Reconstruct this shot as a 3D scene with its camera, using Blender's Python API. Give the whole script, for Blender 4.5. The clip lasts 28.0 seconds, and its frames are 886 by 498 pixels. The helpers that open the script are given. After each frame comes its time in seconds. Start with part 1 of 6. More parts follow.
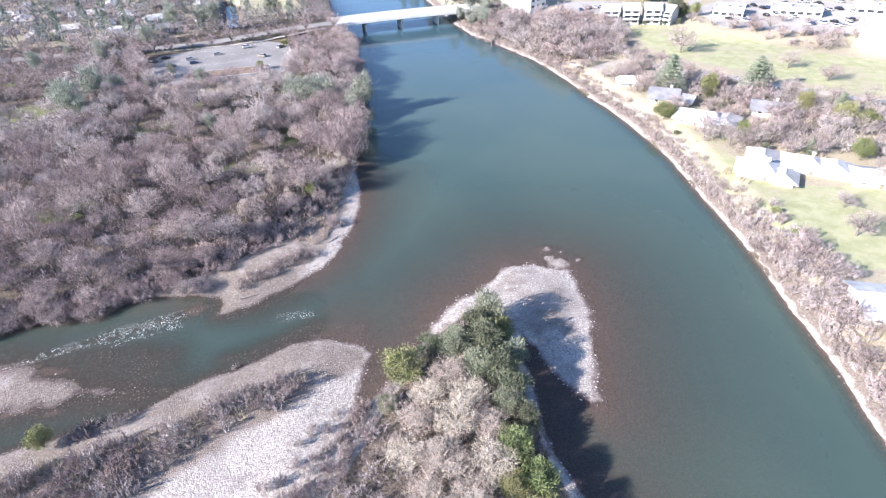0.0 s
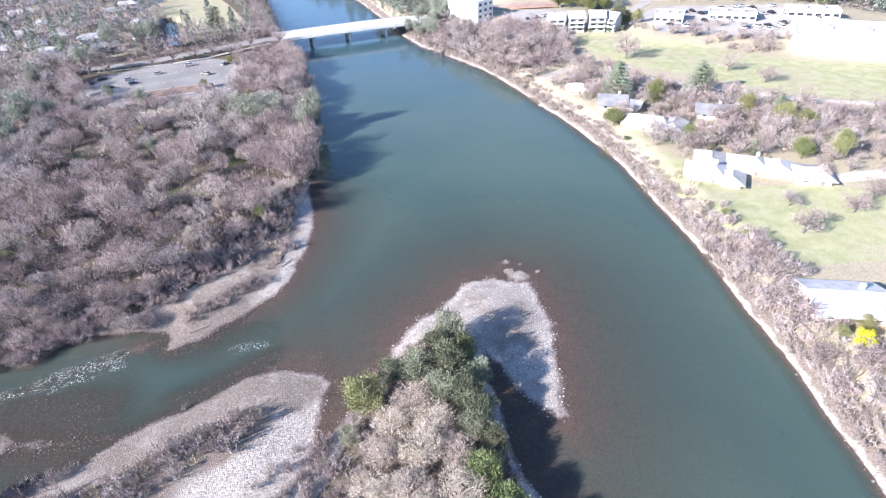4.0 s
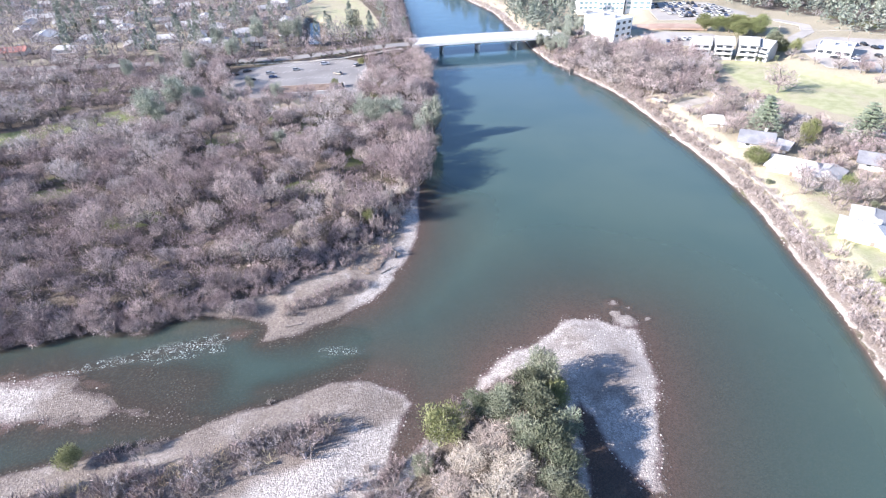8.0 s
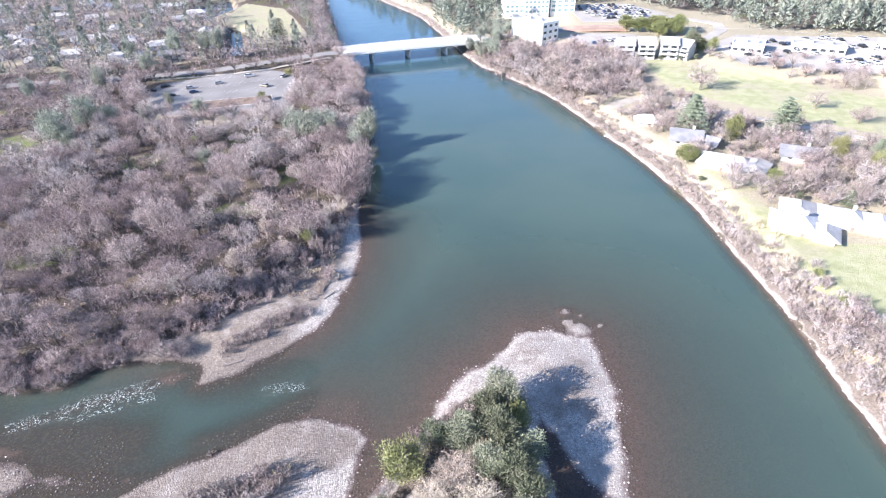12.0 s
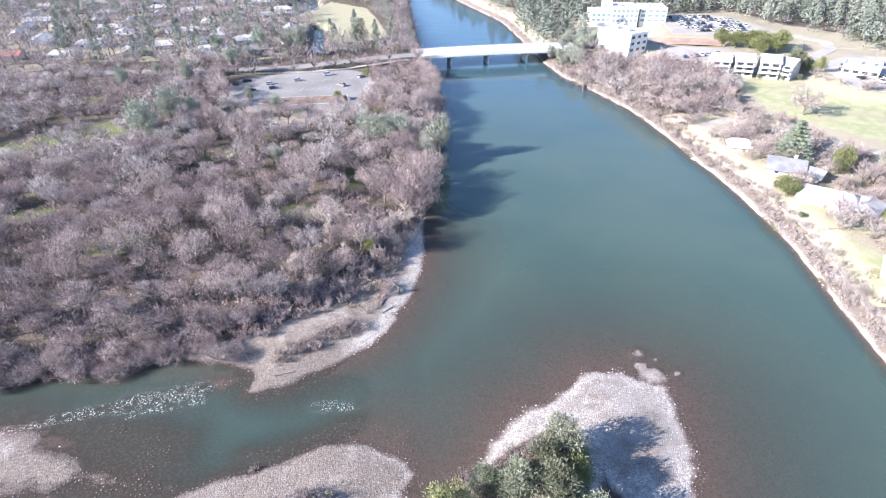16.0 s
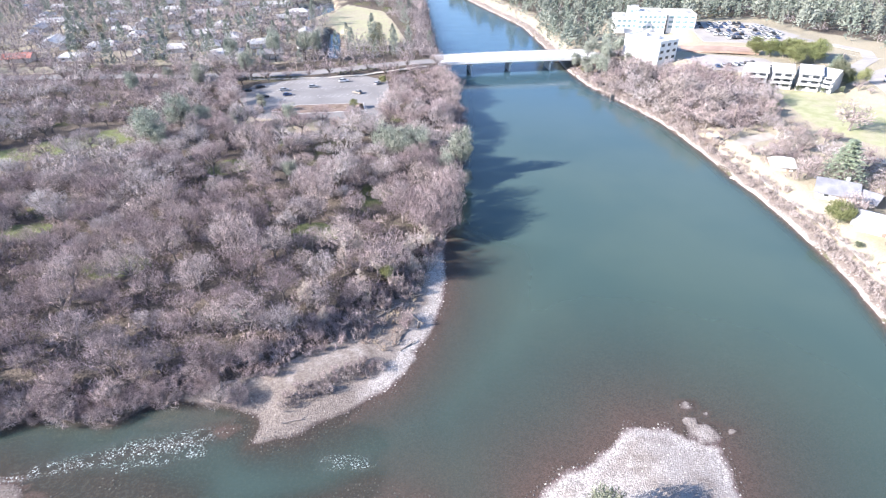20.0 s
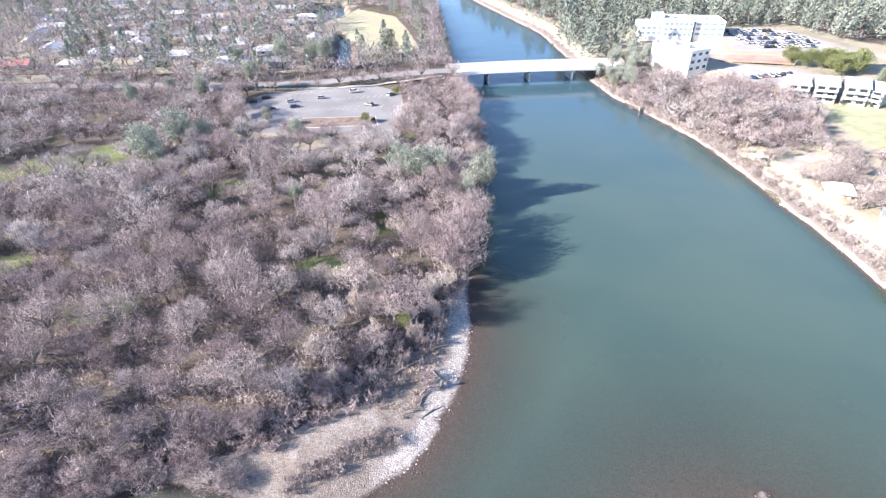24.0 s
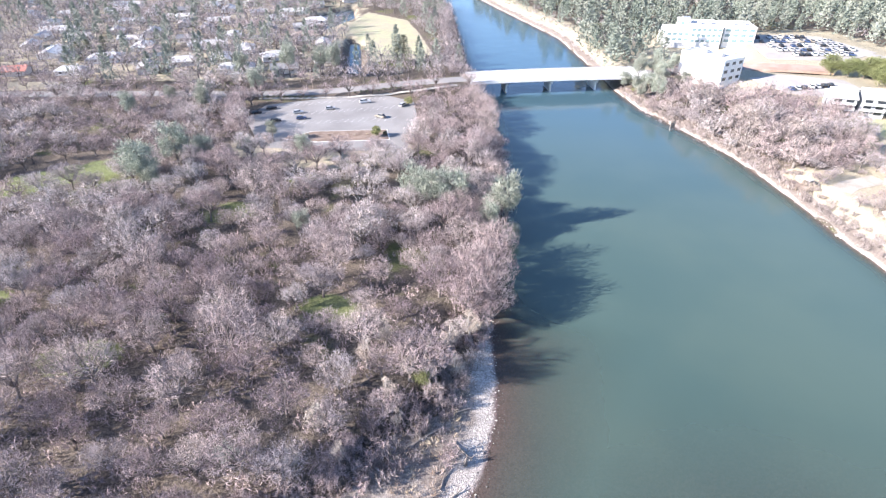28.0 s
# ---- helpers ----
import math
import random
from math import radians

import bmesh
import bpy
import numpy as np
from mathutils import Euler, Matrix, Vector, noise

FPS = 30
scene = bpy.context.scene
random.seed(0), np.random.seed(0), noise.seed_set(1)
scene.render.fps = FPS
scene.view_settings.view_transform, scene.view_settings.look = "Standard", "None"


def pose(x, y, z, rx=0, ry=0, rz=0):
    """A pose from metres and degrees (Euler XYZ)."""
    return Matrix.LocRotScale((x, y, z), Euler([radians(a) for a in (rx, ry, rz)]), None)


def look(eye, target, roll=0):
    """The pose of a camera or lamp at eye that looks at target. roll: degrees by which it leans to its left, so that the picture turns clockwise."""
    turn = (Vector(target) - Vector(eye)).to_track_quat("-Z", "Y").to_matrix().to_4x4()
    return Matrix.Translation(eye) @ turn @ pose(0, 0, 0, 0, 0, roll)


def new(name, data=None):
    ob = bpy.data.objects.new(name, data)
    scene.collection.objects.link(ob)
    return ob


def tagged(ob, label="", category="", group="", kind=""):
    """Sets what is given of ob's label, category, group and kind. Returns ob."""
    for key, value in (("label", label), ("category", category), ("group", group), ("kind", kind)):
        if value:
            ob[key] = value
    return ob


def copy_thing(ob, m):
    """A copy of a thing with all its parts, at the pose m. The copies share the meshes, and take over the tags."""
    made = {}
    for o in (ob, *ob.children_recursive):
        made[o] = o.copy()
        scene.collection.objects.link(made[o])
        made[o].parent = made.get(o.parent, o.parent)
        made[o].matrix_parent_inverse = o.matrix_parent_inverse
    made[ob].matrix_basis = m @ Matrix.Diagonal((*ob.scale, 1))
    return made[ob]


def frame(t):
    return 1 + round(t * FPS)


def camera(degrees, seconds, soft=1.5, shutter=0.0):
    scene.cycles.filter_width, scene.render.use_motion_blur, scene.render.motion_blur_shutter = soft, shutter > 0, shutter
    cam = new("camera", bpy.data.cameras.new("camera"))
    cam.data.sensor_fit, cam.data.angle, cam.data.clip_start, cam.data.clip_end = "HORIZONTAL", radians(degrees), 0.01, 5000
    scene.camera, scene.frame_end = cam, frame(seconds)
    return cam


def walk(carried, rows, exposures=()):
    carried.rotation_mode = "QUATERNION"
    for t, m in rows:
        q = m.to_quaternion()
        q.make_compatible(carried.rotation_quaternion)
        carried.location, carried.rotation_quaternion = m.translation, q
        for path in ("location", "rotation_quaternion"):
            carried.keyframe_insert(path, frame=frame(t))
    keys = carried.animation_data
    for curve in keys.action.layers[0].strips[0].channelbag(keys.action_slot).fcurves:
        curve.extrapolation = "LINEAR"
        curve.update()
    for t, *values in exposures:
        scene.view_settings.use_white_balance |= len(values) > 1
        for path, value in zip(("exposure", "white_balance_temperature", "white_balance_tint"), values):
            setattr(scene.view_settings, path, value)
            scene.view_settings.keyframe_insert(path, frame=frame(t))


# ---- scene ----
cam = camera(77.6, 28.0, 1.2)
PATH = [
    (0, (-0.059, 0.345, 84.602), (0.227, 1.946, 83.438), -2.1),
    (0.5, (0.117, 0.167, 84.674), (0.516, 1.743, 83.508), -2.1),
    (1, (0.32, -0.014, 84.725), (0.753, 1.554, 83.56), -2.1),
    (1.5, (0.573, -0.029, 84.808), (1.026, 1.536, 83.647), -2.1),
    (2, (0.774, 0.412, 84.829), (1.228, 1.979, 83.671), -2.1),
    (2.5, (1.082, 1.238, 84.79), (1.544, 2.804, 83.635), -2.1),
    (4.5, (2.044, 4.492, 84.647), (2.419, 6.095, 83.511), -2.4),
    (5, (2.171, 5.363, 84.589), (2.473, 6.986, 83.46), -2.3),
    (5.5, (2.198, 6.196, 84.529), (2.452, 7.83, 83.405), -2.2),
    (6, (2.14, 7.089, 84.55), (2.339, 8.734, 83.43), -2.0),
    (6.5, (2.139, 7.904, 84.527), (2.283, 9.557, 83.411), -1.8),
    (7, (2.25, 8.601, 84.51), (2.337, 10.261, 83.398), -1.7),
    (7.5, (2.404, 9.423, 84.461), (2.466, 11.087, 83.353), -1.6),
    (8, (2.35, 10.136, 84.42), (2.423, 11.801, 83.313), -1.5),
    (8.5, (2.4, 11.018, 84.404), (2.469, 12.684, 83.298), -1.4),
    (9, (2.308, 11.7, 84.4), (2.376, 13.366, 83.296), -1.4),
    (9.5, (2.373, 12.503, 84.395), (2.473, 14.168, 83.292), -1.3),
    (10, (2.456, 13.078, 84.42), (2.666, 14.732, 83.316), -1.4),
    (10.5, (2.471, 13.807, 84.462), (2.751, 15.451, 83.359), -1.5),
    (11, (2.398, 14.517, 84.415), (2.705, 16.156, 83.312), -1.5),
    (11.5, (2.347, 15.406, 84.41), (2.672, 17.043, 83.308), -1.5),
    (12, (2.109, 16.414, 84.392), (2.392, 18.06, 83.292), -1.3),
    (12.5, (1.994, 17.537, 84.25), (2.195, 19.197, 83.153), -1.1),
    (14.5, (1.964, 21.698, 84.149), (2.054, 23.371, 83.055), -0.7),
    (15, (1.982, 22.816, 84.136), (2.063, 24.489, 83.043), -0.6),
    (15.5, (1.868, 23.946, 84.111), (1.941, 25.621, 83.019), -0.6),
    (16, (1.78, 24.834, 84.075), (1.847, 26.509, 82.984), -0.6),
    (16.5, (1.779, 25.856, 83.963), (1.841, 27.532, 82.873), -0.6),
    (17, (1.561, 27.343, 83.826), (1.619, 29.018, 82.736), -0.5),
    (17.5, (1.404, 28.815, 83.726), (1.455, 30.492, 82.637), -0.5),
    (18, (0.962, 31.309, 83.632), (1.004, 32.987, 82.543), -0.6),
    (18.5, (0.612, 32.81, 83.647), (0.651, 34.488, 82.559), -0.5),
    (19, (0.247, 34.475, 83.499), (0.281, 36.154, 82.412), -0.5),
    (19.5, (-0.358, 36.572, 83.443), (-0.328, 38.251, 82.357), -0.4),
    (20, (-0.767, 38.232, 83.393), (-0.74, 39.911, 82.307), -0.4),
    (20.5, (-1.262, 40.254, 83.246), (-1.239, 41.934, 82.161), -0.4),
    (21, (-1.735, 42.124, 83.172), (-1.714, 43.804, 82.088), -0.4),
    (21.5, (-2.086, 44.317, 82.937), (-2.068, 45.999, 81.854), -0.4),
    (23.5, (-3.946, 54.358, 82.527), (-3.941, 56.041, 81.445), -0.4),
    (24, (-4.573, 57.047, 82.279), (-4.57, 58.731, 81.199), -0.4),
    (24.5, (-4.948, 59.316, 81.963), (-4.947, 61.0, 80.884), -0.4),
    (25, (-5.401, 61.728, 81.74), (-5.404, 63.413, 80.662), -0.5),
    (25.5, (-5.891, 64.278, 81.737), (-5.896, 65.963, 80.658), -0.4),
    (26, (-6.243, 66.388, 81.585), (-6.249, 68.072, 80.506), -0.5),
    (26.5, (-6.71, 68.661, 81.511), (-6.718, 70.346, 80.433), -0.4),
    (27, (-7.096, 70.884, 81.484), (-7.107, 72.568, 80.406), -0.5),
    (27.5, (-7.553, 73.475, 81.48), (-7.567, 75.159, 80.401), -0.5),
    (28, (-7.65, 75.045, 81.508), (-7.674, 76.729, 80.43), -0.4),
]
walk(cam, [(t, look(eye, target, roll)) for t, eye, target, roll in PATH],
     exposures=[(0.0, 1.47, 6480, 17.5), (5.0, 1.41, 6400, 17.5), (9.0, 1.48, 6430, 17.0), (19.0, 1.57, 6500, 16.5), (24.0, 1.67, 6620, 16.5), (28.0, 1.70, 6660, 16.5)])

# ---- world, sun and exposure ----
SUN_AZ, SUN_EL = 17.0, 25.0          # where the sunlight travels to, and the sun's height
world = bpy.data.worlds.new("sky")
scene.world = world
world.use_nodes = True
wn = world.node_tree.nodes
sky = wn.new("ShaderNodeTexSky")
sky.sky_type, sky.sun_disc = "NISHITA", False
sky.sun_elevation, sky.sun_rotation = radians(SUN_EL), radians(270 - SUN_AZ)
sky.air_density, sky.dust_density, sky.ozone_density = 0.9, 0.05, 3.0
sky.altitude = 1500
world.node_tree.links.new(sky.outputs["Color"], wn["Background"].inputs["Color"])
wn["Background"].inputs["Strength"].default_value = 0.12
sun = new("sun", bpy.data.lights.new("sun", "SUN"))
sun.data.energy, sun.data.angle, sun.data.color = 5.0, radians(0.55), (1.0, 0.965, 0.92)
ca, sa, ce, se = (math.cos(radians(SUN_AZ)), math.sin(radians(SUN_AZ)), math.cos(radians(SUN_EL)), math.sin(radians(SUN_EL)))
sun.matrix_world = look((-300, -60, 300), (-300 + ca * ce * 100, -60 + sa * ce * 100, 300 - se * 100))


# ---- materials ----
def shader(name):
    m = bpy.data.materials.new(name)
    m.use_nodes = True
    nt = m.node_tree
    return m, nt, nt.nodes["Principled BSDF"]


def link(nt, a, b):
    nt.links.new(a, b)


def node(nt, kind, **values):
    n = nt.nodes.new(kind)
    for k, v in values.items():
        n.inputs[k].default_value = v
    return n


def noise_tex(nt, scale, detail=4.0, rough=0.6, coord=None):
    n = node(nt, "ShaderNodeTexNoise", Scale=scale, Detail=detail, Roughness=rough)
    if coord is not None:
        link(nt, coord, n.inputs["Vector"])
    return n


def mix_col(nt, fac, a, b):
    n = nt.nodes.new("ShaderNodeMix")
    n.data_type = "RGBA"
    for sock, v in ((n.inputs["Factor"], fac), (n.inputs[6], a), (n.inputs[7], b)):
        if hasattr(v, "is_linked"):
            link(nt, v, sock)
        elif isinstance(v, tuple):
            sock.default_value = (*v, 1)
        else:
            sock.default_value = v
    return n.outputs[2]


def ramp(nt, value, lo, hi):
    n = node(nt, "ShaderNodeMapRange")
    n.interpolation_type = "SMOOTHSTEP"
    n.inputs["From Min"].default_value, n.inputs["From Max"].default_value = lo, hi
    link(nt, value, n.inputs["Value"])
    return n.outputs["Result"]


def arith(nt, op, a, b):
    n = nt.nodes.new("ShaderNodeMath")
    n.operation = op
    for sock, v in zip(n.inputs, (a, b)):
        if hasattr(v, "is_linked"):
            link(nt, v, sock)
        else:
            sock.default_value = v
    return n.outputs[0]


def surface(name, dark, light, big=0.5, small=6.0, rough=0.8, bump=0.3, spread=0.0, metal=0.0, step=0.05):
    """A worn surface with variation at two scales; spread varies it from object to object."""
    m, nt, bs = shader(name)
    pos = nt.nodes.new("ShaderNodeNewGeometry").outputs["Position"]
    n1, n2 = noise_tex(nt, big, 3, 0.55, pos), noise_tex(nt, small, 5, 0.65, pos)
    fac = ramp(nt, arith(nt, "ADD", arith(nt, "MULTIPLY", n1.outputs["Fac"], 0.55), arith(nt, "MULTIPLY", n2.outputs["Fac"], 0.45)), 0.36, 0.64)
    col = mix_col(nt, fac, dark, light)
    if spread:
        rnd = nt.nodes.new("ShaderNodeObjectInfo").outputs["Random"]
        h = node(nt, "ShaderNodeHueSaturation")
        link(nt, col, h.inputs["Color"])
        link(nt, arith(nt, "ADD", arith(nt, "MULTIPLY", rnd, spread), 1 - spread / 2), h.inputs["Value"])
        link(nt, arith(nt, "ADD", arith(nt, "MULTIPLY", rnd, spread * 0.10), 0.5 - spread * 0.05), h.inputs["Hue"])
        col = h.outputs["Color"]
    link(nt, col, bs.inputs["Base Color"])
    bs.inputs["Roughness"].default_value, bs.inputs["Metallic"].default_value = rough, metal
    if bump:
        b = node(nt, "ShaderNodeBump", Strength=bump, Distance=step)
        link(nt, n2.outputs["Fac"], b.inputs["Height"])
        link(nt, b.outputs["Normal"], bs.inputs["Normal"])
    return m


def foliage(name, dark, light, spread=0.35):
    """Leaves or fine twigs: each island differs, and each plant."""
    m, nt, bs = shader(name)
    geo = nt.nodes.new("ShaderNodeNewGeometry")
    n1 = noise_tex(nt, 0.35, 2, 0.5, geo.outputs["Position"])
    fac = arith(nt, "ADD", arith(nt, "MULTIPLY", geo.outputs["Random Per Island"], 0.6), arith(nt, "MULTIPLY", ramp(nt, n1.outputs["Fac"], 0.35, 0.65), 0.4))
    col = mix_col(nt, fac, dark, light)
    rnd = nt.nodes.new("ShaderNodeObjectInfo").outputs["Random"]
    h = node(nt, "ShaderNodeHueSaturation")
    link(nt, col, h.inputs["Color"])
    link(nt, arith(nt, "ADD", arith(nt, "MULTIPLY", rnd, spread), 1 - spread / 2), h.inputs["Value"])
    link(nt, arith(nt, "ADD", arith(nt, "MULTIPLY", rnd, 0.05), 0.475), h.inputs["Hue"])
    link(nt, h.outputs["Color"], bs.inputs["Base Color"])
    bs.inputs["Roughness"].default_value = 0.75
    bs.inputs["Specular IOR Level"].default_value = 0.25
    return m


M = {}
M["bark"] = surface("bark", (0.10, 0.085, 0.075), (0.24, 0.21, 0.19), 0.8, 9.0, 0.9, 0.5, 0.3)
M["pale_bark"] = surface("pale_bark", (0.28, 0.245, 0.22), (0.46, 0.42, 0.38), 0.6, 8.0, 0.85, 0.4, 0.2)
M["twig"] = foliage("twig", (0.135, 0.106, 0.103), (0.575, 0.464, 0.448), 0.5)
# tan twigs; on far trees this paler colour stands in for haze
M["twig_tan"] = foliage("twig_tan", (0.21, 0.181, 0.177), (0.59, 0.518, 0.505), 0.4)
M["twig_pale"] = foliage("twig_pale", (0.36, 0.305, 0.25), (0.66, 0.58, 0.485), 0.25)
M["twig_red"] = foliage("twig_red", (0.17, 0.135, 0.128), (0.45, 0.378, 0.356), 0.4)
M["leaf_grey"] = foliage("leaf_grey", (0.13, 0.15, 0.10), (0.34, 0.36, 0.26), 0.25)
M["leaf_dark"] = foliage("leaf_dark", (0.075, 0.09, 0.06), (0.23, 0.25, 0.165), 0.3)
M["leaf_green"] = foliage("leaf_green", (0.09, 0.112, 0.045), (0.265, 0.30, 0.135), 0.3)
M["leaf_olive"] = foliage("leaf_olive", (0.15, 0.165, 0.07), (0.33, 0.34, 0.165), 0.25)
M["leaf_yellow"] = foliage("leaf_yellow", (0.45, 0.40, 0.03), (0.75, 0.68, 0.06), 0.1)
M["conifer"] = foliage("conifer", (0.14, 0.18, 0.125), (0.36, 0.42, 0.29), 0.2)
M["straw"] = foliage("straw", (0.34, 0.26, 0.17), (0.58, 0.48, 0.34), 0.3)
M["stone"] = surface("stone", (0.28, 0.25, 0.226), (0.64, 0.585, 0.535), 1.5, 9.0, 0.85, 0.4, 0.5)
M["dull_stone"] = surface("dull_stone", (0.15, 0.128, 0.112), (0.44, 0.40, 0.365), 1.5, 9.0, 0.8, 0.4, 0.5)
M["wet_stone"] = surface("wet_stone", (0.06, 0.05, 0.044), (0.25, 0.218, 0.194), 1.5, 9.0, 0.65, 0.4, 0.5)
M["concrete"] = surface("concrete", (0.50, 0.49, 0.47), (0.66, 0.65, 0.62), 0.3, 4.0, 0.8, 0.2)
M["concrete_dark"] = surface("concrete_dark", (0.30, 0.30, 0.29), (0.42, 0.41, 0.40), 0.3, 4.0, 0.85, 0.2)
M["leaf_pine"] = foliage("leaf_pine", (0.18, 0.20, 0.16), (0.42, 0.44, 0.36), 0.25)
# two far evergreen greens, lightened so the colour itself carries the haze
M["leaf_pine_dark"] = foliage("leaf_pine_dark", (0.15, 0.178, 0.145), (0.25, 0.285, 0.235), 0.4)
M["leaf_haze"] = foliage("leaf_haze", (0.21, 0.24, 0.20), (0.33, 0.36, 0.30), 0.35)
# asphalt of the distant lots and side road, lightened to imitate haze and glare
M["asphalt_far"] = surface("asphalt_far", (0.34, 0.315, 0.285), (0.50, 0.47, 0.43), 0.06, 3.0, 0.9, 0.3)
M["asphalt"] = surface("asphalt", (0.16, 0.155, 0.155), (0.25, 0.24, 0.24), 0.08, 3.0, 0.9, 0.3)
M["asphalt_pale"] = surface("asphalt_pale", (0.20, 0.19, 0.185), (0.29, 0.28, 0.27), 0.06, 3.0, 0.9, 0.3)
M["paint_line"] = surface("paint_line", (0.62, 0.61, 0.58), (0.8, 0.79, 0.76), 1.0, 9.0, 0.7, 0.1)
M["path"] = surface("path", (0.44, 0.40, 0.34), (0.60, 0.56, 0.49), 0.2, 3.0, 0.95, 0.3)
M["mulch"] = surface("mulch", (0.15, 0.105, 0.08), (0.28, 0.21, 0.165), 0.5, 5.0, 0.95, 0.6)
M["earth"] = surface("earth", (0.34, 0.30, 0.25), (0.47, 0.43, 0.37), 0.2, 3.0, 0.95, 0.3)
M["red_soil"] = surface("red_soil", (0.34, 0.225, 0.17), (0.48, 0.36, 0.29), 0.15, 2.0, 0.95, 0.6)
M["white_wall"] = surface("white_wall", (0.72, 0.71, 0.68), (0.84, 0.83, 0.80), 0.2, 3.0, 0.7, 0.1)
M["cream_wall"] = surface("cream_wall", (0.55, 0.52, 0.47), (0.70, 0.67, 0.62), 0.2, 3.0, 0.75, 0.1, 0.25)
M["grey_wall"] = surface("grey_wall", (0.40, 0.40, 0.39), (0.55, 0.55, 0.54), 0.2, 3.0, 0.75, 0.1, 0.25)
M["roof_grey"] = surface("roof_grey", (0.17, 0.175, 0.19), (0.26, 0.265, 0.28), 0.4, 6.0, 0.85, 0.4, 0.4)
M["roof_pale"] = surface("roof_pale", (0.38, 0.375, 0.365), (0.54, 0.53, 0.515), 0.3, 4.0, 0.75, 0.3, 0.2)
M["roof_white"] = surface("roof_white", (0.46, 0.457, 0.45), (0.66, 0.655, 0.64), 0.5, 3.0, 0.6, 0.1)
M["roof_brown"] = surface("roof_brown", (0.22, 0.17, 0.14), (0.36, 0.30, 0.26), 0.4, 6.0, 0.9, 0.4, 0.5)
M["roof_red"] = surface("roof_red", (0.42, 0.17, 0.12), (0.58, 0.28, 0.21), 0.4, 6.0, 0.85, 0.4, 0.3)
M["timber"] = surface("timber", (0.20, 0.15, 0.12), (0.38, 0.31, 0.25), 0.6, 8.0, 0.9, 0.4, 0.3)
M["driftwood"] = surface("driftwood", (0.20, 0.17, 0.145), (0.36, 0.31, 0.27), 0.6, 8.0, 0.9, 0.4, 0.3)
M["metal"] = surface("metal", (0.45, 0.45, 0.46), (0.60, 0.60, 0.61), 1.0, 8.0, 0.45, 0.05, 0, 0.6)
M["rubber"] = surface("rubber", (0.015, 0.015, 0.015), (0.04, 0.04, 0.04), 2.0, 9.0, 0.8, 0.1)
for name, col in (("white", (0.78, 0.78, 0.77)), ("silver", (0.48, 0.49, 0.50)), ("black", (0.02, 0.02, 0.024)), ("blue", (0.05, 0.09, 0.20)), ("red", (0.32, 0.03, 0.03)), ("sand", (0.36, 0.32, 0.26))):
    M["car_" + name] = surface("car_" + name, tuple(c * 0.93 for c in col), col, 1.0, 4.0, 0.3, 0.0, 0, 0.15)


def glass(name, col, rough):
    m, nt, bs = shader(name)
    pos = nt.nodes.new("ShaderNodeNewGeometry").outputs["Position"]
    link(nt, mix_col(nt, noise_tex(nt, 0.7, 2, 0.5, pos).outputs["Fac"], tuple(c * 0.7 for c in col), col), bs.inputs["Base Color"])
    bs.inputs["Roughness"].default_value = rough
    bs.inputs["IOR"].default_value = 1.52
    bs.inputs["Specular IOR Level"].default_value = 0.8
    return m


M["glass"] = glass("window_glass", (0.05, 0.06, 0.07), 0.06)
M["glass_teal"] = glass("teal_glass", (0.24, 0.37, 0.38), 0.15)


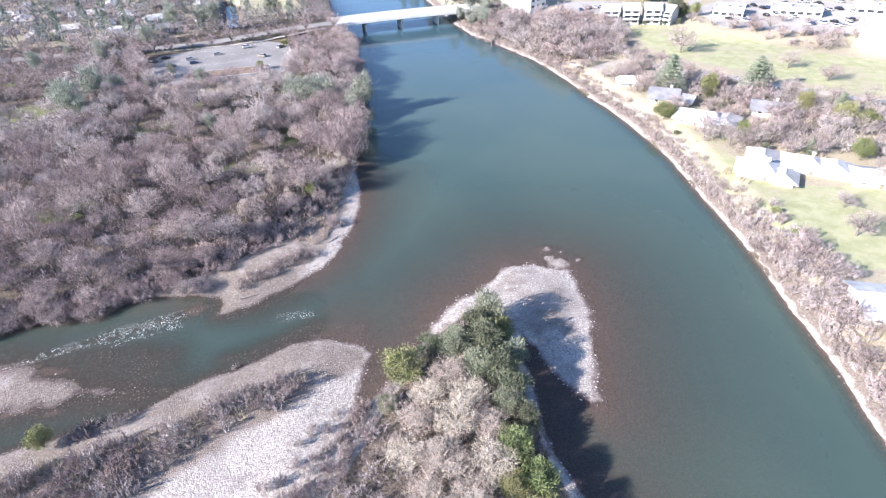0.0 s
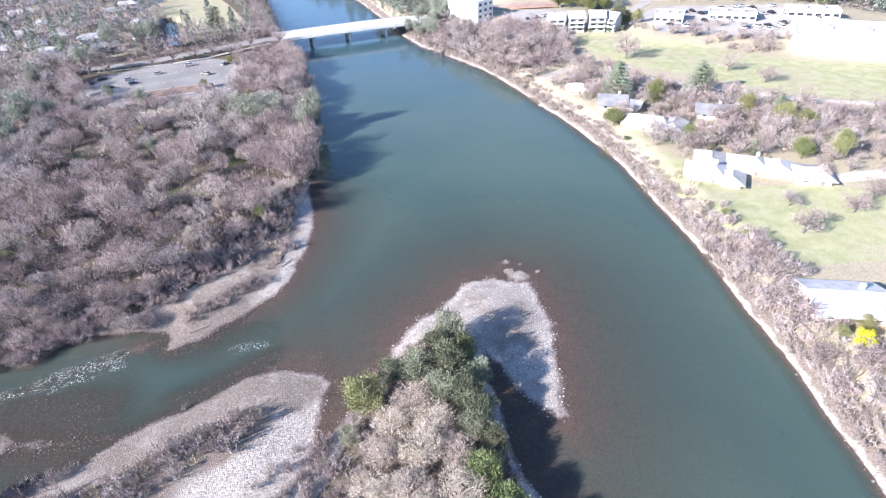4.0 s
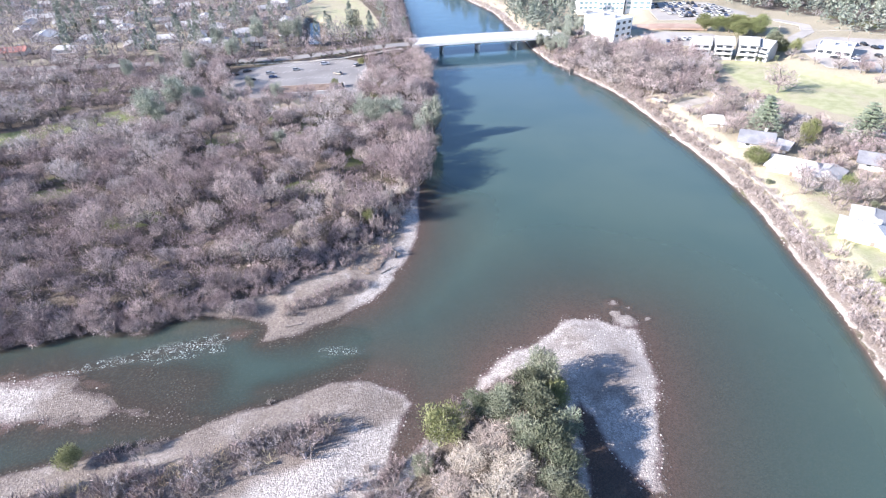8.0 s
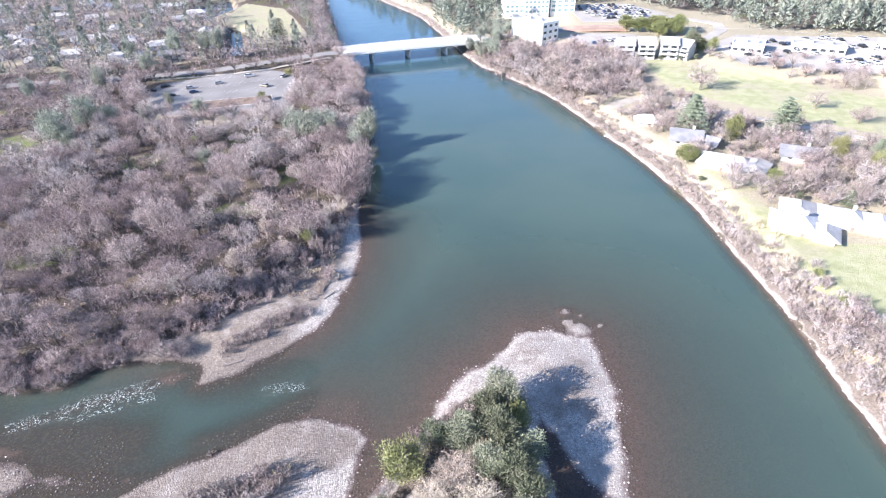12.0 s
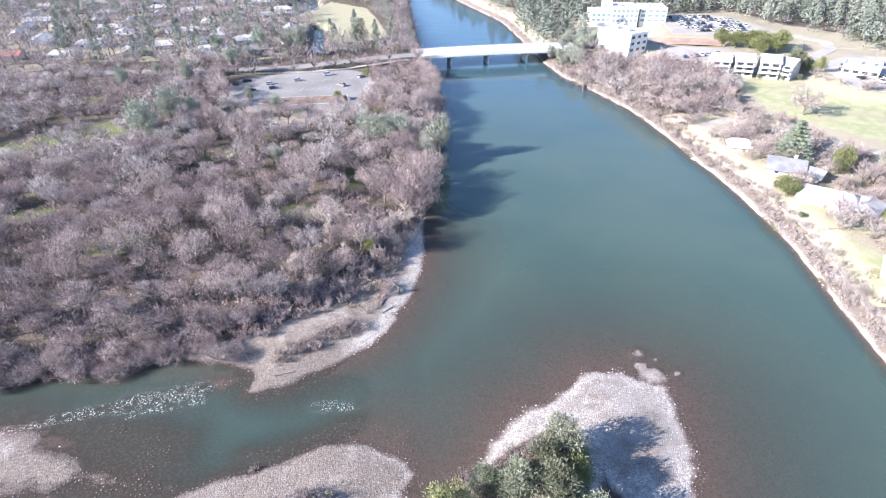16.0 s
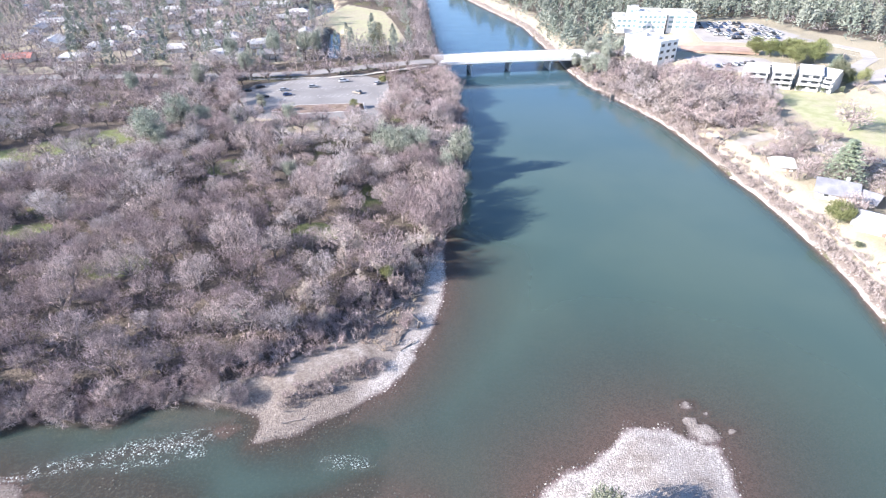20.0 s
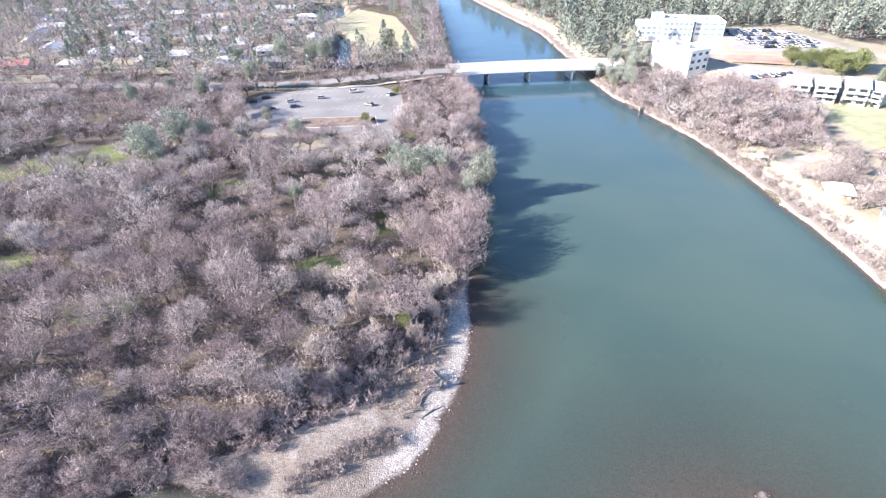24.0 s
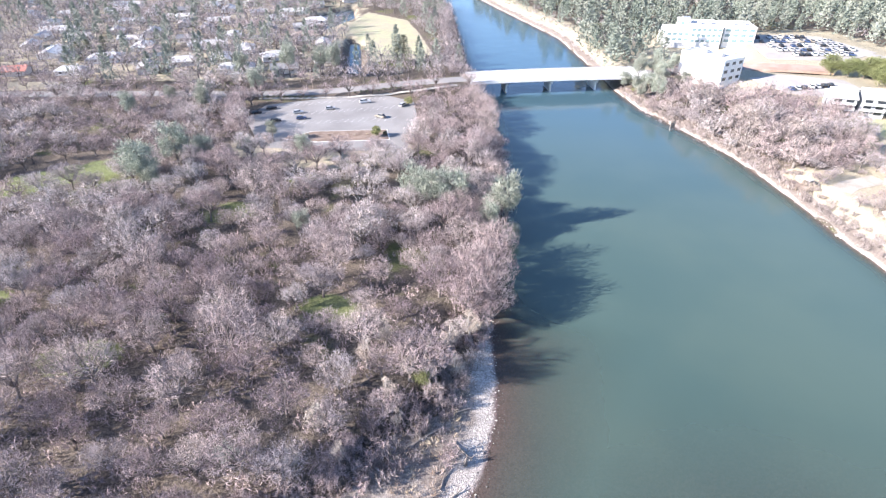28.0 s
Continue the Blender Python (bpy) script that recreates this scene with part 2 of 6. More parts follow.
def ground_material():
    """Cobble bars, leaf litter, winter grass and dry grass, by the cover stored on the sheet."""
    m, nt, bs = shader("ground")
    geo = nt.nodes.new("ShaderNodeNewGeometry")
    pos = geo.outputs["Position"]
    sep = nt.nodes.new("ShaderNodeSeparateXYZ")
    link(nt, pos, sep.inputs[0])

    def cover(name):
        a = nt.nodes.new("ShaderNodeAttribute")
        a.attribute_name = name
        return a.outputs["Fac"]
    big, mid, fine = noise_tex(nt, 0.035, 4, 0.6, pos), noise_tex(nt, 0.22, 5, 0.65, pos), noise_tex(nt, 2.2, 5, 0.7, pos)
    wob = arith(nt, "MULTIPLY", arith(nt, "SUBTRACT", mid.outputs["Fac"], 0.5), 0.9)

    def edge(name, lo=0.4, hi=0.6):
        return ramp(nt, arith(nt, "ADD", cover(name), wob), lo, hi)
    litter = mix_col(nt, ramp(nt, fine.outputs["Fac"], 0.35, 0.65), (0.075, 0.06, 0.05), (0.22, 0.185, 0.15))
    grass = mix_col(nt, ramp(nt, fine.outputs["Fac"], 0.3, 0.7), (0.085, 0.10, 0.04), (0.21, 0.22, 0.095))
    dry = mix_col(nt, ramp(nt, fine.outputs["Fac"], 0.3, 0.7), (0.34, 0.295, 0.21), (0.50, 0.45, 0.34))
    lawn = mix_col(nt, ramp(nt, mid.outputs["Fac"], 0.35, 0.65), (0.34, 0.352, 0.20), (0.46, 0.455, 0.29))
    lawn = mix_col(nt, ramp(nt, fine.outputs["Fac"], 0.45, 0.8), lawn, (0.44, 0.46, 0.245))
    lawn = mix_col(nt, arith(nt, "MULTIPLY", ramp(nt, arith(nt, "ADD", big.outputs["Fac"], arith(nt, "MULTIPLY", wob, 0.25)), 0.46, 0.62), 0.65), lawn, dry)
    vor = node(nt, "ShaderNodeTexVoronoi", Scale=4.6)
    link(nt, pos, vor.inputs["Vector"])
    vcol = nt.nodes.new("ShaderNodeSeparateColor")
    link(nt, vor.outputs["Color"], vcol.inputs[0])
    cobble = mix_col(nt, vcol.outputs[0], (0.31, 0.276, 0.25), (0.64, 0.585, 0.535))
    cobble = mix_col(nt, ramp(nt, vor.outputs["Distance"], 0.6, 1.0), cobble, (0.24, 0.218, 0.196))
    lump = node(nt, "ShaderNodeTexVoronoi", Scale=1.55)
    link(nt, pos, lump.inputs["Vector"])
    cobble = mix_col(nt, arith(nt, "MULTIPLY", ramp(nt, lump.outputs["Distance"], 0.55, 0.85), 0.45), cobble, (0.16, 0.14, 0.126))
    cobble = mix_col(nt, ramp(nt, mid.outputs["Fac"], 0.54, 0.70), cobble, (0.31, 0.28, 0.255))
    cobble = mix_col(nt, arith(nt, "MULTIPLY", ramp(nt, big.outputs["Fac"], 0.50, 0.62), 0.7), cobble, (0.34, 0.305, 0.28))
    cobble = mix_col(nt, arith(nt, "MULTIPLY", edge("silt", 0.3, 0.8), 0.8), cobble, mix_col(nt, ramp(nt, fine.outputs["Fac"], 0.35, 0.65), (0.13, 0.10, 0.085), (0.27, 0.225, 0.185)))
    col = mix_col(nt, ramp(nt, arith(nt, "ADD", big.outputs["Fac"], arith(nt, "MULTIPLY", wob, 0.3)), 0.55, 0.70), litter, grass)
    col = mix_col(nt, edge("dry"), col, dry)
    turf = mix_col(nt, ramp(nt, fine.outputs["Fac"], 0.3, 0.7), (0.10, 0.122, 0.048), (0.27, 0.29, 0.14))
    col = mix_col(nt, edge("turf"), col, turf)
    col = mix_col(nt, edge("lawn"), col, lawn)
    col = mix_col(nt, edge("gravel"), col, cobble)
    # the bed: brown algae on the shallow cobbles, grey-green silt in the deep
    bed = mix_col(nt, vcol.outputs[0], (0.100, 0.070, 0.066), (0.165, 0.113, 0.106))
    algae = mix_col(nt, ramp(nt, fine.outputs["Fac"], 0.44, 0.66), (0.070, 0.053, 0.050), (0.112, 0.088, 0.082))
    bed = mix_col(nt, edge("silt", 0.3, 0.7), bed, algae)
    bed = mix_col(nt, ramp(nt, sep.outputs["Z"], -1.2, -2.2), bed, (0.06, 0.085, 0.07))
    zw = arith(nt, "ADD", sep.outputs["Z"], arith(nt, "MULTIPLY", wob, 0.25))
    col = mix_col(nt, ramp(nt, zw, 0.10, -0.02), col, bed)
    link(nt, col, bs.inputs["Base Color"])
    bs.inputs["Roughness"].default_value = 0.95
    bs.inputs["Specular IOR Level"].default_value = 0.15
    b = node(nt, "ShaderNodeBump", Strength=0.7, Distance=0.25)
    link(nt, arith(nt, "MULTIPLY", ramp(nt, sep.outputs["Z"], -0.15, 0.1), 0.7), b.inputs["Strength"])
    link(nt, arith(nt, "ADD", fine.outputs["Fac"], arith(nt, "MULTIPLY", vor.outputs["Distance"], -0.5)), b.inputs["Height"])
    link(nt, b.outputs["Normal"], bs.inputs["Normal"])
    return m


def water_material():
    """Turbid green water: the deeper, the less of the bed comes through; ripples, and foam where it breaks."""
    m, nt, bs = shader("water")
    out = nt.nodes["Material Output"]
    pos = nt.nodes.new("ShaderNodeNewGeometry").outputs["Position"]

    def cover(name):
        a = nt.nodes.new("ShaderNodeAttribute")
        a.attribute_name = name
        return a.outputs["Fac"]
    patch = noise_tex(nt, 0.02, 3, 0.5, pos)
    body = mix_col(nt, ramp(nt, patch.outputs["Fac"], 0.35, 0.65), (0.066, 0.110, 0.097), (0.082, 0.125, 0.104))
    # upstream the blue sky reflection is painted into the body colour, growing with y
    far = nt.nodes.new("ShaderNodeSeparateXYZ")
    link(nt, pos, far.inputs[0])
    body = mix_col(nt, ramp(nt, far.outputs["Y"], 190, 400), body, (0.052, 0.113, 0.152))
    froth = noise_tex(nt, 2.6, 6, 0.8, pos)
    broken = ramp(nt, noise_tex(nt, 0.45, 2, 0.5, pos).outputs["Fac"], 0.34, 0.50)
    foam = arith(nt, "MULTIPLY", arith(nt, "MULTIPLY", cover("foam"), broken), ramp(nt, froth.outputs["Fac"], 0.535, 0.58))
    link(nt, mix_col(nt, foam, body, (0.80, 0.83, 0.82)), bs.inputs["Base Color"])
    bs.inputs["IOR"].default_value = 1.333
    bs.inputs["Specular IOR Level"].default_value = 0.8
    link(nt, arith(nt, "ADD", arith(nt, "MULTIPLY", foam, 0.5), 0.10), bs.inputs["Roughness"])
    rip, swell = noise_tex(nt, 0.9, 4, 0.6, pos), noise_tex(nt, 0.10, 3, 0.5, pos)
    h = arith(nt, "ADD", arith(nt, "MULTIPLY", rip.outputs["Fac"], arith(nt, "ADD", 0.05, arith(nt, "MULTIPLY", cover("foam"), 0.5))), arith(nt, "MULTIPLY", swell.outputs["Fac"], 0.25))
    b = node(nt, "ShaderNodeBump", Strength=0.55, Distance=0.8)
    link(nt, h, b.inputs["Height"])
    link(nt, b.outputs["Normal"], bs.inputs["Normal"])
    clear = node(nt, "ShaderNodeBsdfTransparent")
    clear.inputs["Color"].default_value = (0.86, 0.87, 0.83, 1)
    opac = arith(nt, "SUBTRACT", 1.0, arith(nt, "POWER", 2.718, arith(nt, "MULTIPLY", cover("depth"), -1.05)))
    opac = arith(nt, "MAXIMUM", arith(nt, "MAXIMUM", opac, foam), 0.06)
    mixer = nt.nodes.new("ShaderNodeMixShader")
    link(nt, opac, mixer.inputs[0])
    link(nt, clear.outputs[0], mixer.inputs[1])
    link(nt, bs.outputs[0], mixer.inputs[2])
    link(nt, mixer.outputs[0], out.inputs["Surface"])
    return m


M["ground"], M["water"] = ground_material(), water_material()


# ---- the lie of the land ----
LEFT_SHORE = [(-93, 105), (-85, 107), (-78, 109), (-70, 109), (-62, 108), (-55, 113), (-45, 112.5), (-39, 111), (-35.5, 109), (-34, 106.6), (-35, 103.2), (-31, 103.6), (-28, 104.4), (-24, 107), (-17, 111), (-10, 116), (-6, 123), (-3, 131), (-1, 137),
              (1, 144), (2, 154), (2, 163), (2, 171), (3, 188), (5, 206), (9, 232), (10.5, 267), (10, 314), (5, 345), (2, 400), (-2, 480), (-6, 575), (-40, 720), (-110, 900)]
RIGHT_SHORE = [(58, -200), (74, 0), (80, 29), (83, 40), (85, 48), (88, 58), (90, 68), (91.5, 76), (95, 90), (97, 100), (98.5, 110), (100, 124), (101.7, 133), (104.2, 150), (104.6, 171), (104, 193), (102, 208),
               (101, 229), (99, 247), (96, 266), (87, 294), (78, 320), (74, 347), (73, 365), (70, 411), (66, 464), (50, 524), (33, 587), (21, 634), (-10, 720), (-70, 900)]
BAR_SHORE = [(-1.5, 83), (-5, 87), (-12, 90.5), (-18, 90), (-25, 86.5), (-36, 83.5), (-44, 79.5), (-53, 76.5), (-65, 75), (-75, 72), (-95, 68), (-300, 60), (-300, -300), (40, -300), (32, 0), (31, 30),
             (30, 42), (28, 51), (27.5, 58), (28.5, 67), (29.5, 76), (31, 81), (33, 78), (34, 70), (37, 63.5), (39.4, 61), (43, 72), (46.5, 80), (48.5, 88), (49.5, 96), (49, 101), (45, 102),
             (41, 105), (35, 105.5), (26, 98), (20, 96), (15.5, 92.5), (12, 86.5), (5, 79), (0, 73.5), (-4, 69), (-6.5, 65), (-5.5, 70), (-4, 76)]
SHOAL = [(-140, 93), (-86, 96), (-76, 97), (-64, 92), (-52, 87.5), (-42, 82.5), (-46, 80.5), (-56, 82.5), (-69, 83.5), (-81, 84.5), (-140, 86)]
STONY = [(-82, 98), (-70, 98.5), (-50, 96.5), (-42, 93), (-42, 87), (-50, 85), (-64, 88), (-76, 91), (-86, 93)]
STONY_BAR = [(-32, 88.5), (-22, 92), (-12, 96), (-2, 92.5), (2, 84), (-3, 84), (-8, 89), (-16, 91), (-27, 86.5)]
STONY_SPIT = [(-38, 107.5), (-32, 101), (-23, 104.5), (-14, 110), (-7, 117), (-9, 119), (-20, 109.5), (-30, 106)]
WOOD_EDGE = [(-400, 106), (-93, 106.5), (-78, 110.5), (-62, 110), (-54, 115), (-43, 119), (-34, 122), (-24, 129), (-20, 138), (-9, 145), (-6, 156), (-2, 164), (0, 172), (1.5, 188), (3.5, 206), (7.5, 232),
             (9, 267), (8, 314), (3, 345), (0, 400), (-4, 480), (-8, 575), (-42, 720), (-115, 900)]
LEFT = LEFT_SHORE + [(-400, 4000), (-4000, 4000), (-4000, 104)]
RIGHT = RIGHT_SHORE + [(-300, 4000), (4000, 4000), (4000, -200)]
WOOD = WOOD_EDGE + [(-400, 4000), (-4000, 4000), (-4000, 106)]
BIG_LAWN = [(150, 252), (157, 290), (186, 283), (186, 266), (209, 234), (231, 203), (320, 150), (320, 100), (250, 125), (198, 168), (176, 198), (152, 236)]
HOUSE_LAWN = [(104, 140), (110, 146), (118, 146), (122, 118), (140, 112), (160, 100), (160, 70), (112, 80), (106, 100), (103, 118)]
FIELD = [(-84, 489), (-74, 555), (-40, 520), (-28, 470), (-17, 412), (-30, 398), (-50, 396), (-62, 436)]
PONDS = [[(-74, 456), (-67, 454), (-55, 374), (-63, 374)], [(-97, 489), (-112, 558), (-91, 586), (-82, 533)]]
LOT = [(-94, 300), (-90, 318), (-69, 326), (-36, 331), (-24, 322), (-20, 290), (-24, 264), (-60, 266), (-78, 268), (-84, 280)]
BAR_BRUSH = [(-14, 79), (-23, 79.5), (-30, 77.5), (-40, 72), (-55, 70), (-75, 64), (-75, 50), (-45, 58), (-30, 69), (-17, 74)]
SPIT_BRUSH = [(-32, 110), (-29, 116), (-22, 120), (-15, 123.5), (-12, 121), (-18, 117.5), (-24, 113.5)]
SHOPS_LOT = [(196, 262), (204, 302), (232, 318), (300, 290), (300, 232), (262, 226), (232, 238)]
FAR_LOT = [(158, 372), (170, 432), (214, 424), (222, 384), (196, 366)]
OFFICE_LOT = [(134, 340), (140, 316), (152, 311), (176, 320), (176, 336), (152, 346)]
LEFT_STRIPS = [(-200, 208), (-176, 230), (-152, 246), (-128, 262), (-110, 264), (-108, 252), (-124, 240), (-150, 222), (-180, 200)]
CLEARING = [(-92, 272), (-88, 262), (-62, 250), (-44, 248), (-26, 254), (-20, 266), (-24, 300), (-60, 300)]

HILL = [(77, 372), (108, 372), (110, 436), (222, 438), (228, 396), (250, 366), (248, 322), (305, 298), (330, 250), (600, 180), (800, 900), (0, 900), (25, 650), (54, 530), (72, 470)]
BANK_WOOD = [(75, 350), (80, 315), (89, 290), (98, 264), (102, 248), (117, 246), (136, 252), (148, 268), (146, 290), (132, 308), (118, 326), (108, 346), (92, 356)]
BANK_LAWN = [(109, 148), (112, 168), (117, 172), (122, 160), (131, 150), (122, 146)]
GLADES = [(-72, 218, 7), (-83, 157, 6), (-35, 172, 6), (-118, 175, 6), (-55, 240, 5)]


def sdf(poly, x, y):
    """Distance to the outline, positive inside."""
    best, inside = np.full(x.shape, 1e9), np.zeros(x.shape, bool)
    for (ax, ay), (bx, by) in zip(poly, poly[1:] + poly[:1]):
        ex, ey = bx - ax, by - ay
        k = np.clip(((x - ax) * ex + (y - ay) * ey) / (ex * ex + ey * ey + 1e-9), 0, 1)
        best = np.minimum(best, np.hypot(x - ax - k * ex, y - ay - k * ey))
        if ey != 0:
            cross = ((ay > y) != (by > y)) & (x < ex * (y - ay) / ey + ax)
            inside ^= cross
    return np.where(inside, best, -best)


def smooth(v, a, b):
    k = np.clip((v - a) / (b - a), 0, 1)
    return k * k * (3 - 2 * k)


RNG = np.random.default_rng(7)
WAVES = [(RNG.uniform(-1, 1, 2) / s, RNG.uniform(0, 6.28), s) for s in (3, 3, 4, 5, 7, 9, 12, 16, 22, 30, 45, 60) for _ in (0, 1)]


def rough_noise(x, y, lo, hi):
    v, tot = 0, 0
    for k, ph, s in WAVES:
        if lo <= s <= hi:
            v, tot = v + np.sin(6.28 * (k[0] * x + k[1] * y) + ph) * s, tot + s
    return v / tot


BR_TOP = 6.2                         # height of the bridge's roadway


def road_y(x):
    return np.interp(x, (-400, -170, -95, -71, -34, 5, 92, 140, 230), (331, 335, 334, 336.5, 343, 347.5, 356.2, 362, 385))


def road_z(x):
    return np.where(x < 5, 3.1 + (BR_TOP - 3.1) * smooth(x, -75, 5), BR_TOP + 1.6 * smooth(x, 92, 140))


def land(x, y):
    """Height of the ground, and its cover."""
    x, y = np.asarray(x, float), np.asarray(y, float)
    jig = 0.9 * rough_noise(x, y, 3, 9)
    dl, dr, db, ds = sdf(LEFT, x, y) + jig * 0.7, sdf(RIGHT, x, y) + jig * 0.5, sdf(BAR_SHORE, x, y) + jig * 0.7, sdf(SHOAL, x, y) + 1.6 * jig + 1.2 * rough_noise(x, y, 5, 12)
    dw = sdf(WOOD, x, y) + jig
    steep = smooth(y, 165, 195)
    zl = np.where(dl > 0, np.minimum(0.075 * dl, 0.95) * (1 - steep) + steep * np.minimum(0.4 * dl, 0.9), np.maximum(dl * (0.07 + 0.3 * steep + 0.25 * smooth(-x, 18, 60)), -4))
    zl = zl + 2.0 * smooth(dw, -1, 11) + 0.35 * rough_noise(x, y, 16, 60) * smooth(dw, 0, 15)
    zr = np.where(dr > 0, 0.9 * smooth(dr, 0, 1.6) + 3.4 * smooth(dr, 1.5, 13) + 1.3 * smooth(dr, 20, 70) + 2.2 * smooth(dr, 60, 140) * smooth(y, 230, 330), np.maximum(dr * 0.45, -4))
    zr = zr + 0.3 * rough_noise(x, y, 16, 60) * smooth(dr, 4, 20)
    isle = sdf([(-20, 40), (-4, 62), (4, 74), (15, 87), (24, 91), (28.5, 82), (27, 70), (26, 55), (28, 30), (30, -100), (-20, -100)], x, y)
    zb = np.where(db > 0, np.minimum(0.09 * db, 1.0), np.maximum(db * (0.04 + 0.14 * smooth(-x, 2, 40)), -4)) + 0.9 * smooth(isle, -1, 6) * (db > 0)
    zs = np.where(ds > 0, np.minimum(0.03 * ds, 0.12), np.maximum(ds * 0.06, -4)) - 0.09 * smooth(x, -70, -54)
    riffle = -0.14 - 0.20 * np.abs(sdf([(-36, 106.5), (-52, 103), (-80, 95.5), (-52, 103.1)], x, y))
    rocks = np.full(x.shape, -9.0)
    for cx, cy, a, b in ((47.0, 110.2, 1.9, 1.5), (47.6, 103.6, 3.8, 2.6), (46.4, 106.8, 1.3, 1.4), (53.3, 103.8, 1.5, 0.4), (49.6, 108.0, 0.8, 0.9)):
        rocks = np.maximum(rocks, 0.22 - 0.30 * ((x - cx) ** 2 / a ** 2 + (y - cy) ** 2 / b ** 2) + 0.17 * rough_noise(x, y, 3, 4))
    rocks = np.maximum(rocks, -0.02 - 0.3 * ((x + 40.5) ** 2 / 30 + (y - 106.3) ** 2 / 5) + 0.12 * rough_noise(x, y, 3, 5))
    rocks = np.where(rocks < -2, -9, rocks)
    pool = np.exp(-((x + 33) / 17) ** 2 - ((y - 93 - 0.31 * (x + 33)) / 5.5) ** 2)
    side = -0.42 - 1.2 * pool - 0.35 * smooth(rough_noise(x, y, 9, 30), -0.5, 0.6)
    side = np.where((x < -8) & (y > 60) & (y < 125), side, -9) - 3 * smooth(x, -30, -8)
    flats = -0.16 + np.minimum(0.12 * (np.maximum(sdf(STONY, x, y), np.maximum(sdf(STONY_BAR, x, y), sdf(STONY_SPIT, x, y)) * 1.5) + jig), 0) + 0.08 * rough_noise(x, y, 3, 9)
    z = np.max([zl, zr, zb, zs, riffle, rocks, side, flats], axis=0)
    z = z + 0.05 * rough_noise(x, y, 3, 7)
    # the road's banks, the car park's flat and the two ponds
    ry, rz = road_y(x), road_z(x)
    fill = rz - 0.12 - 0.45 * np.clip(np.abs(y - ry) - 8, 0, 99)
    z = np.where((x < 4) | (x > 88), np.maximum(z, fill), z)
    flat = smooth(sdf(LOT, x, y), -4, 0)
    z = z * (1 - flat) + 2.78 * flat
    for p, top in ((SHOPS_LOT, 8.42), (FAR_LOT, 9.15), (OFFICE_LOT, 8.05)):
        flat = smooth(sdf(p, x, y), -16, -1)
        z = z * (1 - flat) + top * flat
    for p in PONDS:
        z = z - 4.6 * smooth(sdf(p, x, y), -4, 2)
    gravel = np.where((dl > -2) & (dw < 3), smooth(-dw, -1.0, 1.5) * (1 - steep) * smooth(x, -64, -54), 0)
    gravel = np.maximum(gravel, smooth(db, -3, -1) * smooth(-isle, -2, 2) * smooth(y, 15, 40))
    gravel = np.maximum(np.maximum(gravel, smooth(ds, -2, 0)), smooth(dr, -2, -0.5) * smooth(-dr, -1.5, -0.4) * smooth(rough_noise(x, y, 7, 30), -0.7, 0.3))
    gravel = np.maximum(gravel, (rocks > -0.3) * 1.0)
    lawn = np.max([smooth(sdf(p, x, y), -3, 3) for p in (BIG_LAWN, HOUSE_LAWN)], axis=0)
    lawn = np.maximum(lawn, 0.62 * smooth(sdf(BANK_LAWN, x, y), -2, 3))
    turf = (0.62 + 0.35 * rough_noise(x, y, 5, 16)) * smooth(sdf(LEFT_STRIPS, x, y), -2, 4)
    for cx, cy, r in GLADES:
        turf = np.maximum(turf, (0.6 + 0.4 * rough_noise(x, y, 5, 16)) * smooth(r - np.hypot((x - cx) * 0.7, y - cy), -3, 2))
    lawn = np.maximum(lawn, 0.52 * smooth(sdf(FIELD, x, y), -3, 3))
    dry = smooth(dr, 2.5, 6) * (0.80 + 0.25 * rough_noise(x, y, 9, 45)) * (1 - 0.9 * smooth(sdf(HILL, x, y), 6, 24)) * (1 - 0.7 * smooth(sdf(BANK_WOOD, x, y), -2, 3))
    dry = np.maximum(dry, 0.9 * smooth(sdf([(-330, 322), (-205, 343), (-205, 357), (-330, 352)], x, y), -2, 2))
    dry = np.max([dry, 0.85 * smooth(sdf(FIELD, x, y), -3, 3), 0.8 * smooth(sdf(CLEARING, x, y), -3, 3)], axis=0)
    dry = np.maximum(dry, (0.52 + 0.3 * rough_noise(x, y, 12, 45)) * smooth(y - road_y(x), 14, 26) * smooth(-x, 60, 80))
    silt = np.maximum(np.maximum(smooth(sdf(BAR_BRUSH, x, y), -7, 2), (0.72 + 0.2 * rough_noise(x, y, 4, 12)) * smooth(sdf([(0, 80), (-3, 85), (-12, 91), (-20, 91), (-40, 84), (-90, 70), (-90, 50), (-40, 66), (-16, 76), (-6, 78)], x, y), -3, 2)), smooth(sdf(SPIT_BRUSH, x, y), -2.5, 1.5))
    silt = np.maximum(silt, 0.75 * smooth(sdf([(-22, 134), (-18, 127), (-11, 125), (-7, 132), (-6, 146), (-11, 148)], x, y), -1, 1.5))
    silt = np.maximum(silt, (0.5 + 0.35 * rough_noise(x, y, 4, 16)) * smooth(db, 0.5, 3) * smooth(x, 12, 18) * smooth(y, 62, 72))
    silt = np.max([silt, 0.68 * smooth(dl, 2, 5) * smooth(-dw, -2, 1) * smooth(-y, -165, -145), 0.85 * smooth(dl, -2, -1) * smooth(-dw, -2, 1) * smooth(-x, 8, 20) * smooth(-y, -125, -115), (0.95 - 0.6 * smooth(-x, 68, 80)) * smooth(ds, -1, 1), 0.6 * smooth(rocks, -0.3, 0.0) * smooth(x, 40, 44)], axis=0)
    silt = np.maximum(silt, 0.95 * smooth(-x, 4, 16) * smooth(y, 60, 72) * smooth(-z, 0.03, 0.12) * smooth(-y, -112, -104))
    soil = smooth(dr, 0.5, 1.2) * smooth(-dr, -6, -4) * smooth(y, -200, 20)
    gravel, silt = np.maximum(gravel, soil), np.maximum(silt, soil)
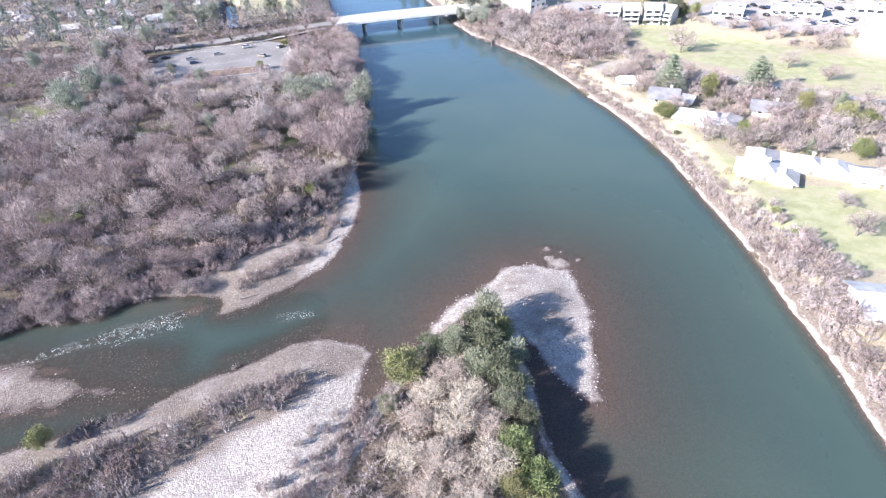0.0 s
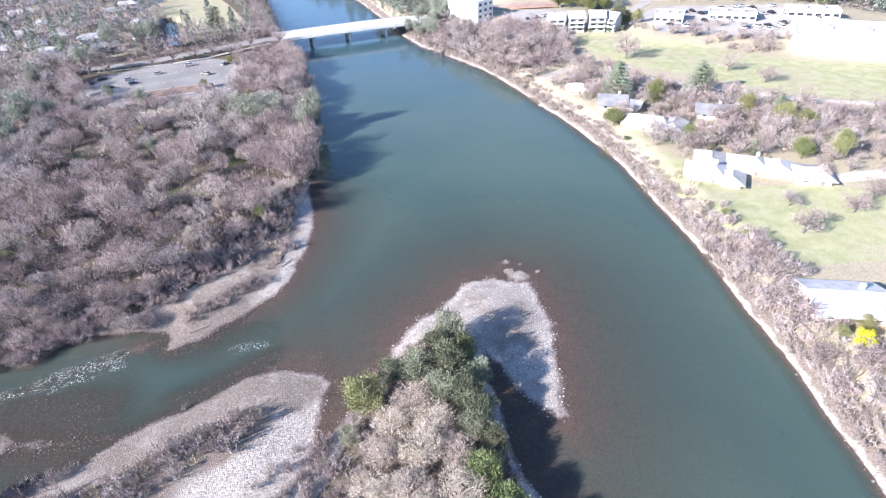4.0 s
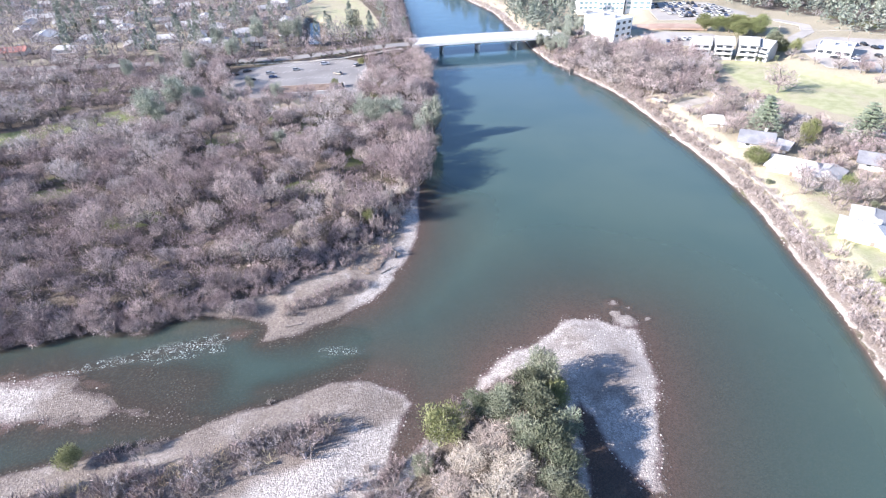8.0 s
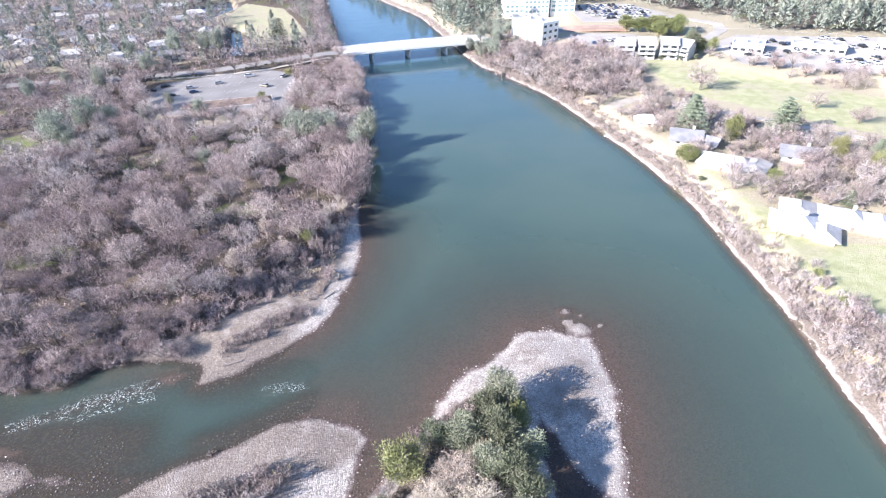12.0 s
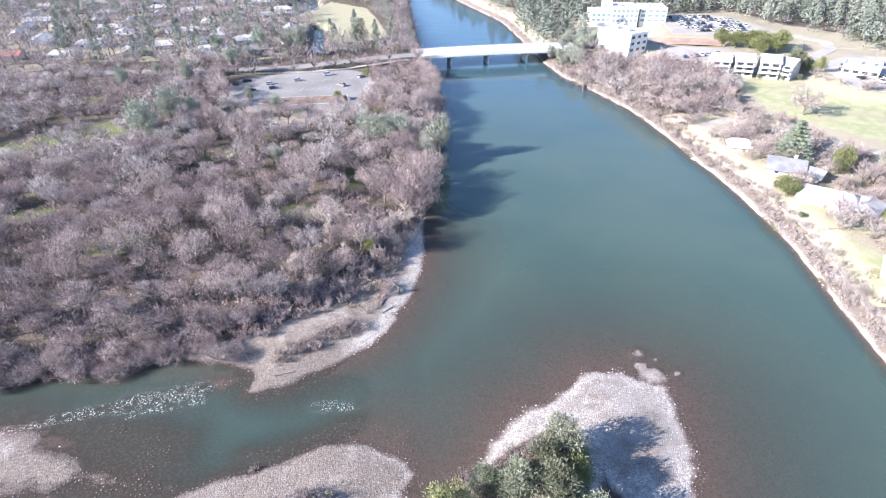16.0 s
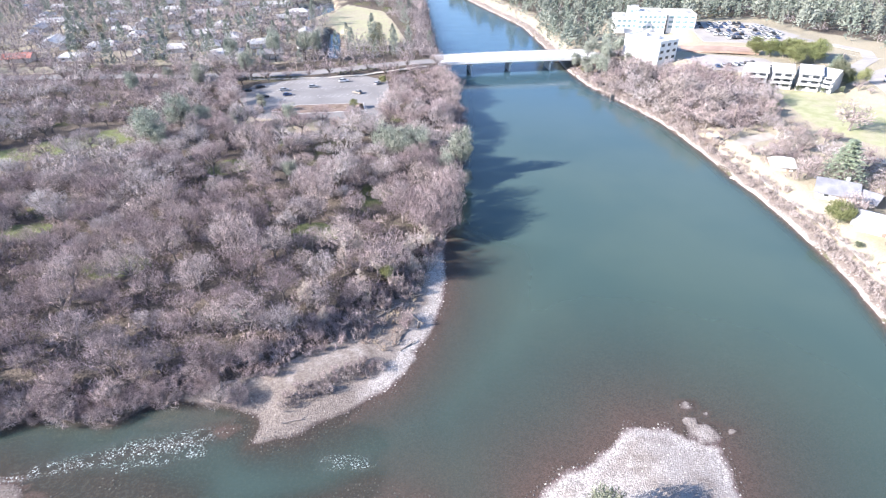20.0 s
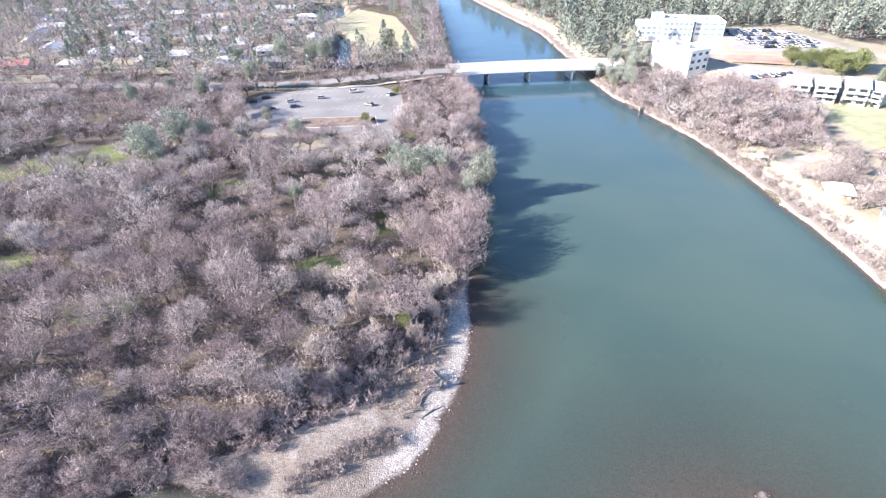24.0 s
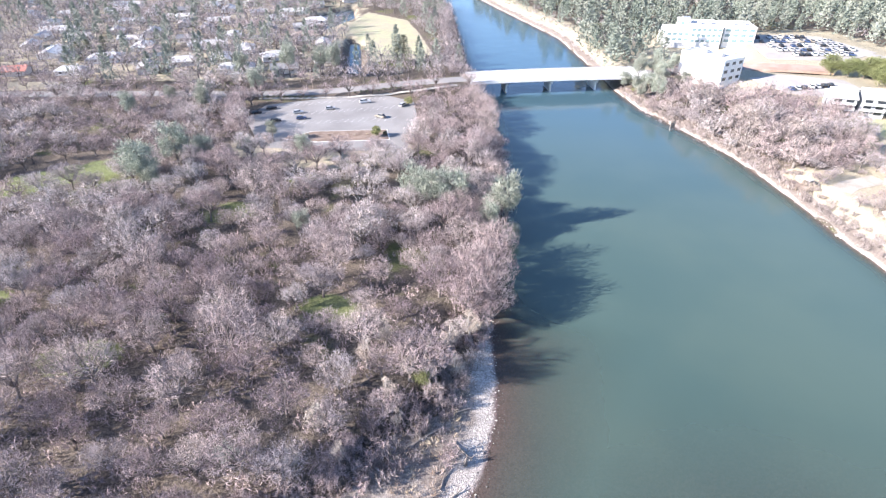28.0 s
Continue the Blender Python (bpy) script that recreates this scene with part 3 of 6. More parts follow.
    return z, {"gravel": gravel, "lawn": lawn, "dry": dry, "silt": silt, "turf": turf}, {"left": dl, "right": dr, "bar": db, "wood": dw, "isle": isle}


def steps(*spans):
    out = []
    for a, b, s in spans:
        out += list(np.arange(a, b, s))
    return np.array(out + [spans[-1][1]])


def sheet(name, xs, ys, z, attrs, material, keep=None):
    nx, ny = len(xs), len(ys)
    gx, gy = np.meshgrid(xs, ys)
    co = np.stack([gx, gy, np.broadcast_to(z, gx.shape)], -1).reshape(-1, 3)
    i = np.arange(nx * ny).reshape(ny, nx)
    q = np.stack([i[:-1, :-1], i[:-1, 1:], i[1:, 1:], i[1:, :-1]], -1).reshape(-1, 4)
    if keep is not None:
        q = q[keep.reshape(-1)[q].any(1)]
    me = bpy.data.meshes.new(name)
    me.from_pydata(co.tolist(), [], q.tolist())
    for key, v in attrs.items():
        a = me.attributes.new(key, "FLOAT", "POINT")
        a.data.foreach_set("value", np.ascontiguousarray(v.reshape(-1), dtype=np.float32))
    me.polygons.foreach_set("use_smooth", np.ones(len(me.polygons), bool))
    me.materials.append(material)
    return new(name, me)


XS = steps((-4000, -450, 710), (-450, -270, 12), (-270, -105, 3.5), (-105, 130, 1.45), (130, 270, 3.5), (270, 450, 12), (450, 4000, 710))
YS = steps((-2000, -100, 475), (-100, 20, 8), (20, 235, 1.4), (235, 420, 2.5), (420, 720, 6), (720, 900, 20), (900, 4000, 620))
GX, GY = np.meshgrid(XS, YS)
GZ, COVER, ZONES = land(GX, GY)
ground = tagged(sheet("ground", XS, YS, GZ, COVER, M["ground"]), "cobble bars, leaf litter, dry grass and green lawns beside a river", "ground", kind="structure")
foam = np.zeros(GX.shape)
for ax, ay, bx, by, w in ((-44, 104.8, -58, 101.5, 3.8), (-58, 101.5, -70, 98.6, 2.5), (-68, 99, -80, 95.5, 1.6), (-13, 98.5, -20, 99.5, 1.7), (-43, 101.5, -56, 98.6, 1.0)):
    k = np.clip(((GX - ax) * (bx - ax) + (GY - ay) * (by - ay)) / ((bx - ax) ** 2 + (by - ay) ** 2), 0, 1)
    foam = np.maximum(foam, 1 - smooth(np.hypot(GX - ax - k * (bx - ax), GY - ay - k * (by - ay)), w * 0.3, w))
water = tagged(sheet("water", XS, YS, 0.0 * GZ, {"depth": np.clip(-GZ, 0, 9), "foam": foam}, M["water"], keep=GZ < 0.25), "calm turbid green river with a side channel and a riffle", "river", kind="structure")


def heights(x, y):
    """Height of the ground sheet at places, between its grid points."""
    x, y = np.asarray(x, float), np.asarray(y, float)
    i, j = np.clip(np.searchsorted(XS, x) - 1, 0, len(XS) - 2), np.clip(np.searchsorted(YS, y) - 1, 0, len(YS) - 2)
    u, v = (x - XS[i]) / (XS[i + 1] - XS[i]), (y - YS[j]) / (YS[j + 1] - YS[j])
    return (GZ[j, i] * (1 - u) + GZ[j, i + 1] * u) * (1 - v) + (GZ[j + 1, i] * (1 - u) + GZ[j + 1, i + 1] * u) * v


def height(x, y):
    return float(heights(x, y))


# ---- building blocks ----
def part(name, bm, material, parent, label=""):
    me = bpy.data.meshes.new(name)
    bm.to_mesh(me)
    bm.free()
    return mesh_part(name, me, material, parent, label)


def mesh_part(name, me, material, parent, label=""):
    if not me.materials:
        me.materials.append(M[material])
    ob = new(name, me)
    ob.parent = parent
    if label:
        tagged(ob, label)
    return ob


def thing(name, label, category, x=0.0, y=0.0, z=None, rz=0.0, group="", kind="", size=1.0):
    ob = new(name)
    ob.empty_display_size = 0.5
    ob.matrix_basis = pose(x, y, height(x, y) if z is None else z, 0, 0, rz) @ Matrix.Scale(size, 4)
    return tagged(ob, label, category, group, kind)


def box(bm, x0, x1, y0, y1, z0, z1, bevel=0.0):
    vs = [bm.verts.new(p) for p in ((x0, y0, z0), (x1, y0, z0), (x1, y1, z0), (x0, y1, z0), (x0, y0, z1), (x1, y0, z1), (x1, y1, z1), (x0, y1, z1))]
    fs = [bm.faces.new([vs[i] for i in f]) for f in ((0, 3, 2, 1), (4, 5, 6, 7), (0, 1, 5, 4), (1, 2, 6, 5), (2, 3, 7, 6), (3, 0, 4, 7))]
    if bevel:
        bmesh.ops.bevel(bm, geom=list({e for f in fs for e in f.edges}), offset=bevel, segments=1, affect="EDGES")
    return bm


def boxes(*dims, bevel=0.0):
    bm = bmesh.new()
    for d in dims:
        box(bm, *d, bevel=bevel)
    return bm


def rod(bm, p, q, r0, r1, n=6):
    p, q = Vector(p), Vector(q)
    a = (q - p).normalized().orthogonal().normalized()
    b = (q - p).normalized().cross(a)
    ring = [[bm.verts.new(c + (a * math.cos(6.2832 * i / n) + b * math.sin(6.2832 * i / n)) * r) for i in range(n)] for c, r in ((p, r0), (q, r1))]
    for i in range(n):
        bm.faces.new((ring[0][i], ring[0][(i + 1) % n], ring[1][(i + 1) % n], ring[1][i]))
    bm.faces.new(ring[0][::-1])
    bm.faces.new(ring[1])
    return bm


def rods(*list_of):
    bm = bmesh.new()
    for r in list_of:
        rod(bm, *r)
    return bm


def raw_mesh(name, vs, fs):
    me = bpy.data.meshes.new(name)
    me.from_pydata(vs, [], fs)
    return me


# ---- plants ----
class Soup:
    """Vertices and faces gathered for one mesh."""

    def __init__(self):
        self.v, self.f = [], []

    def tube(self, p, q, r0, r1, n=5, to=None):
        """A tapered tube; to is a vertex of the wood that it grows from."""
        d = (q - p).normalized()
        a = d.orthogonal().normalized()
        b = d.cross(a)
        k = len(self.v)
        for c, r in ((p, r0), (q, r1)):
            for i in range(n):
                t = 6.2832 * i / n
                self.v.append(tuple(c + (a * math.cos(t) + b * math.sin(t)) * r))
        for i in range(n):
            j = (i + 1) % n
            self.f.append((k + i, k + j, k + n + j, k + n + i))
        if to is not None:
            self.f.append((k, k + 1, to))
        return k + n

    def sliver(self, p, q, w, rng):
        d = q - p
        s = d.cross(Vector((rng.uniform(-1, 1), rng.uniform(-1, 1), rng.uniform(-1, 1))))
        s = s.normalized() * w if s.length > 1e-6 else Vector((w, 0, 0))
        k = len(self.v)
        self.v += [tuple(p - s), tuple(p + s), tuple(q)]
        self.f.append((k, k + 1, k + 2))

    def leaf(self, c, n, size, rng):
        a = n.orthogonal().normalized()
        b = n.cross(a).normalized()
        t = rng.uniform(0, 6.28)
        u, w = a * math.cos(t) + b * math.sin(t), b * math.cos(t) - a * math.sin(t)
        k = len(self.v)
        self.v += [tuple(c - u * size), tuple(c + w * size * 0.6), tuple(c + u * size), tuple(c - w * size * 0.6)]
        self.f.append((k, k + 1, k + 2, k + 3))

    def mesh(self, name):
        return raw_mesh(name, self.v, self.f)


def ball(rng):
    while True:
        v = Vector((rng.uniform(-1, 1), rng.uniform(-1, 1), rng.uniform(-1, 1)))
        if 0.05 < v.length < 1:
            return v


def bare_tree(seed, tall, wide, heads=8, twigs=280, width=0.048, boughs=8, hang=-0.2):
    """A broad leafless oak: a forked trunk, crooked limbs, each with a rounded head of fine twigs."""
    rng = random.Random(seed)
    wood, fine = Soup(), Soup()
    fork = Vector((rng.uniform(-0.4, 0.4), rng.uniform(-0.4, 0.4), tall * 0.24))
    base = wood.tube(Vector((0, 0, -0.4)), fork, 0.34, 0.26, 7)
    mid, rx, rz = Vector((0, 0, tall * 0.52)), wide / 2, tall * 0.48
    k = wide / 11
    for i in range(heads):
        t = 6.2832 * (i + rng.uniform(-0.3, 0.3)) / (heads - 1)
        up = 0.9 if i == heads - 1 else rng.uniform(hang, 0.5)
        flat = math.sqrt(1 - up ** 2) * rng.uniform(0.50, 0.70)
        head = mid + Vector((math.cos(t) * rx * flat, math.sin(t) * rx * flat, up * rz * 0.6))
        hr = wide * rng.uniform(0.17, 0.27)
        knee = fork.lerp(head, 0.5) + Vector((rng.uniform(-0.6, 0.6), rng.uniform(-0.6, 0.6), rng.uniform(-0.3, 0.5)))
        e = wood.tube(fork, knee, 0.22, 0.15, 5, base)
        e = wood.tube(knee, head, 0.15, 0.08, 4, e)
        for _ in range(boughs):
            n = ball(rng).normalized()
            n.z = abs(n.z) * 0.9 - 0.2
            wood.tube(knee.lerp(head, rng.uniform(0.5, 1.0)), head + n * hr * rng.uniform(0.6, 0.85), 0.06, 0.022, 3, e)
        for _ in range(twigs):
            n = ball(rng).normalized()
            n.z = n.z * 0.85 + 0.22
            lump = 1 + 0.16 * math.sin(5.1 * n.x + seed) * math.sin(4.7 * n.y + i) + 0.10 * math.sin(11 * n.z + 9 * n.x)
            c = head + Vector((n.x, n.y, n.z * 0.85)) * hr * lump * (1 - 0.45 * rng.random() ** 2.2)
            w = (ball(rng) * 0.78 + n * 0.50 + Vector((0, 0, 0.14))) * k
            fine.sliver(c - w * 0.6, c + w * 0.6, width * rng.uniform(0.5, 1.0), rng)
    return wood.mesh("trunk"), fine.mesh("crown")


def thicket(seed, tall, wide, stems=26, twigs=14, width=0.045):
    """A many-stemmed leafless willow or blackberry bush."""
    rng = random.Random(seed)
    wood, fine = Soup(), Soup()
    for _ in range(stems):
        t, r = rng.uniform(0, 6.28), math.sqrt(rng.random()) * wide / 2
        p = Vector((math.cos(t) * r * 0.6, math.sin(t) * r * 0.6, -0.1))
        q = Vector((math.cos(t) * r, math.sin(t) * r, tall * rng.uniform(0.55, 0.95) * (1 - 0.5 * (2 * r / wide) ** 2)))
        wood.tube(p, q, 0.04, 0.015, 3, 0 if wood.v else None)
        for _ in range(twigs):
            s = p.lerp(q, rng.uniform(0.3, 1.0))
            fine.sliver(s, s + (ball(rng) + Vector((0, 0, 0.35))) * tall * 0.28, width * rng.uniform(0.5, 1), rng)
    return wood.mesh("stem"), fine.mesh("crown")


def leafy_tree(seed, tall, wide, clumps=16, leaves=150, size=0.26, low=0.25, wispy=0.0, spray=False):
    """An evergreen with clumped foliage; wispy lets the limbs show between the clumps."""
    rng = random.Random(seed)
    wood, fine = Soup(), Soup()
    top = Vector((rng.uniform(-0.3, 0.3), rng.uniform(-0.3, 0.3), tall * 0.75))
    wood.tube(Vector((0, 0, -0.4)), top, 0.026 * tall, 0.008 * tall, 6)
    mid, rx, rz = tall * (low + 1) / 2, wide / 2, tall * (1 - low) / 2
    for i in range(clumps):
        n = ball(rng).normalized() * rng.uniform(0.45, 0.80)
        c = Vector((n.x * rx, n.y * rx, mid + n.z * rz))
        s = Vector((0, 0, max(0.2 * tall, c.z - rng.uniform(0.08, 0.25) * tall)))
        wood.tube(s, c, 0.008 * tall, 0.003 * tall, 4, 6)
        r = wide * rng.uniform(0.16, 0.26) * (1 - 0.35 * wispy)
        for _ in range(leaves):
            d = ball(rng).normalized()
            d.z = d.z * 0.85 + 0.12
            p = c + d * r * (rng.uniform(0.55, 1.08) if rng.random() < 0.8 else rng.uniform(0.1, 0.6)) + ball(rng) * wispy * r * 0.8
            nn = (d + ball(rng) * 0.9).normalized()
            if spray:
                fine.sliver(p, p + (d * 0.5 + ball(rng) * 0.8 + Vector((0, 0, 0.45))) * size * 1.9, size * 0.36, rng)
            else:
                fine.leaf(p, nn, size * rng.uniform(0.6, 1.25), rng)
    return wood.mesh("trunk"), fine.mesh("crown")


def fir_tree(seed, tall, wide, tiers=13, boughs=9, sprays=12, size=0.34, droop=0.12, column=False):
    """A tiered conifer with level boughs; column makes it a narrow cypress."""
    rng = random.Random(seed)
    wood, fine = Soup(), Soup()
    wood.tube(Vector((0, 0, -0.4)), Vector((0, 0, tall * 0.97)), 0.02 * tall, 0.004 * tall, 6)
    for i in range(tiers):
        k = (i + 0.4) / tiers
        z = tall * (0.08 + 0.9 * k)
        r = wide / 2 * ((1 - k) ** 0.75 if not column else (math.sin(3.14 * (0.15 + 0.85 * k)) ** 0.6)) + 0.12
        for j in range(boughs):
            t = 6.2832 * (j + rng.uniform(-0.4, 0.4)) / boughs + i
            rr = r * rng.uniform(0.75, 1.12)
            e = Vector((math.cos(t) * rr, math.sin(t) * rr, z + (-droop if not column else 0.5) * rr + rng.uniform(-0.2, 0.2)))
            s = Vector((0, 0, z))
            wood.tube(s, e, 0.004 * tall, 0.002 * tall, 3, 6)
            for _ in range(sprays):
                f = rng.uniform(0.2, 1.0)
                c = s.lerp(e, f) + Vector((rng.uniform(-1, 1), rng.uniform(-1, 1), rng.uniform(-0.16, 0.12))) * size * 1.3 * (0.4 + f)
                fine.leaf(c, (Vector((0, 0, 1)) + ball(rng) * 0.5).normalized(), size * rng.uniform(0.7, 1.3), rng)
    return wood.mesh("trunk"), fine.mesh("crown")


def plant_kind(name, label, category, meshes, wood_mat, crown_mat, group="", stem="trunk"):
    """One plant with its parts, kept as the pattern for copies; it is itself the first of them."""
    return {"name": name, "label": label, "category": category, "meshes": meshes, "mats": (wood_mat, crown_mat), "group": group, "stem": stem, "first": None}


def set_plant(kind, x, y, size=1.0, rz=None, z=None, tallness=1.0, rng=random.Random(5)):
    turn = rng.uniform(0, 360) if rz is None else rz
    m = pose(x, y, (height(x, y) if z is None else z), 0, 0, turn) @ Matrix.Diagonal((size, size, size * tallness, 1))
    if kind["first"] is None:
        ob = thing(kind["name"], kind["label"], kind["category"], z=0, group=kind["group"])
        for nm, me, mt in zip((kind["stem"], "crown"), kind["meshes"], kind["mats"]):
            mesh_part(nm, me, mt, ob)
        ob.matrix_basis = m
        kind["first"] = ob
        return ob
    first = kind["first"]
    keep = first.matrix_basis.copy()
    first.matrix_basis = Matrix.Identity(4)
    ob = copy_thing(first, m)
    first.matrix_basis = keep
    return ob


def merged(name, label, category, pattern, spots, material, parent=None):
    """Many plants that nobody could count, in one mesh: spots are x, y, z, size, turn, tallness."""
    v0 = np.array([v.co[:] for v in pattern.vertices])
    f0 = [tuple(p.vertices) for p in pattern.polygons]
    vs, fs, k = [], [], 0
    for x, y, z, s, t, h in spots:
        c, d = math.cos(t) * s, math.sin(t) * s
        vs.append(np.stack([v0[:, 0] * c - v0[:, 1] * d + x, v0[:, 0] * d + v0[:, 1] * c + y, v0[:, 2] * s * h + z], -1))
        fs += [tuple(i + k for i in f) for f in f0]
        k += len(v0)
    if not vs:
        return None
    me = raw_mesh(name, np.concatenate(vs).tolist(), fs)
    me.materials.append(M[material])
    return tagged(new(name, me), label, category, kind="stuff")


def scatter(rng, x0, x1, y0, y1, gap, test, tries=6000):
    """Places at least gap apart for which test holds; test takes arrays."""
    px, py = rng.uniform(x0, x1, tries), rng.uniform(y0, y1, tries)
    ok = test(px, py)
    cells, out = {}, []
    for x, y, o in zip(px, py, ok):
        if not o:
            continue
        i, j = int(x // gap), int(y // gap)
        if all((x - a) ** 2 + (y - b) ** 2 > gap * gap for di in (-1, 0, 1) for dj in (-1, 0, 1) for a, b in cells.get((i + di, j + dj), ())):
            cells.setdefault((i, j), []).append((x, y))
            out.append((float(x), float(y)))
    return out


def spots_of(places, rng, lo, hi, h=(0.85, 1.15), sink=0.0):
    if not places:
        return []
    zz = heights([p[0] for p in places], [p[1] for p in places])
    return [(x, y, float(z) - sink, rng.uniform(lo, hi), rng.uniform(0, 6.28), rng.uniform(*h)) for (x, y), z in zip(places, zz)]


def in_poly(poly, margin=0.0):
    return lambda x, y: sdf(poly, x, y) > margin


prng, nrng = random.Random(11), np.random.default_rng(11)
OAK_LABEL = "leafless oak with pinkish grey twigs in a riverside wood"
OAKS = [plant_kind("bare_oak", OAK_LABEL, "tree", bare_tree(s, t, w, 9, 235, 0.049, 6), "bark", "twig", "oaks of the riverside wood") for s, t, w in ((1, 9.5, 11.5), (2, 10.5, 12), (3, 8.5, 11), (4, 10, 13))]
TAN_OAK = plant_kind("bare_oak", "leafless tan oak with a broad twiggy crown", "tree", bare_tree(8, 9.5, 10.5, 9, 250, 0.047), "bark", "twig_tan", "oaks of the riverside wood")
BANK_TREES = [plant_kind("bare_tree", "leafless tree with tan grey twigs above the river bank", "tree", bare_tree(s, 9, 10, 9, 125, 0.078, 5, -0.75), "bark", mt, "bare trees of the right bank") for s, mt in ((11, "twig"), (12, "twig_red"), (13, "twig_tan"))]
ALDER = plant_kind("bare_alder", "slender upright leafless alder with pale twigs", "tree", bare_tree(15, 10, 5.2, 10, 190, 0.045, 5, -0.7), "pale_bark", "twig_pale", "alders beside the gravel bar")
PALE_TREE = plant_kind("bare_tree", "leafless tree with pale bark and whitish twigs", "tree", bare_tree(5, 8, 9, 9, 330, 0.042), "pale_bark", "twig_pale")
WILLOW = [plant_kind("willow_bush", "leafless reddish willow bush at the water's edge", "bush", thicket(s, 3.0, 4.2), "bark", mt, "willow bushes on the banks", "stem") for s, mt in ((21, "twig_red"), (22, "twig"), (23, "twig_tan"))]
DRY_BUSH = plant_kind("dry_bush", "straw-coloured dry brush on a cobble bar", "bush", thicket(25, 1.5, 3.2, 22, 12), "twig_tan", "straw", "brush on the cobble bars", "stem")
GREY_PINE = [plant_kind("grey_pine", "wispy grey-green pine standing among bare oaks", "tree", leafy_tree(s, 16, 9, 22, 190, 0.30, 0.16, 0.5, True), "bark", "leaf_pine") for s in (31, 32)]
LIVE_OAK = [plant_kind("live_oak", "evergreen oak with dense dark olive leaves", "tree", leafy_tree(s, 8, 8, 24, n, z, 0.08, 0.25, sp), "bark", mt) for s, mt, n, z, sp in ((33, "leaf_dark", 220, 0.25, True), (34, "leaf_olive", 230, 0.235, True), (35, "leaf_green", 220, 0.25, True), (36, "leaf_grey", 220, 0.25, True))]
CEDAR = plant_kind("cedar_tree", "dark green cedar with level tiers of boughs", "tree", fir_tree(41, 14, 14, 11, 16, 20, 0.42, 0.04), "bark", "conifer")
CYPRESS = plant_kind("cypress_tree", "narrow dark green pointed cypress", "tree", fir_tree(42, 11, 4.2, 14, 8, 10, 0.3, 0.1, True), "bark", "leaf_dark")

lot_gap = lambda x, y: (sdf(LOT, x, y) < -1.5) & (np.abs(y - road_y(x)) > 8 - 2.5 * (x < -100))
FAR_POND = lambda x, y: np.max([sdf(p, x, y) for p in PONDS], axis=0) < -4

# the wood on the left bank: thin along the green strip, dense by the river
def wood_test(x, y):
    gap = rough_noise(x + 40, y, 22, 60)
    return (sdf(WOOD, x, y) > 2.5) & lot_gap(x, y) & (gap < 0.5 + 0.9 * smooth(-y, -170, -145)) & (sdf(LEFT_STRIPS, x, y) < -1 + 6 * rough_noise(x, y, 9, 16)) & (sdf(CLEARING, x, y) < 1) & np.all([np.hypot((x - a) * 0.7, y - b) > r - 1 for a, b, r in GLADES], axis=0) & (x > -150 - 0.8 * (y - 100))


oaks = scatter(nrng, -300, 12, 106, 345, 6.9, wood_test, 18000)
oaks.sort(key=lambda p: math.hypot(p[0] + 30, p[1] - 140))
for x, y in oaks[:270]:
    # past y = 200 more paler crowns, to imitate haze over the wood
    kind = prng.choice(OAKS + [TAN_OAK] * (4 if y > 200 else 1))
    rim = float(sdf(WOOD, np.array([x]), np.array([y]))[0]) < 14 and y > 168
    low = x > -32 and y < 152 and float(sdf(WOOD, np.array([x]), np.array([y]))[0]) < 13
    set_plant(kind, x, y, prng.uniform(0.85, 1.2) if rim and not low else prng.uniform(0.5, 0.7) if low else prng.uniform(0.55, 1.08), tallness=prng.uniform(0.95, 1.3), rng=prng)
for x, y in scatter(nrng, -120, -18, 106, 142, 5.6, lambda x, y: np.abs(sdf(WOOD, x, y) - 3.0) < 2.2, 2500):
    set_plant(prng.choice(OAKS), x, y, prng.uniform(0.5, 0.75) if x < -34 else prng.uniform(0.38, 0.5), tallness=prng.uniform(0.8, 1.1), rng=prng)
for x, y in scatter(nrng, -118, -38, 104, 118, 3.6, lambda x, y: np.abs(sdf(LEFT, x, y) - 1.6) < 1.3, 2500):
    set_plant(prng.choice(OAKS), x, y, prng.uniform(0.42, 0.62), z=height(x, y) - 1.1, tallness=prng.uniform(0.9, 1.2), rng=prng)
for x, y in scatter(nrng, -6, 12, 182, 345, 5.2, lambda x, y: (np.abs(sdf(WOOD, x, y) - 1.2) < 1.6) & (np.abs(y - road_y(x)) > 9), 3000):
    set_plant(prng.choice(OAKS), x, y, prng.uniform(0.7, 1.0), tallness=prng.uniform(0.9, 1.15), rng=prng)
far_oak = bare_tree(51, 9.5, 11, 8, 84, 0.092, 2, -0.4)
far_spots = spots_of(oaks[270:], prng, 0.6, 1.0)
merged("oak_wood", "leafless pinkish grey oaks of the wood farther off", "wood", far_oak[1], far_spots, "twig")
merged("oak_trunks", "dark trunks and limbs of the farther oaks", "wood", far_oak[0], far_spots, "bark")
# filler oaks in the paler twig colour, haze put into the crowns
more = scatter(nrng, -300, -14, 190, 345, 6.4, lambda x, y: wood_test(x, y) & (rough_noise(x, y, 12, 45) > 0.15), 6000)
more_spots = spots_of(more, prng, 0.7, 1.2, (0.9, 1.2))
merged("oak_wood", "leafless oaks filling the farther wood, twigs paled for haze", "wood", far_oak[1], more_spots, "twig_tan")
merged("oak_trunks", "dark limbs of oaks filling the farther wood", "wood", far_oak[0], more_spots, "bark")

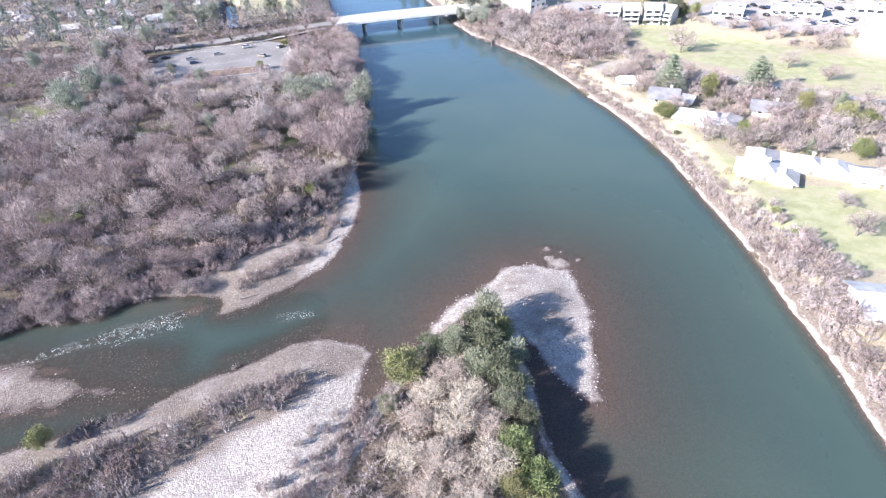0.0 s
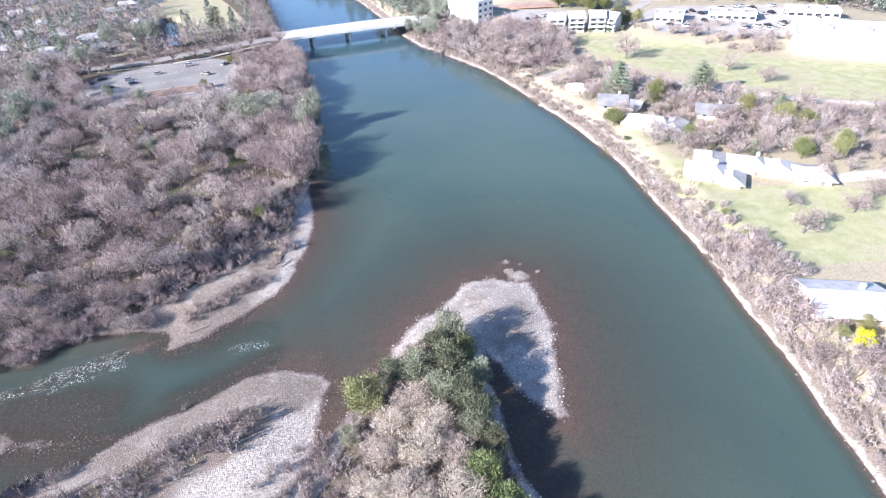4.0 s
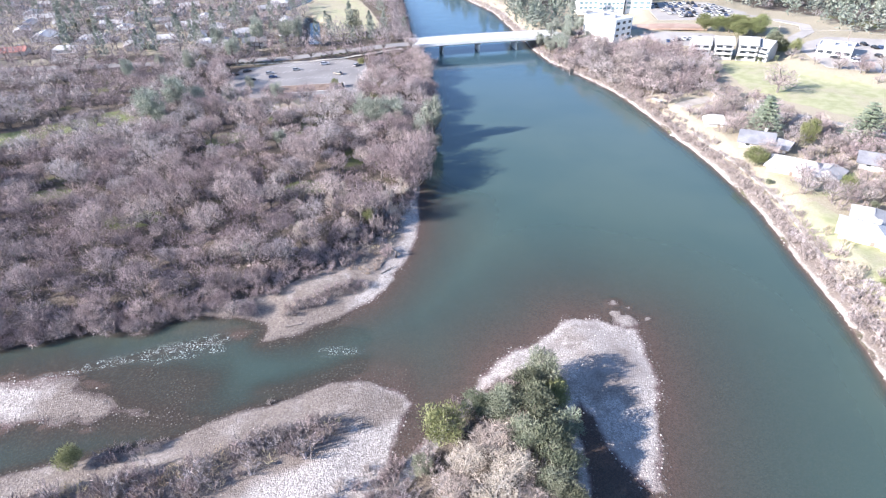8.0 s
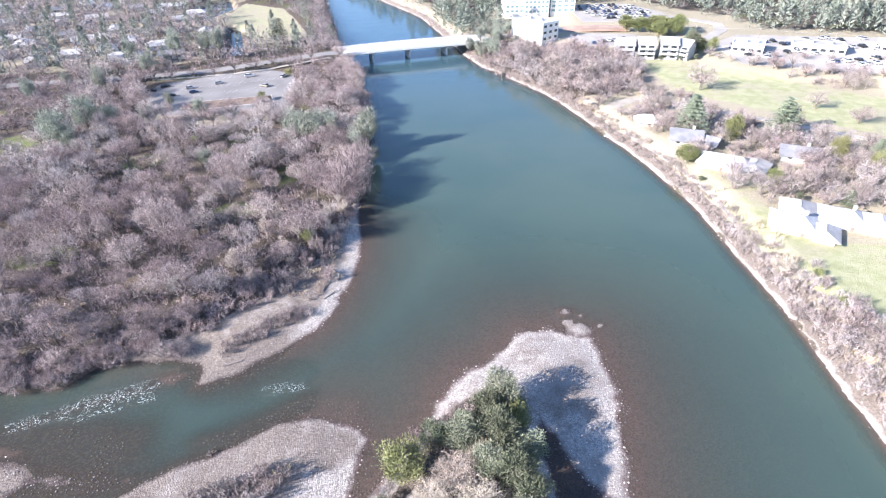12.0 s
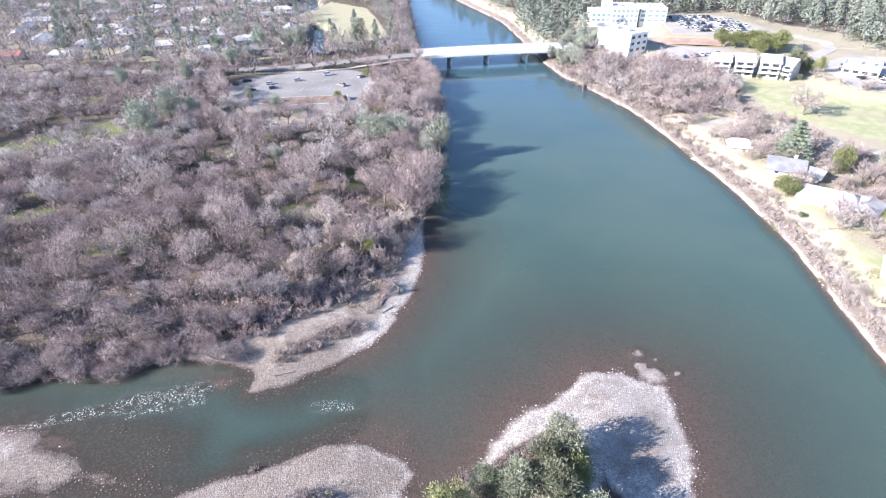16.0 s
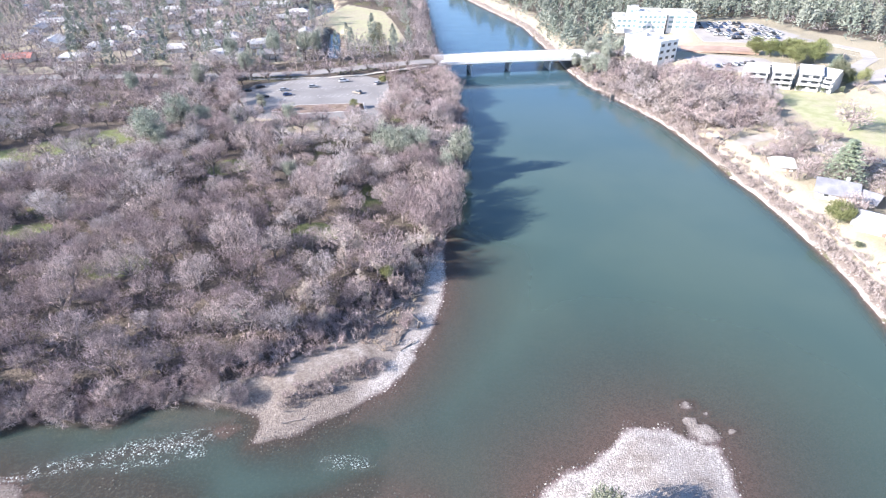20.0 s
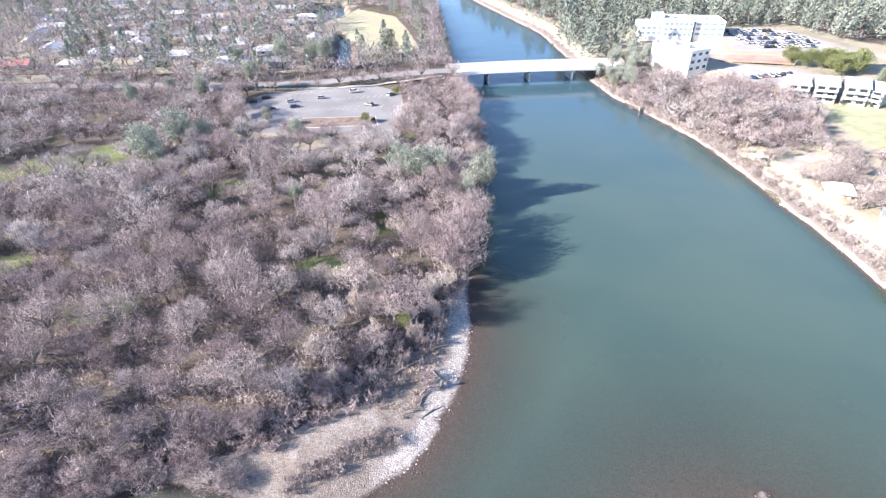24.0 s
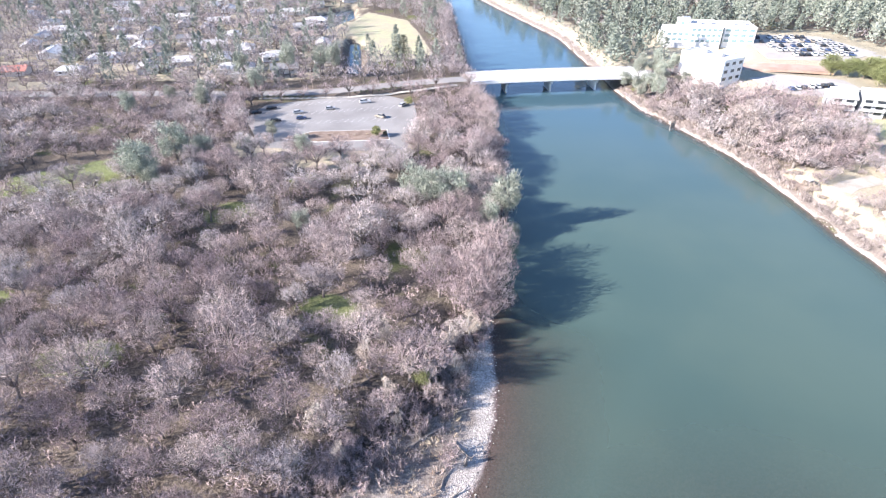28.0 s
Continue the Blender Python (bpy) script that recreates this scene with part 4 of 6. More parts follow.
# ---- the bridge, the roads and the car park ----
def strip(name, pts, width, material, label, category, lift=0.07, thick=0.25, zs=None, kind="structure", n=4):
    """A paved ribbon that lies on the ground along a line of places."""
    fine = []
    for (ax, ay), (bx, by) in zip(pts, pts[1:]):
        m = max(1, int(math.hypot(bx - ax, by - ay) / n))
        fine += [(ax + (bx - ax) * i / m, ay + (by - ay) * i / m) for i in range(m)]
    fine.append(pts[-1])
    bm, rows = bmesh.new(), []
    for i, (x, y) in enumerate(fine):
        a, b = fine[max(0, i - 1)], fine[min(len(fine) - 1, i + 1)]
        d = Vector((b[0] - a[0], b[1] - a[1], 0)).normalized()
        s = Vector((-d.y, d.x, 0)) * width / 2
        z = (zs(x) if zs else max(height(x, y), height(x + s.x, y + s.y), height(x - s.x, y - s.y))) + lift
        rows.append([bm.verts.new((x + s.x * k, y + s.y * k, z + e)) for k, e in ((1, -thick), (1, 0), (-1, 0), (-1, -thick))])
    for a, b in zip(rows, rows[1:]):
        for k in range(3):
            bm.faces.new((a[k], a[k + 1], b[k + 1], b[k]))
    for r in (rows[0], rows[-1]):
        bm.faces.new(r)
    bmesh.ops.recalc_face_normals(bm, faces=bm.faces)
    me = bpy.data.meshes.new(name)
    bm.to_mesh(me)
    bm.free()
    me.materials.append(M[material])
    return tagged(new(name, me), label, category, kind=kind)


def slab(name, poly, z, thick, material, label, category, kind="structure"):
    bm = bmesh.new()
    f = bm.faces.new([bm.verts.new((x, y, z)) for x, y in poly])
    r = bmesh.ops.extrude_face_region(bm, geom=[f])
    bmesh.ops.translate(bm, verts=[v for v in r["geom"] if isinstance(v, bmesh.types.BMVert)], vec=(0, 0, -thick))
    bmesh.ops.recalc_face_normals(bm, faces=bm.faces)
    me = bpy.data.meshes.new(name)
    bm.to_mesh(me)
    bm.free()
    me.materials.append(M[material])
    return tagged(new(name, me), label, category, kind=kind)


def bridge():
    ob = thing("road_bridge", "pale concrete road bridge on three slim piers over the river", "bridge", 47, 352.4, 0, math.degrees(math.atan2(9, 88)))
    n, half, w = 24, 46.0, 8.9

    def arch(x):
        return 0.55 * (1 - (x / half) ** 2)

    def prism(y0, y1, lo, hi):
        bm, rows = bmesh.new(), []
        for i in range(n + 1):
            x = -half + 2 * half * i / n
            rows.append([bm.verts.new((x, y, z + arch(x))) for y, z in ((y0, lo), (y1, lo), (y1, hi), (y0, hi))])
        for a, b in zip(rows, rows[1:]):
            for k in range(4):
                bm.faces.new((a[k], b[k], b[(k + 1) % 4], a[(k + 1) % 4]))
        bm.faces.new(rows[0])
        bm.faces.new(rows[-1][::-1])
        return bm
    part("deck", prism(-w, w, BR_TOP - 0.55, BR_TOP - 0.1), "concrete", ob)
    part("roadway", prism(-w + 1.9, w - 1.9, BR_TOP - 0.097, BR_TOP - 0.03), "concrete", ob, "pale concrete roadway")
    for s in (-1, 1):
        part("sidewalk", prism(s * (w - 0.95) - 0.9, s * (w - 0.95) + 0.9, BR_TOP - 0.096, BR_TOP + 0.12), "concrete", ob)
        p = part("parapet", prism(s * w - 0.16, s * w + 0.16, BR_TOP - 0.5, BR_TOP + 0.75), "white_wall", ob, "white concrete parapet")
        part("rail", prism(s * w - 0.07, s * w + 0.07, BR_TOP + 0.95, BR_TOP + 1.05), "metal", p)
    part("centre_line", prism(-0.12, 0.12, BR_TOP - 0.029, BR_TOP - 0.022), "paint_line", ob)
    for y in (-6.2, -2.1, 2.1, 6.2):
        part("girder", prism(y - 0.45, y + 0.45, BR_TOP - 1.45, BR_TOP - 0.551), "concrete", ob)
    for x in (-27.7, -5.9, 16.8):
        pier = part("pier_cap", boxes((x - 0.6, x + 0.6, -7.4, 7.4, BR_TOP - 2.0, BR_TOP - 1.3 + arch(x) * 0.8), bevel=0.1), "concrete", ob)
        part("pier_wall", boxes((x - 0.45, x + 0.45, -5.6, 5.6, -4.2, BR_TOP - 2.0), bevel=0.2), "white_wall", pier)
    for s in (-1, 1):
        part("abutment", boxes((s * 46.0 - 1.2, s * 46.0 + 1.2, -8.0, 8.0, -1.0, BR_TOP - 0.6)), "concrete_dark", ob)
    return ob


bridge()
strip("road", [(x, float(road_y(np.array(x)))) for x in range(2, -330, -12)], 8.5, "asphalt_pale", "pale worn asphalt road on a low bank", "road", zs=lambda x: float(road_z(np.array(x))))
strip("road", [(x, float(road_y(np.array(x)))) for x in range(93, 231, 9)], 11.5, "asphalt_pale", "pale worn asphalt road leading off the bridge", "road", zs=lambda x: float(road_z(np.array(x))))
strip("path", [(-4, 338), (-22, 334), (-60, 328.5), (-96, 327)], 2.2, "path", "pale footpath beside the road", "path")
slab("parking_lot", LOT, 2.92, 0.3, "asphalt_pale", "pale grey asphalt car park with painted bays", "parking lot")
PLANTER = [(-72, 277), (-62, 284), (-33, 286), (-31, 276), (-58, 273.5)]
slab("planter_kerb", [(x * 1.0 + (0.5 if x > -50 else -0.5), y + (0.5 if y > 279 else -0.5)) for x, y in PLANTER], 3.05, 0.2, "concrete", "pale concrete kerb round a planting bed", "kerb")
slab("planting_bed", PLANTER, 3.12, 0.2, "mulch", "planting bed of brown bark mulch in the car park", "planting bed")
lines = bmesh.new()
for row, (x0, x1, y0, slope) in enumerate(((-84, -30, 317, 0.22), (-80, -30, 305, 0.2), (-78, -30, 294, 0.12))):
    x = x0
    while x < x1:
        y = y0 + (x - x0) * slope
        if sdf(LOT, np.array([x]), np.array([y]))[0] > 3:
            a, w = (0.35, 2.4), 0.05
            vs = [lines.verts.new((x + sx * w + k * a[0] * 2.6, y + k * a[1], 2.926)) for sx, k in ((-1, -1), (1, -1), (1, 1), (-1, 1))]
            lines.faces.new(vs)
        x += 2.75
part("bay_lines", lines, "paint_line", None)
tagged(bpy.data.objects["bay_lines"], "white painted bay lines on a car park", "marking", kind="structure")


def boulder_mesh(seed):
    rng = random.Random(seed)
    bm = bmesh.new()
    bmesh.ops.create_icosphere(bm, subdivisions=2, radius=0.5)
    for v in bm.verts:
        v.co *= 1 + 0.35 * noise.noise(v.co * 2.2 + Vector((seed * 3.1, 0, 0)))
        v.co.z *= 0.75
    return bm


boulder = thing("boulder", "pale rounded boulder at the edge of a car park", "boulder", -66, 327.6, 2.8, group="boulders along the car park")
part("stone", boulder_mesh(3), "stone", boulder)
for i in range(1, 24):
    x = -66 + i * 1.65
    copy_thing(boulder, pose(x, 327.6 + (x + 66) * 0.165 + prng.uniform(-0.2, 0.2), 2.85, 0, 0, prng.uniform(0, 360)) @ Matrix.Scale(prng.uniform(0.8, 1.5), 4))


def car(colour, label, tall=1.0, long=1.0, near=True):
    ob = thing("parked_car", label, "car", z=0, group="parked cars")
    bm = bmesh.new()
    prof = [(-2.2, 0.35), (2.2, 0.35), (2.25, 0.7), (2.1, 0.88), (1.15, 0.98), (-1.9, 1.0), (-2.25, 0.85)]
    rows = [[bm.verts.new((x * long, s, z * tall)) for x, z in prof] for s in (-0.88, 0.88)]
    bm.faces.new(rows[0])
    bm.faces.new(rows[1][::-1])
    for i in range(len(prof)):
        j = (i + 1) % len(prof)
        bm.faces.new((rows[0][i], rows[1][i], rows[1][j], rows[0][j]))
    bmesh.ops.recalc_face_normals(bm, faces=bm.faces)
    bmesh.ops.bevel(bm, geom=list(bm.edges), offset=0.06, segments=2, affect="EDGES")
    body = part("body", bm, "car_" + colour, ob)
    bm = bmesh.new()
    lo, hi = 0.97 * tall, 1.46 * tall
    a = [bm.verts.new(p) for p in ((-1.95 * long, -0.8, lo), (1.0 * long, -0.8, lo), (1.0 * long, 0.8, lo), (-1.95 * long, 0.8, lo))]
    b = [bm.verts.new(p) for p in ((-1.5 * long, -0.64, hi), (0.3 * long, -0.64, hi), (0.3 * long, 0.64, hi), (-1.5 * long, 0.64, hi))]
    for i in range(4):
        bm.faces.new((a[i], a[(i + 1) % 4], b[(i + 1) % 4], b[i]))
    bm.faces.new(b)
    part("glazing", bm, "glass", ob, "dark car windows")
    part("roof", boxes((-1.46 * long, 0.28 * long, -0.63, 0.63, hi + 0.004, hi + 0.05), bevel=0.02), "car_" + colour, ob)
    for x in (-1.35, 1.35):
        for y in (-0.82, 0.82):
            wheel = part("wheel", rods(((x * long, y - 0.1, 0.33), (x * long, y + 0.1, 0.33), 0.33, 0.33, 12)), "rubber", ob)
            if near:
                part("rim", rods(((x * long, y * 1.13, 0.33), (x * long, y * 1.16, 0.33), 0.2, 0.18, 8)), "metal", wheel)
    for y in (-0.62, 0.62) if near else ():
        part("headlight", boxes((2.21 * long, 2.27 * long, y - 0.17, y + 0.17, 0.62 * tall, 0.76 * tall)), "metal", ob)
        part("tail_light", boxes((-2.27 * long, -2.22 * long, y - 0.15, y + 0.15, 0.68 * tall, 0.84 * tall)), "car_red", ob)
    return ob


CARS = {c: car(c, f"{n} parked car on asphalt", t, l) for c, n, t, l in (("white", "white", 1.25, 1.12), ("silver", "silver", 1.0, 1.0), ("black", "black", 1.05, 1.0), ("blue", "dark blue", 1.0, 0.95), ("red", "red", 1.0, 0.95), ("sand", "beige", 1.1, 1.05))}
FAR_CARS = {c: car(c, f"{n} car parked in a far car park", t, 1.0, False) for c, n, t in (("white", "white", 1.2), ("silver", "silver", 1.0), ("black", "black", 1.05), ("blue", "dark blue", 1.0), ("red", "red", 1.0), ("sand", "beige", 1.1))}
used = set()


def park(colour, x, y, z, rz, stock=CARS):
    ob = stock[colour]
    if ob not in used:
        used.add(ob)
        ob.matrix_basis = pose(x, y, z, 0, 0, rz)
        return ob
    return copy_thing(ob, pose(x, y, z, 0, 0, rz))


for c, x, y, rz in (("black", -86, 312, 20), ("silver", -73, 306.5, 15), ("white", -46, 320.5, 15), ("sand", -37, 301, 150), ("blue", -70, 299, 20), ("black", -91, 306, 25), ("silver", -60, 311.5, 15), ("black", -80, 296, 15), ("silver", -28.5, 316, 60)):
    park(c, x, y, 2.92, rz)
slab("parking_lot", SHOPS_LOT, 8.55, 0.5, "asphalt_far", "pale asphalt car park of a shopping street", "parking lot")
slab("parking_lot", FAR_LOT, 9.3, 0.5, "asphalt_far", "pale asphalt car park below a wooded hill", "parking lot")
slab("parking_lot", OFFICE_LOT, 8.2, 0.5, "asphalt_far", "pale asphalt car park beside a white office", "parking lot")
for i in range(62):
    r, k = divmod(i, 13)
    x, y = 172 + k * 3.3 + prng.uniform(-0.3, 0.3), 378 + r * 10.5 + (k % 2) * 0.3
    if sdf(FAR_LOT, np.array([x]), np.array([y]))[0] > 2 and prng.random() < 0.85:
        park(prng.choice(("white", "white", "silver", "silver", "black", "blue", "black", "sand")), x, y, 9.3, prng.choice((80, 260)), FAR_CARS)
for i in range(60):
    x, y = prng.uniform(204, 290), prng.choice((246, 253, 268, 275, 290, 297)) + prng.uniform(-0.4, 0.4)
    if sdf(SHOPS_LOT, np.array([x]), np.array([y]))[0] > 4:
        park(prng.choice(("white", "silver", "silver", "black", "blue", "black", "sand")), x, y, 8.55, prng.choice((88, 268)), FAR_CARS)
for i in range(7):
    park(prng.choice(("white", "silver", "black", "blue")), 144 + 3.4 * i, 321 + 0.9 * i, 8.2, 75, FAR_CARS)
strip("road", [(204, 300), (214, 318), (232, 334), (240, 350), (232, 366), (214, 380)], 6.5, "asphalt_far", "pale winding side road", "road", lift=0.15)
strip("path", [(143, 219), (156, 207), (172, 187), (182, 176), (191, 165.5), (205, 156), (232, 143), (292, 114)], 3.4, "path", "pale gravel lane through winter grass", "path", lift=0.16)
strip("path", [(99.5, 92), (102.5, 108), (105, 122), (108, 136), (110.5, 150), (111, 170), (110, 190), (108.5, 206)], 1.5, "path", "pale gravel path along a river bank", "path", lift=0.06)
strip("path", [(130, 237), (118, 233), (109, 226)], 6, "earth", "bare beige earth yard above the river", "path", lift=0.05)
strip("path", [(146, 112), (165, 108), (200, 112), (240, 124)], 5, "path", "pale drive to a house", "path", lift=0.16)
strip("soil_bank", [(112, 374), (128, 366), (150, 359.5), (180, 354)], 13, "red_soil", "bare reddish soil bank", "soil bank", lift=0.15, thick=1.0)


# ---- houses ----
def window(parent, x, y, z, w, h, face):
    """A framed window on a wall that faces -y, +y, -x or +x."""
    ax, s = face
    d = 0.05
    def b(u0, u1, v0, v1, d0, d1):
        d0, d1 = sorted((s * d0, s * d1))
        return (x + u0, x + u1, y + d0, y + d1, z + v0, z + v1) if ax == "y" else (x + d0, x + d1, y + u0, y + u1, z + v0, z + v1)
    t = 0.1
    fr = part("window", boxes(b(-w / 2, -w / 2 + t, -h / 2, h / 2, -0.05, d), b(w / 2 - t, w / 2, -h / 2, h / 2, -0.05, d), b(-w / 2 + t, w / 2 - t, -h / 2, -h / 2 + t, -0.05, d), b(-w / 2 + t, w / 2 - t, h / 2 - t, h / 2, -0.05, d)), "white_wall", parent)
    part("pane", boxes(b(-w / 2 + t, w / 2 - t, -h / 2 + t, h / 2 - t, -0.04, 0.015)), "glass", fr)
    return fr


def gable(w, d, h, rise, over=0.5, t=0.22, hip=0.0):
    """A pitched roof along x; hip draws the ridge in from both ends."""
    bm = bmesh.new()
    hw, hd = w / 2 + over, d / 2 + over
    drop = rise * over / (d / 2)
    rings = []
    for e in (0.0, t):
        z0 = h - drop + e
        rings.append([bm.verts.new(p) for p in ((-hw, -hd, z0), (hw, -hd, z0), (hw, hd, z0), (-hw, hd, z0), (-hw + hip, 0, h + rise + e), (hw - hip, 0, h + rise + e))])
    for r, flip in ((rings[1], False), (rings[0], True)):
        for f in ((0, 1, 5, 4), (2, 3, 4, 5), (1, 2, 5), (3, 0, 4)):
            if len(f) == 3 and not hip:
                continue
            bm.faces.new([r[i] for i in (f[::-1] if flip else f)])
    edges = ((0, 1), (1, 2), (2, 3), (3, 0)) if hip else ((0, 1), (1, 5), (5, 2), (2, 3), (3, 4), (4, 0))
    for a, b in edges:
        bm.faces.new((rings[0][a], rings[0][b], rings[1][b], rings[1][a]))
    bmesh.ops.recalc_face_normals(bm, faces=bm.faces)
    return bm


def house(label, x, y, rz, w, d, h=2.8, rise=1.8, wall="cream_wall", roof="roof_pale", hip=0.0, chimney=True, z=None, group="", dug=0.6, name="house", category="house", plain=False):
    ob = thing(name, label, category, x, y, z, rz, group)
    bm = boxes((-w / 2, w / 2, -d / 2, d / 2, -dug, h))
    if not hip:
        for s in (-1, 1):
            vs = [bm.verts.new(p) for p in ((s * (w / 2 - 0.1), -d / 2, h), (s * (w / 2 - 0.1), d / 2, h), (s * (w / 2 - 0.1), 0, h + rise), (s * (w / 2 - 0.3), -d / 2, h), (s * (w / 2 - 0.3), d / 2, h), (s * (w / 2 - 0.3), 0, h + rise))]
            bm.faces.new(vs[:3])
            bm.faces.new(vs[3:])
    part("wall", bm, wall, ob)
    rf = part("roof", gable(w, d, h + 0.02, rise, 0.8 if plain else 1.15, 0.2, hip), roof, ob)
    part("ridge_cap", boxes((-w / 2 - 0.3 + hip, w / 2 + 0.3 - hip, -0.16, 0.16, h + rise + 0.17, h + rise + 0.29)), roof, rf)
    if chimney:
        cb = part("chimney", boxes((w * 0.2, w * 0.2 + 0.8, d * 0.12, d * 0.12 + 0.8, h * 0.8, h + rise + 0.8)), "grey_wall", ob)
        part("chimney_cap", boxes((w * 0.2 - 0.1, w * 0.2 + 0.9, d * 0.12 - 0.1, d * 0.12 + 0.9, h + rise + 0.8, h + rise + 0.95)), "concrete", cb)
    n = max(2, int(w / 3.6))
    if plain:
        for u in (-w * 0.28, w * 0.28):
            window(ob, u, -d / 2, 1.5, 1.7, 1.2, ("y", -1))
        return ob
    for i in range(n):
        u = -w / 2 + w * (i + 0.5) / n
        if i == n // 2:
            dr = part("door", boxes((u - 0.5, u + 0.5, -d / 2 - 0.05, -d / 2 + 0.05, 0, 2.05)), "timber", ob)
            part("handle", boxes((u + 0.3, u + 0.42, -d / 2 - 0.1, -d / 2 - 0.052, 0.98, 1.04)), "metal", dr)
        else:
            window(ob, u, -d / 2, 1.5, 1.5, 1.2, ("y", -1))
        window(ob, u, d / 2, 1.5, 1.3, 1.1, ("y", 1))
    for s in (-1, 1):
        window(ob, s * w / 2, 0, 1.5, 1.4, 1.2, ("x", s))
    return ob


house("low house with a blue-grey shingle roof on a river bank", 122.0, 187.4, -30, 9.5, 8.5, 2.8, 2.2, "cream_wall", "roof_grey")
house("link wing with a grey shingle roof", 128.3, 182, -52, 5, 5.5, 2.3, 1.4, "cream_wall", "roof_grey", chimney=False)
house("long white house wing with a low pale roof", 123.5, 166.5, -40, 14, 9.5, 2.1, 1.8, "cream_wall", "roof_white", 2.5, chimney=False)
house("white porch wing with a low pale roof", 131, 160.5, 40, 8, 6, 2.1, 1.2, "cream_wall", "roof_pale", 1.5, chimney=False)
house("small white garden house with a pale roof", 117, 208, -20, 6, 5, 2.2, 1.5, "cream_wall", "roof_white", 1.5, chimney=False)
house("white river house with a hipped pale roof", 118.5, 127, -40, 10, 9, 2.1, 1.8, "cream_wall", "roof_white", 4.2)
house("low wing with a hipped pale grey roof", 124.5, 132.5, 50, 10, 8, 2.1, 1.5, "cream_wall", "roof_pale", 3.6, chimney=False)
house("small garden-side wing with a pale grey roof", 122.5, 120.5, 48, 7, 5.5, 2.0, 1.2, "cream_wall", "roof_pale", 2.4, chimney=False)
house("white house with a hipped pale roof and chimney", 133, 126.5, -38, 10, 9, 2.1, 1.8, "cream_wall", "roof_white", 4.2)
house("middle wing with a low whitish roof", 139, 120.5, 50, 8, 8, 2.1, 1.5, "cream_wall", "roof_white", 3.2, chimney=False)
house("garage wing with a low pale grey roof", 144.5, 114, -30, 9, 9, 2.1, 1.4, "cream_wall", "roof_pale", 3.6, chimney=False)
house("house with a pale grey metal roof and white gables", 106.5, 66.5, -24, 14, 10.5, 2.6, 1.7, "cream_wall", "roof_white", chimney=True)
house("low annex with a pale grey metal roof", 113, 56, -24, 8, 7, 2.6, 1.2, "cream_wall", "roof_pale", chimney=False)
house("small house with a blue-grey roof among bare trees", 150, 165, -35, 10, 8, 2.5, 1.8, "cream_wall", "roof_grey")


def block(label, x, y, rz, w, d, storeys, bays, wall, glassy, roofm, z=None, sides=3, name="office_building", category="building", lift=3.3):
    """A flat-roofed building with window rows, a parapet and roof plant."""
    h = storeys * lift
    ob = thing(name, label, category, x, y, z, rz)
    part("wall", boxes((-w / 2, w / 2, -d / 2, d / 2, -3.0, h)), wall, ob)
    rf = part("roof", boxes((-w / 2 + 0.3, w / 2 - 0.3, -d / 2 + 0.3, d / 2 - 0.3, h + 0.002, h + 0.12)), roofm, ob)
    for x0, x1, y0, y1 in ((-w / 2 - 0.1, w / 2 + 0.1, -d / 2 - 0.1, -d / 2 + 0.25), (-w / 2 - 0.1, w / 2 + 0.1, d / 2 - 0.25, d / 2 + 0.1), (-w / 2 - 0.1, -w / 2 + 0.25, -d / 2 + 0.25, d / 2 - 0.25), (w / 2 - 0.25, w / 2 + 0.1, -d / 2 + 0.25, d / 2 - 0.25)):
        part("parapet", boxes((x0, x1, y0, y1, h - 0.1, h + 0.55)), wall, ob)
    for i in range(2):
        part("roof_unit", boxes((-w * 0.2 + i * w * 0.35, -w * 0.2 + i * w * 0.35 + 2.2, -1.2, 1.2, h + 0.121, h + 1.5), bevel=0.08), "metal", rf)
    for s in range(storeys):
        for i in range(bays):
            u = -w / 2 + w * (i + 0.5) / bays
            g = part("window", boxes((u - w / bays * 0.36, u + w / bays * 0.36, -d / 2 - 0.07, -d / 2 + 0.1, s * lift + 0.9, s * lift + 2.5)), "white_wall", ob)
            part("pane", boxes((u - w / bays * 0.33, u + w / bays * 0.33, -d / 2 - 0.09, -d / 2 - 0.071, s * lift + 1.0, s * lift + 2.4)), glassy, g)
        for i in range(sides):
            u = -d / 2 + d * (i + 0.5) / sides
            for e in (-1, 1):
                g = part("window", boxes((e * w / 2 - 0.07, e * w / 2 + 0.07, u - d / sides * 0.28, u + d / sides * 0.28, s * lift + 0.9, s * lift + 2.5)), "white_wall", ob)
                part("pane", boxes((e * (w / 2 + 0.08) - 0.009, e * (w / 2 + 0.08) + 0.009, u - d / sides * 0.25, u + d / sides * 0.25, s * lift + 1.0, s * lift + 2.4)), glassy, g)
    return ob


block("white three-storey office with dark windows above the river", 117, 346, -60, 24, 14, 3, 0, "white_wall", "glass", "roof_white", 7.8)
block("white three-storey hotel with pale teal windows below a wooded hill", 126, 423, -6, 13, 18, 2, 4, "white_wall", "glass_teal", "roof_pale", 8.6, 3, "hotel_building", lift=3.0)
block("white three-storey hotel wing with a stepped front and pale teal windows", 141, 420, -8, 17, 22, 3, 6, "white_wall", "glass_teal", "roof_white", 8.6, 4, "hotel_building", lift=3.0)
block("white end wing of a hotel with teal glass bands", 160, 418.5, -10, 17, 20, 3, 4, "white_wall", "glass_teal", "roof_white", 8.6, 4, "hotel_building", lift=2.9)
block("flat white lift house on a hotel roof", 131.5, 425, -6, 6, 8, 3, 2, "white_wall", "glass_teal", "roof_white", 9.8, 1, "roof_house", lift=3.2)
block("large low white store with a wide flat roof", 263, 214, -40, 46, 36, 2, 0, "white_wall", "glass", "roof_white", 8.0, 0, "store_building", lift=3.0)
